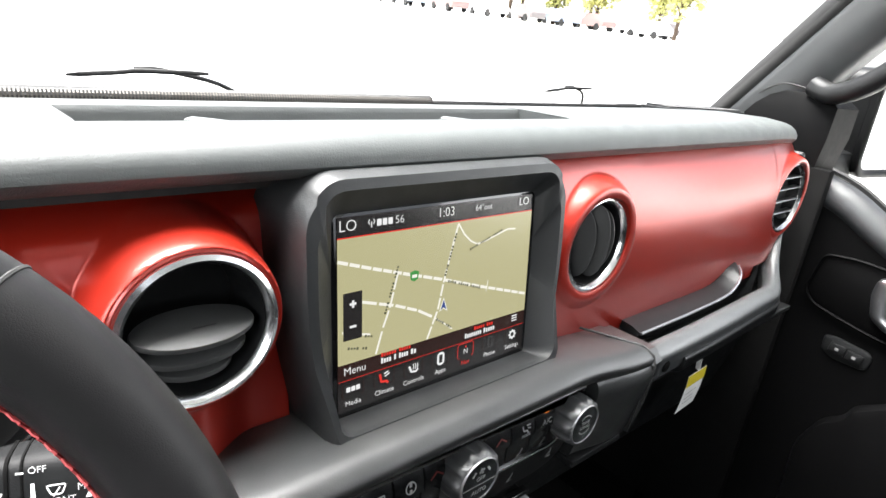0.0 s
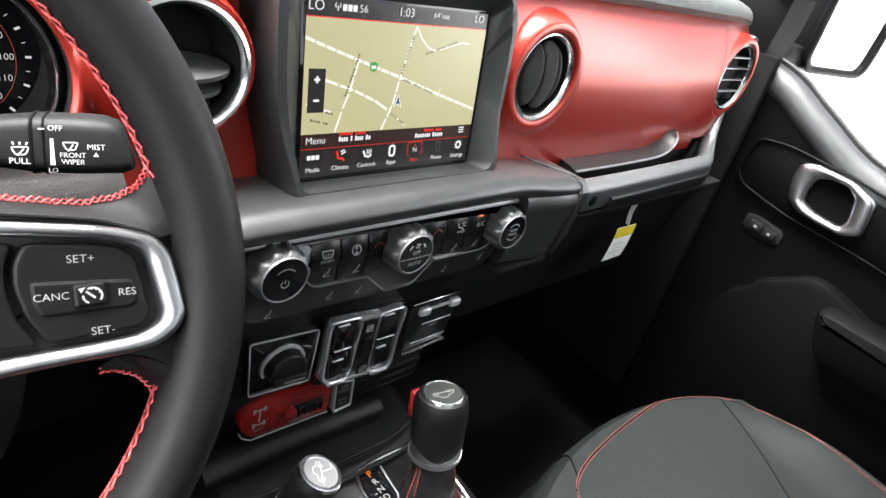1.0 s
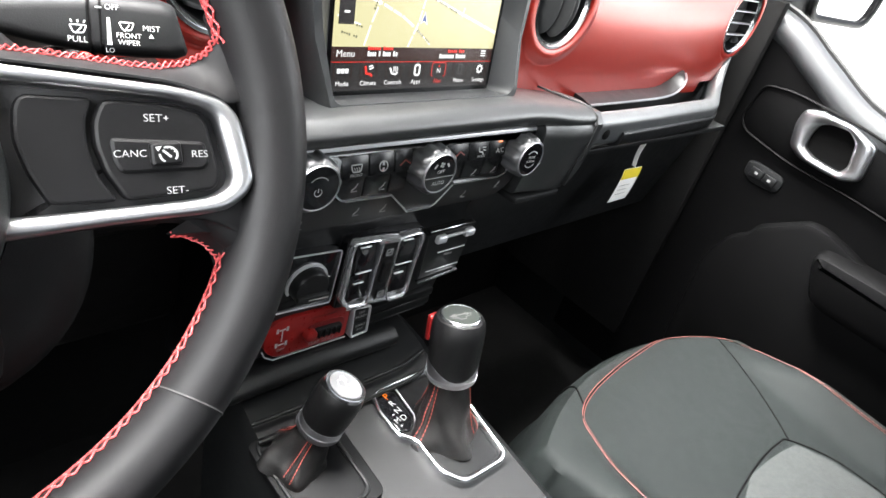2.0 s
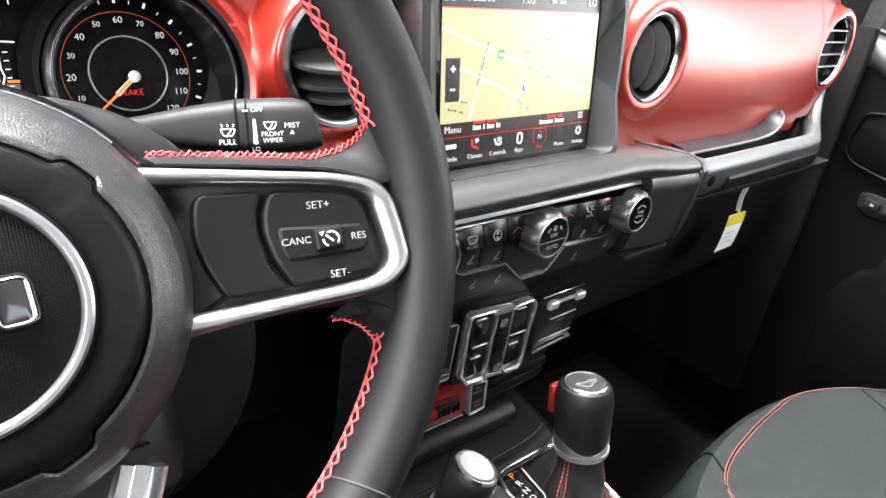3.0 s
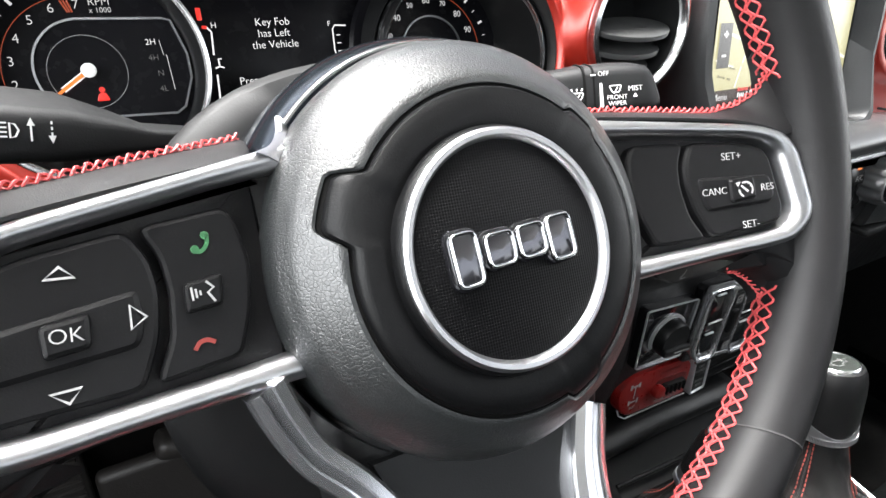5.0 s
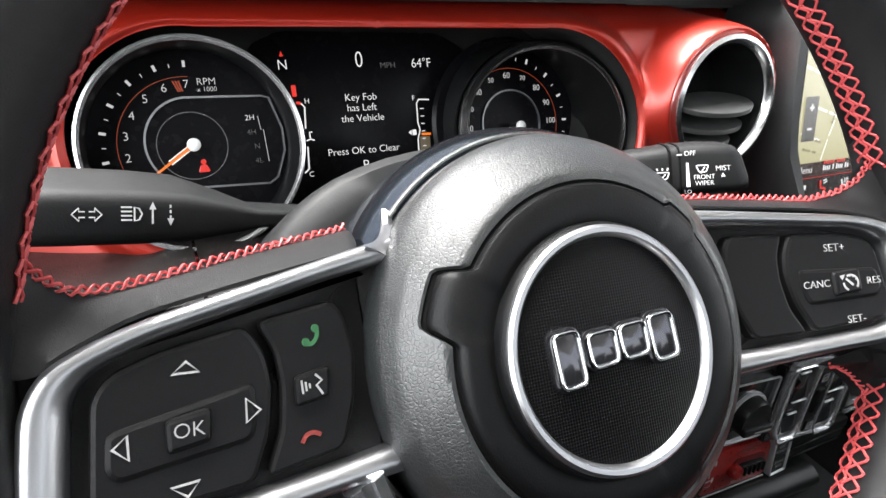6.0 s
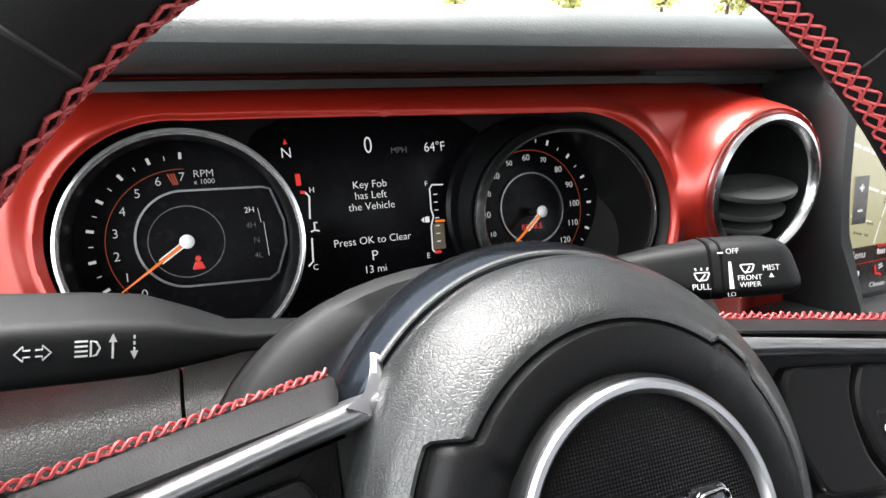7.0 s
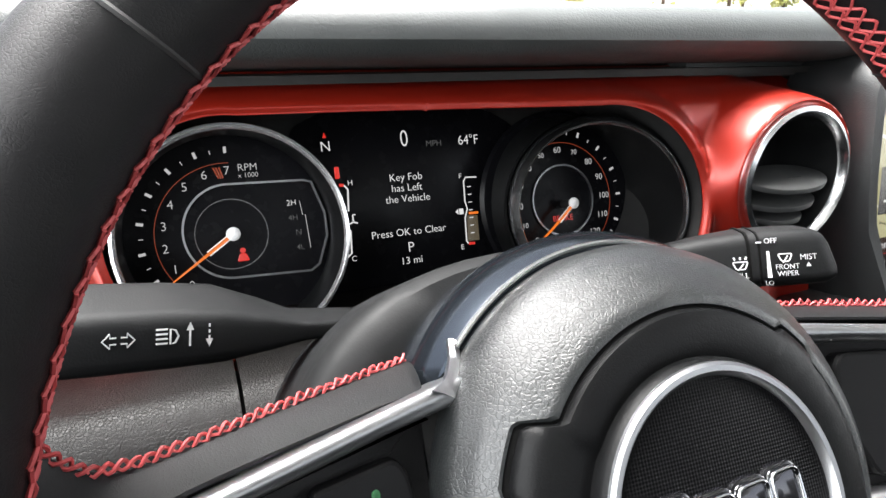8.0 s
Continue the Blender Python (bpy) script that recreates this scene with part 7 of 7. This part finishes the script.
for sx in (1, -1):
    sp = part("spoke", tilted(plate([(sx * x, y) for x, y in rounded([(0.060, -0.0262), (0.100, -0.0262), (0.120, -0.0275), (0.131, -0.0320), (0.1385, -0.0430), (0.151, -0.0430), (0.158, 0.0), (0.156, 0.030), (0.147, 0.029), (0.136, 0.0240), (0.100, 0.0302), (0.060, 0.0370)], [0.004, 0.01, 0.012, 0.010, 0.004, 0.004, 0.02, 0.004, 0.004, 0.012, 0.01, 0.004], 5)], -0.012, 0.0015, 0.006)), LEATHER, wh, "leather covered spoke")
    edge = smooth_path([(sx * x, y, z) for x, y, z in ((0.0641, 0.0457, -0.0300), (0.0800, 0.0432, -0.0250), (0.0970, 0.0404, -0.0200), (0.1150, 0.0370, -0.0140), (0.1245, 0.0354, -0.0110), (0.1338, 0.0352, -0.0070), (0.1396, 0.0388, -0.0025), (0.1430, 0.0455, 0.0008), (0.1425, 0.0520, 0.0024), (0.1402, 0.0580, 0.0038))], 12)
    if sx > 0:
        edge = [p - Vector((0, 0.0026 * smooth01((0.137 - p.x) / 0.02), 0)) for p in edge]
    lower_ = smooth_path([(sx * x, y, z) for x, y, z in ((0.0660, 0.0372, -0.0165), (0.0800, 0.0350, -0.0130), (0.0970, 0.0322, -0.0088), (0.1150, 0.0290, -0.0044), (0.1245, 0.0266, -0.0010), (0.1345, 0.0222, 0.0036), (0.1420, 0.0186, 0.0052), (0.1500, 0.0210, 0.0060), (0.1530, 0.0310, 0.0066), (0.1520, 0.0500, 0.0075))], 12)
    strip_ = []
    for p, q in zip(edge, lower_):
        out_ = Vector((0, 0.5, 0.85)) * (0.05 * (p - q).length * smooth01((0.140 - abs(q.x)) / 0.02))
        strip_.append([q + Vector((0, -0.0004, -0.0008)), q.lerp(p, 0.06) + out_ * 0.45, q.lerp(p, 0.25) + out_ * 0.9, q.lerp(p, 0.5) + out_ * 1.05, q.lerp(p, 0.75) + out_ * 0.8, q.lerp(p, 0.93) + out_ * 0.3, p, p + Vector((0, -0.006, -0.008))])
    cap_ = strip_[0]
    mid_ = sum((Vector(c) for c in cap_), Vector()) / len(cap_)
    strip_.insert(0, [Vector(c).lerp(mid_, 0.25) - Vector((sx * 0.0016, 0, 0)) for c in cap_])
    strip_.insert(0, [Vector(c).lerp(mid_, 0.9) - Vector((sx * 0.0022, 0, 0)) for c in cap_])
    part("leather_strip", loft(strip_), LEATHER, sp, "leather wrapped upper edge of the spoke")
    part("stitching", twisted([p + Vector((0, 0.0006, 0.0006)) for p in edge]), THREAD, sp, "red edge stitching")
    low_edge = smooth_path([(sx * x, y, z) for x, y, z in ((0.1180, -0.0325, -0.0150), (0.1250, -0.0345, -0.0165), (0.1310, -0.0385, -0.0170), (0.1352, -0.0440, -0.0160), (0.1360, -0.0490, -0.0155))], 10)
    if sx > 0:
        part("stitching", twisted(low_edge), THREAD, sp, "red edge stitching")
    web_ = [[p + Vector((0, 0, -0.006)), p, p.lerp(Vector((sx * 0.1500, -0.0330, 0.004)), 0.35) + Vector((0, 0, 0.002)), Vector((sx * (0.122 + 0.024 * k / (len(low_edge) - 1)), -0.0265 - 0.014 * (k / (len(low_edge) - 1)) ** 2, -0.005 + 0.006 * k / (len(low_edge) - 1)))] for k, p in enumerate(low_edge)]
    part("leather_web", loft(web_), LEATHER, sp, "leather web below the spoke")
    lift = 0.0 if sx > 0 else 0.03
    bo = [(sx * x, y + lift * (0.150 - x) * smooth01((y + 0.01) / 0.03)) for x, y in rounded(bezel_out, radii, 4)]
    bi = [(sx * x, y + lift * (0.150 - x) * smooth01((y + 0.01) / 0.03)) for x, y in rounded(bezel_in, radii, 4)]
    part("spoke_bezel", tilted(frame_plate(bo, bi, -0.002, 0.0097, 0.0020)), SILVER, sp, "satin silver spoke bezel")
    part("button_well", tilted(plate(bi, -0.006, 0.0012, 0.0004)), DARK, sp)
    ctr = [(0.0750, 0.0246), (0.0965, 0.0222), (0.0928, 0.0142), (0.0922, 0.0050), (0.0938, -0.0060), (0.0990, -0.0162), (0.0775, -0.0150), (0.0728, -0.0030), (0.0706, 0.0090), (0.0722, 0.0205)]
    part("inner_pad", tilted(plate([(sx * x, y) for x, y in rounded(ctr, 0.003, 3)], 0.0, 0.0062, 0.0013)), BUTTON, sp, "plain inner button", smooth=False)
    outer_btn = [(0.0990, 0.0218), (0.1190, 0.0190), (0.1290, 0.0160), (0.1328, 0.0115), (0.1352, -0.0105), (0.1325, -0.0155), (0.1015, -0.0164), (0.0962, -0.0050), (0.0942, 0.0060), (0.0950, 0.0141)]
    part("button_pad", tilted(plate([(sx * x, y) for x, y in rounded(outer_btn, 0.003, 3)], 0.0, 0.0066, 0.0014)), BUTTON, sp, "large shaped button", smooth=False)
    mid = [(0.0985, 0.0080), (0.1310, 0.0040), (0.1320, -0.0045), (0.1295, -0.0075), (0.1005, -0.0063), (0.0985, -0.0009)]
    part("button_bar", tilted(plate([(sx * x, y) for x, y in rounded(mid, 0.0025, 4)], 0.005, 0.0074, 0.0016)), BUTTON, sp, "raised button bar", smooth=False)
    centre = [(0.1110, 0.0047), (0.1219, 0.0046), (0.1217, -0.0042), (0.1107, -0.0044)] if sx > 0 else [(0.1192, 0.0036), (0.1091, 0.0044), (0.1100, -0.0034), (0.1194, -0.0040)]
    part("centre_button", tilted(plate([(sx * x, y) for x, y in rounded(centre, 0.0015, 3)], 0.006, 0.0090, 0.0012)), BUTTON, sp, "small square button", smooth=False)
    ZP, ZB, ZC = 0.0067, 0.0075, 0.0091

    def mark(name, bm, mat, label=""):
        part(name, tilted(bm), mat, sp, label, smooth=False)

    if sx > 0:
        text("SET+", sp, 0.1154, 0.0136, ZP, 0.0042, WHITEPRINT, -5, warp=tilt)
        text("SET-", sp, 0.1188, -0.0142, ZP, 0.0042, WHITEPRINT, -3, warp=tilt)
        text("CANC", sp, 0.1046, 0.0011, ZB, 0.0039, WHITEPRINT, -4, warp=tilt)
        text("RES", sp, 0.1282, -0.0010, ZB, 0.0039, WHITEPRINT, -4, warp=tilt)
        mark("cruise_mark", stroke([(0.1168 + 0.0030 * math.cos(t), -0.0002 + 0.0029 * math.sin(t)) for t in np.linspace(-0.75, 2.0, 12)], 0.0007, ZC, 0.0001), WHITEPRINT)
        mark("cruise_mark", stroke([(0.1168 + 0.0030 * math.cos(t), -0.0002 + 0.0029 * math.sin(t)) for t in np.linspace(3.0, 4.2, 8)], 0.0007, ZC, 0.0001), WHITEPRINT)
        mark("cruise_mark", stroke([(0.1176, -0.0012), (0.1150, 0.0016)], 0.0008, ZC, 0.0001), WHITEPRINT)
        mark("cruise_mark", flat([(0.1126, 0.0030), (0.1150, 0.0032), (0.1134, 0.0012)], ZC + 0.0001), WHITEPRINT)
        for t in (0.4, 1.0, 1.6):
            mark("cruise_mark", stroke([(0.1168 + 0.0022 * math.cos(t), -0.0002 + 0.0022 * math.sin(t)), (0.1168 + 0.0030 * math.cos(t), -0.0002 + 0.0030 * math.sin(t))], 0.0004, ZC, 0.0001), WHITEPRINT)
    else:
        text("OK", sp, -0.1143, 0.0004, ZC, 0.0047, WHITEPRINT, -5, warp=tilt)
        for pts, zz in (([(-0.1165, 0.0133), (-0.1106, 0.0128), (-0.1132, 0.0156)], ZP), ([(-0.1012, 0.0042), (-0.0981, 0.0008), (-0.1017, -0.0014)], ZB), ([(-0.1296, 0.0002), (-0.1266, 0.0024), (-0.1268, -0.0028)], ZB), ([(-0.1196, -0.0113), (-0.1136, -0.0114), (-0.1164, -0.0142)], ZP)):
            mark("arrow_mark", stroke(pts, 0.0007, zz, 0.0002, True), WHITEPRINT)
        mark("call_button", stroke([(p.x, p.y) for p in smooth_path([(-0.0848, 0.0142, 0), (-0.0826, 0.0140, 0), (-0.0810, 0.0158, 0), (-0.0808, 0.0180, 0)], 4)], 0.0011, 0.0064, 0.0002), GREENPRINT, "green handset mark")
        for x, y in ((-0.0842, 0.0146), (-0.0812, 0.0178)):
            mark("call_button", plate(circle(0.0011, 12, x, y), 0.0062, 0.0066, 0.0001), GREENPRINT, "green handset mark")
        part("voice_button", tilted(plate([(x, y) for x, y in rounded([(-0.0894, -0.0010), (-0.0800, -0.0004), (-0.0790, 0.0076), (-0.0888, 0.0066)], 0.0014, 3)], 0.005, 0.0082, 0.0010)), BUTTON, sp, "small square button", smooth=False)
        mark("voice_mark", stroke([(-0.0834, 0.0062), (-0.0818, 0.0044), (-0.0834, 0.0034), (-0.0820, 0.0008)], 0.0006, 0.0083, 0.0002), WHITEPRINT)
        for q in range(3):
            mark("voice_mark", stroke([(-0.0852 - q * 0.0010, 0.0030 - q * 0.0005), (-0.0852 - q * 0.0010, 0.0042 + q * 0.0006)], 0.0005, 0.0083, 0.0002), WHITEPRINT)
        mark("end_call_button", stroke([(p.x, p.y) for p in smooth_path([(-0.0890, -0.0102, 0), (-0.0876, -0.0086, 0), (-0.0856, -0.0084, 0), (-0.0838, -0.0094, 0)], 4)], 0.0011, 0.0064, 0.0002), REDPRINT, "red handset mark")
        knee = [((0.0540, 0.0494, -0.0212), (0.0514, 0.0482, -0.0218)), ((0.0556, 0.0446, -0.0182), (0.0516, 0.0438, -0.0200)), ((0.0590, 0.0400, -0.0142), (0.0520, 0.0382, -0.0176)), ((0.0640, 0.0378, -0.0108), (0.0575, 0.0345, -0.0132))]
        kp_ = [[Vector((sx * p[0], p[1], p[2])) for p in row] for row in knee]
        ko = smooth_path([r[0] for r in kp_], 6)
        ki = smooth_path([r[1] for r in kp_], 6)
        part("bezel_knee", loft([[a, a.lerp(b, 0.5) + Vector((-0.0003, 0.0003, 0.0010)), b, b + Vector((0.002, 0, -0.005)), a + Vector((0.001, -0.001, -0.006))] for a, b in zip(ko, ki)]), SILVER, sp, "satin silver spoke bezel")
    prong = smooth_path([(0.041, -0.066, -0.026), (0.031, -0.090, -0.021), (0.025, -0.128, -0.012), (0.025, -0.142, -0.006)] if sx > 0 else [(sx * 0.0740, -0.0250, -0.012), (sx * 0.0700, -0.036, -0.016), (sx * 0.0630, -0.050, -0.020), (sx * 0.0500, -0.066, -0.023), (sx * 0.036, -0.092, -0.021), (sx * 0.030, -0.128, -0.012), (sx * 0.030, -0.142, -0.006)], 6)
    rings = []
    for i, p in enumerate(prong):
        d = (prong[min(i + 1, len(prong) - 1)] - prong[max(i - 1, 0)]).normalized()
        u = d.cross(Vector((0, 0, 1))).normalized()
        w = (0.0085 if sx > 0 else 0.0058)
        rings.append([p + u * (w * a) + Vector((0, 0, h)) for a, h in ((-1.0, -0.006), (-1.0, 0.0012), (-0.82, 0.0030), (-0.30, 0.0040), (-0.20, 0.0022), (0.30, 0.0020), (0.42, 0.0040), (0.86, 0.0030), (1.0, 0.0010), (1.0, -0.006))])
    part("lower_spoke_bar", loft(rings), POLISHED, wh, "bright chrome lower spoke bar")
part("lower_spoke", loft([[(-w, y, z - 0.006), (w, y, z - 0.006), (w, y, z), (-w, y, z)] for w, y, z in ((0.045, -0.060, -0.026), (0.032, -0.095, -0.026), (0.028, -0.142, -0.014))]), PLASTIC, wh)

COVER = [(0.0, 0.0096), (0.035, 0.0088), (0.0450, 0.0070), (0.0520, 0.0042), (0.0573, 0.0006), (0.0621, -0.0036), (0.0662, -0.0095), (0.0684, -0.0160), (0.0698, -0.0212), (0.0700, -0.0280), (0.0680, -0.042)]
part("hub_bezel", loft([[(q * math.cos(t), q * math.sin(t), h) for q, h in ((0.0660, -0.054), (0.0762, -0.050), (0.0770, -0.040), (0.0766, -0.0350), (0.0752, -0.0300), (0.0728, -0.0255), (0.0706, -0.0222), (0.0680, -0.0224))] for t in np.linspace(radians(22), radians(152), 64)]), material("dark_chrome", (0.055, 0.065, 0.080), 0.14, metal=0.9), wh, "dark glossy hub bezel")
part("hub_edge", tube([(0.0701 * math.cos(t), 0.0701 * math.sin(t), -0.0215) for t in np.linspace(radians(42), radians(138), 48)], 0.0009, 8), CHROME, wh, "bright edge of the hub bezel")
def pad_z(x, y):
    return float(np.interp(math.hypot(x, y), [p[0] for p in COVER], [p[1] for p in COVER]))


loop = []
for i in range(240):
    a = 1.5 * i
    tab = sum(h * smooth01(2.2 * (1 - abs((a - c + 180) % 360 - 180) / w)) for c, w, h in ((157, 13, 0.0078), (44, 9, 0.0030), (293, 10, 0.0035)))
    r = 0.0500 + tab
    loop.append((r * math.cos(radians(a)), r * math.sin(radians(a)) - 0.002))
skin = []
for k in range(22):
    ring = []
    for i, (x, y) in enumerate(loop):
        a = radians(1.5 * i)
        fx, fy = COVER[-1][0] * math.cos(a), COVER[-1][0] * math.sin(a)
        if k < 20:
            f = (k / 19.0) ** 0.9
            ex, ey = COVER[9][0] * math.cos(a), COVER[9][0] * math.sin(a)
            px, py = x + (ex - x) * f, y + (ey - y) * f
            ring.append((px, py, pad_z(px, py) - 0.0008 * (1 - smooth01(f * 18))))
        else:
            ring.append((COVER[9][0] * math.cos(a), COVER[9][0] * math.sin(a), -0.0280) if k == 20 else (fx, fy, -0.042))
    skin.append(ring)
skin.insert(0, [(x * 0.995, (y + 0.002) * 0.995 - 0.002, pad_z(x, y) - 0.0040) for x, y in loop])
part("airbag_cover", loft(skin, caps=False), PAD, wh, "grained black airbag cover")


def inner_loop(f, dz):
    """The groove's line drawn in towards the badge ring."""
    k = smooth01((1.02 - f) / 0.26)
    out = []
    for i, (x, y) in enumerate(loop):
        a = radians(1.5 * i)
        px = x * f * (1 - k) + (0.0350 * math.cos(a) - 0.002) * k
        py = ((y + 0.002) * f - 0.002) * (1 - k) + (0.0350 * math.sin(a) - 0.002) * k
        out.append((px, py, pad_z(px, py) + dz))
    return out


CENTRE = material("smooth_cover_centre", (0.0024, 0.0025, 0.0027), 0.42, vary=0.08, vary_scale=40, bump=0.08, bump_scale=900, cells=True, spec=0.14)
part("cover_centre", loft([inner_loop(0.989, -0.0045), inner_loop(0.987, -0.0008), inner_loop(0.978, 0.0002), inner_loop(0.950, 0.0003), inner_loop(0.90, -0.0008), inner_loop(0.84, -0.0022), inner_loop(0.78, -0.0034), inner_loop(0.72, -0.0040)], caps=False), CENTRE, wh, "smooth black centre of the airbag cover")
part("groove_floor", loft([inner_loop(1.012, -0.0016), inner_loop(0.972, -0.0016)], caps=False), GROOVE, wh)
WEAVE = material("fine_woven_disc", (0.0016, 0.0016, 0.0018), 0.45, spec=0.08)
wnode, wlink = WEAVE.node_tree.nodes, WEAVE.node_tree.links
coords = wnode.new("ShaderNodeTexCoord")
axes_ = wnode.new("ShaderNodeSeparateXYZ")
wlink.new(coords.outputs["Object"], axes_.inputs[0])
waves = []
for sgn in ("ADD", "SUBTRACT"):
    both = wnode.new("ShaderNodeMath")
    both.operation = sgn
    wlink.new(axes_.outputs["X"], both.inputs[0])
    wlink.new(axes_.outputs["Y"], both.inputs[1])
    freq = wnode.new("ShaderNodeMath")
    freq.operation = "MULTIPLY"
    freq.inputs[1].default_value = 3600.0
    wlink.new(both.outputs[0], freq.inputs[0])
    sine = wnode.new("ShaderNodeMath")
    sine.operation = "SINE"
    wlink.new(freq.outputs[0], sine.inputs[0])
    waves.append(sine)
prod = wnode.new("ShaderNodeMath")
prod.operation = "MULTIPLY"
wlink.new(waves[0].outputs[0], prod.inputs[0])
wlink.new(waves[1].outputs[0], prod.inputs[1])
wbump = wnode.new("ShaderNodeBump")
wbump.inputs["Strength"].default_value = 0.26
wbump.inputs["Distance"].default_value = 0.0004
wlink.new(prod.outputs[0], wbump.inputs["Height"])
wlink.new(wbump.outputs["Normal"], wnode["Principled BSDF"].inputs["Normal"])
part("badge_disc", moved(lathe([(0.0345, 0.0060), (0.0338, 0.0088), (0.0320, 0.0094), (0.0, 0.0098)], 64), pose(-0.002, -0.002, 0)), WEAVE, wh, "finely woven black disc")
part("badge_ring", moved(lathe([(0.0318, 0.0088), (0.0322, 0.0106), (0.0331, 0.0116), (0.0344, 0.0117), (0.0353, 0.0110), (0.0356, 0.0098)], 96), pose(-0.002, -0.002, 0)), SILVER, wh, "bright silver ring")
part("ring_collar", moved(lathe([(0.0355, 0.0102), (0.0362, 0.0094), (0.0367, 0.0080), (0.0369, 0.0050)], 96), pose(-0.002, -0.002, 0)), CENTRE, wh, "dark collar round the silver ring")
BADGE = material("badge_chrome", (0.62, 0.63, 0.65), 0.10, metal=1.0)
for x, w, h, dy in ((-0.0172, 0.0092, 0.0160, -0.0012), (-0.0058, 0.0104, 0.0104, -0.0002), (0.0052, 0.0104, 0.0104, 0.0004), (0.0158, 0.0098, 0.0140, -0.0004)):
    at_ = pose(x - 0.002, dy - 0.001, 0.0094, 0, 0, 3)
    o = rect(-w / 2, -h / 2, w / 2, h / 2, 0.0030, 5)
    part("badge_backing", moved(plate(shrink(ccw(list(o)), -0.0009), 0.0, 0.0018, 0.0007), at_), GLOSS, wh)
    part("badge_shape", moved(frame_plate(o, shrink(ccw(list(o)), 0.0013), 0.0012, 0.0034, 0.0006), at_), BADGE, wh, "chrome edge of a badge shape")
    part("badge_face", moved(plate(shrink(ccw(list(o)), 0.0010), 0.0012, 0.0026, 0.0004), at_), material("badge_dark_chrome", (0.10, 0.10, 0.11), 0.12, metal=0.9), wh, "plain dark chrome badge shape")

# ---- lettering into meshes ----
bpy.context.view_layer.update()
dg_ = bpy.context.evaluated_depsgraph_get()
for ob, mt, warp in TEXTS:
    me = bpy.data.meshes.new_from_object(ob.evaluated_get(dg_))
    me.materials.clear()
    me.materials.append(mt)
    mesh_ob = new("lettering", me)
    mesh_ob.parent = ob.parent
    if warp:
        me.transform(ob.matrix_basis)
        for v in me.vertices:
            warp(v.co)
    else:
        mesh_ob.matrix_basis = ob.matrix_basis.copy()
for ob, _, _ in TEXTS:
    cu = ob.data
    bpy.data.objects.remove(ob)
    bpy.data.curves.remove(cu)
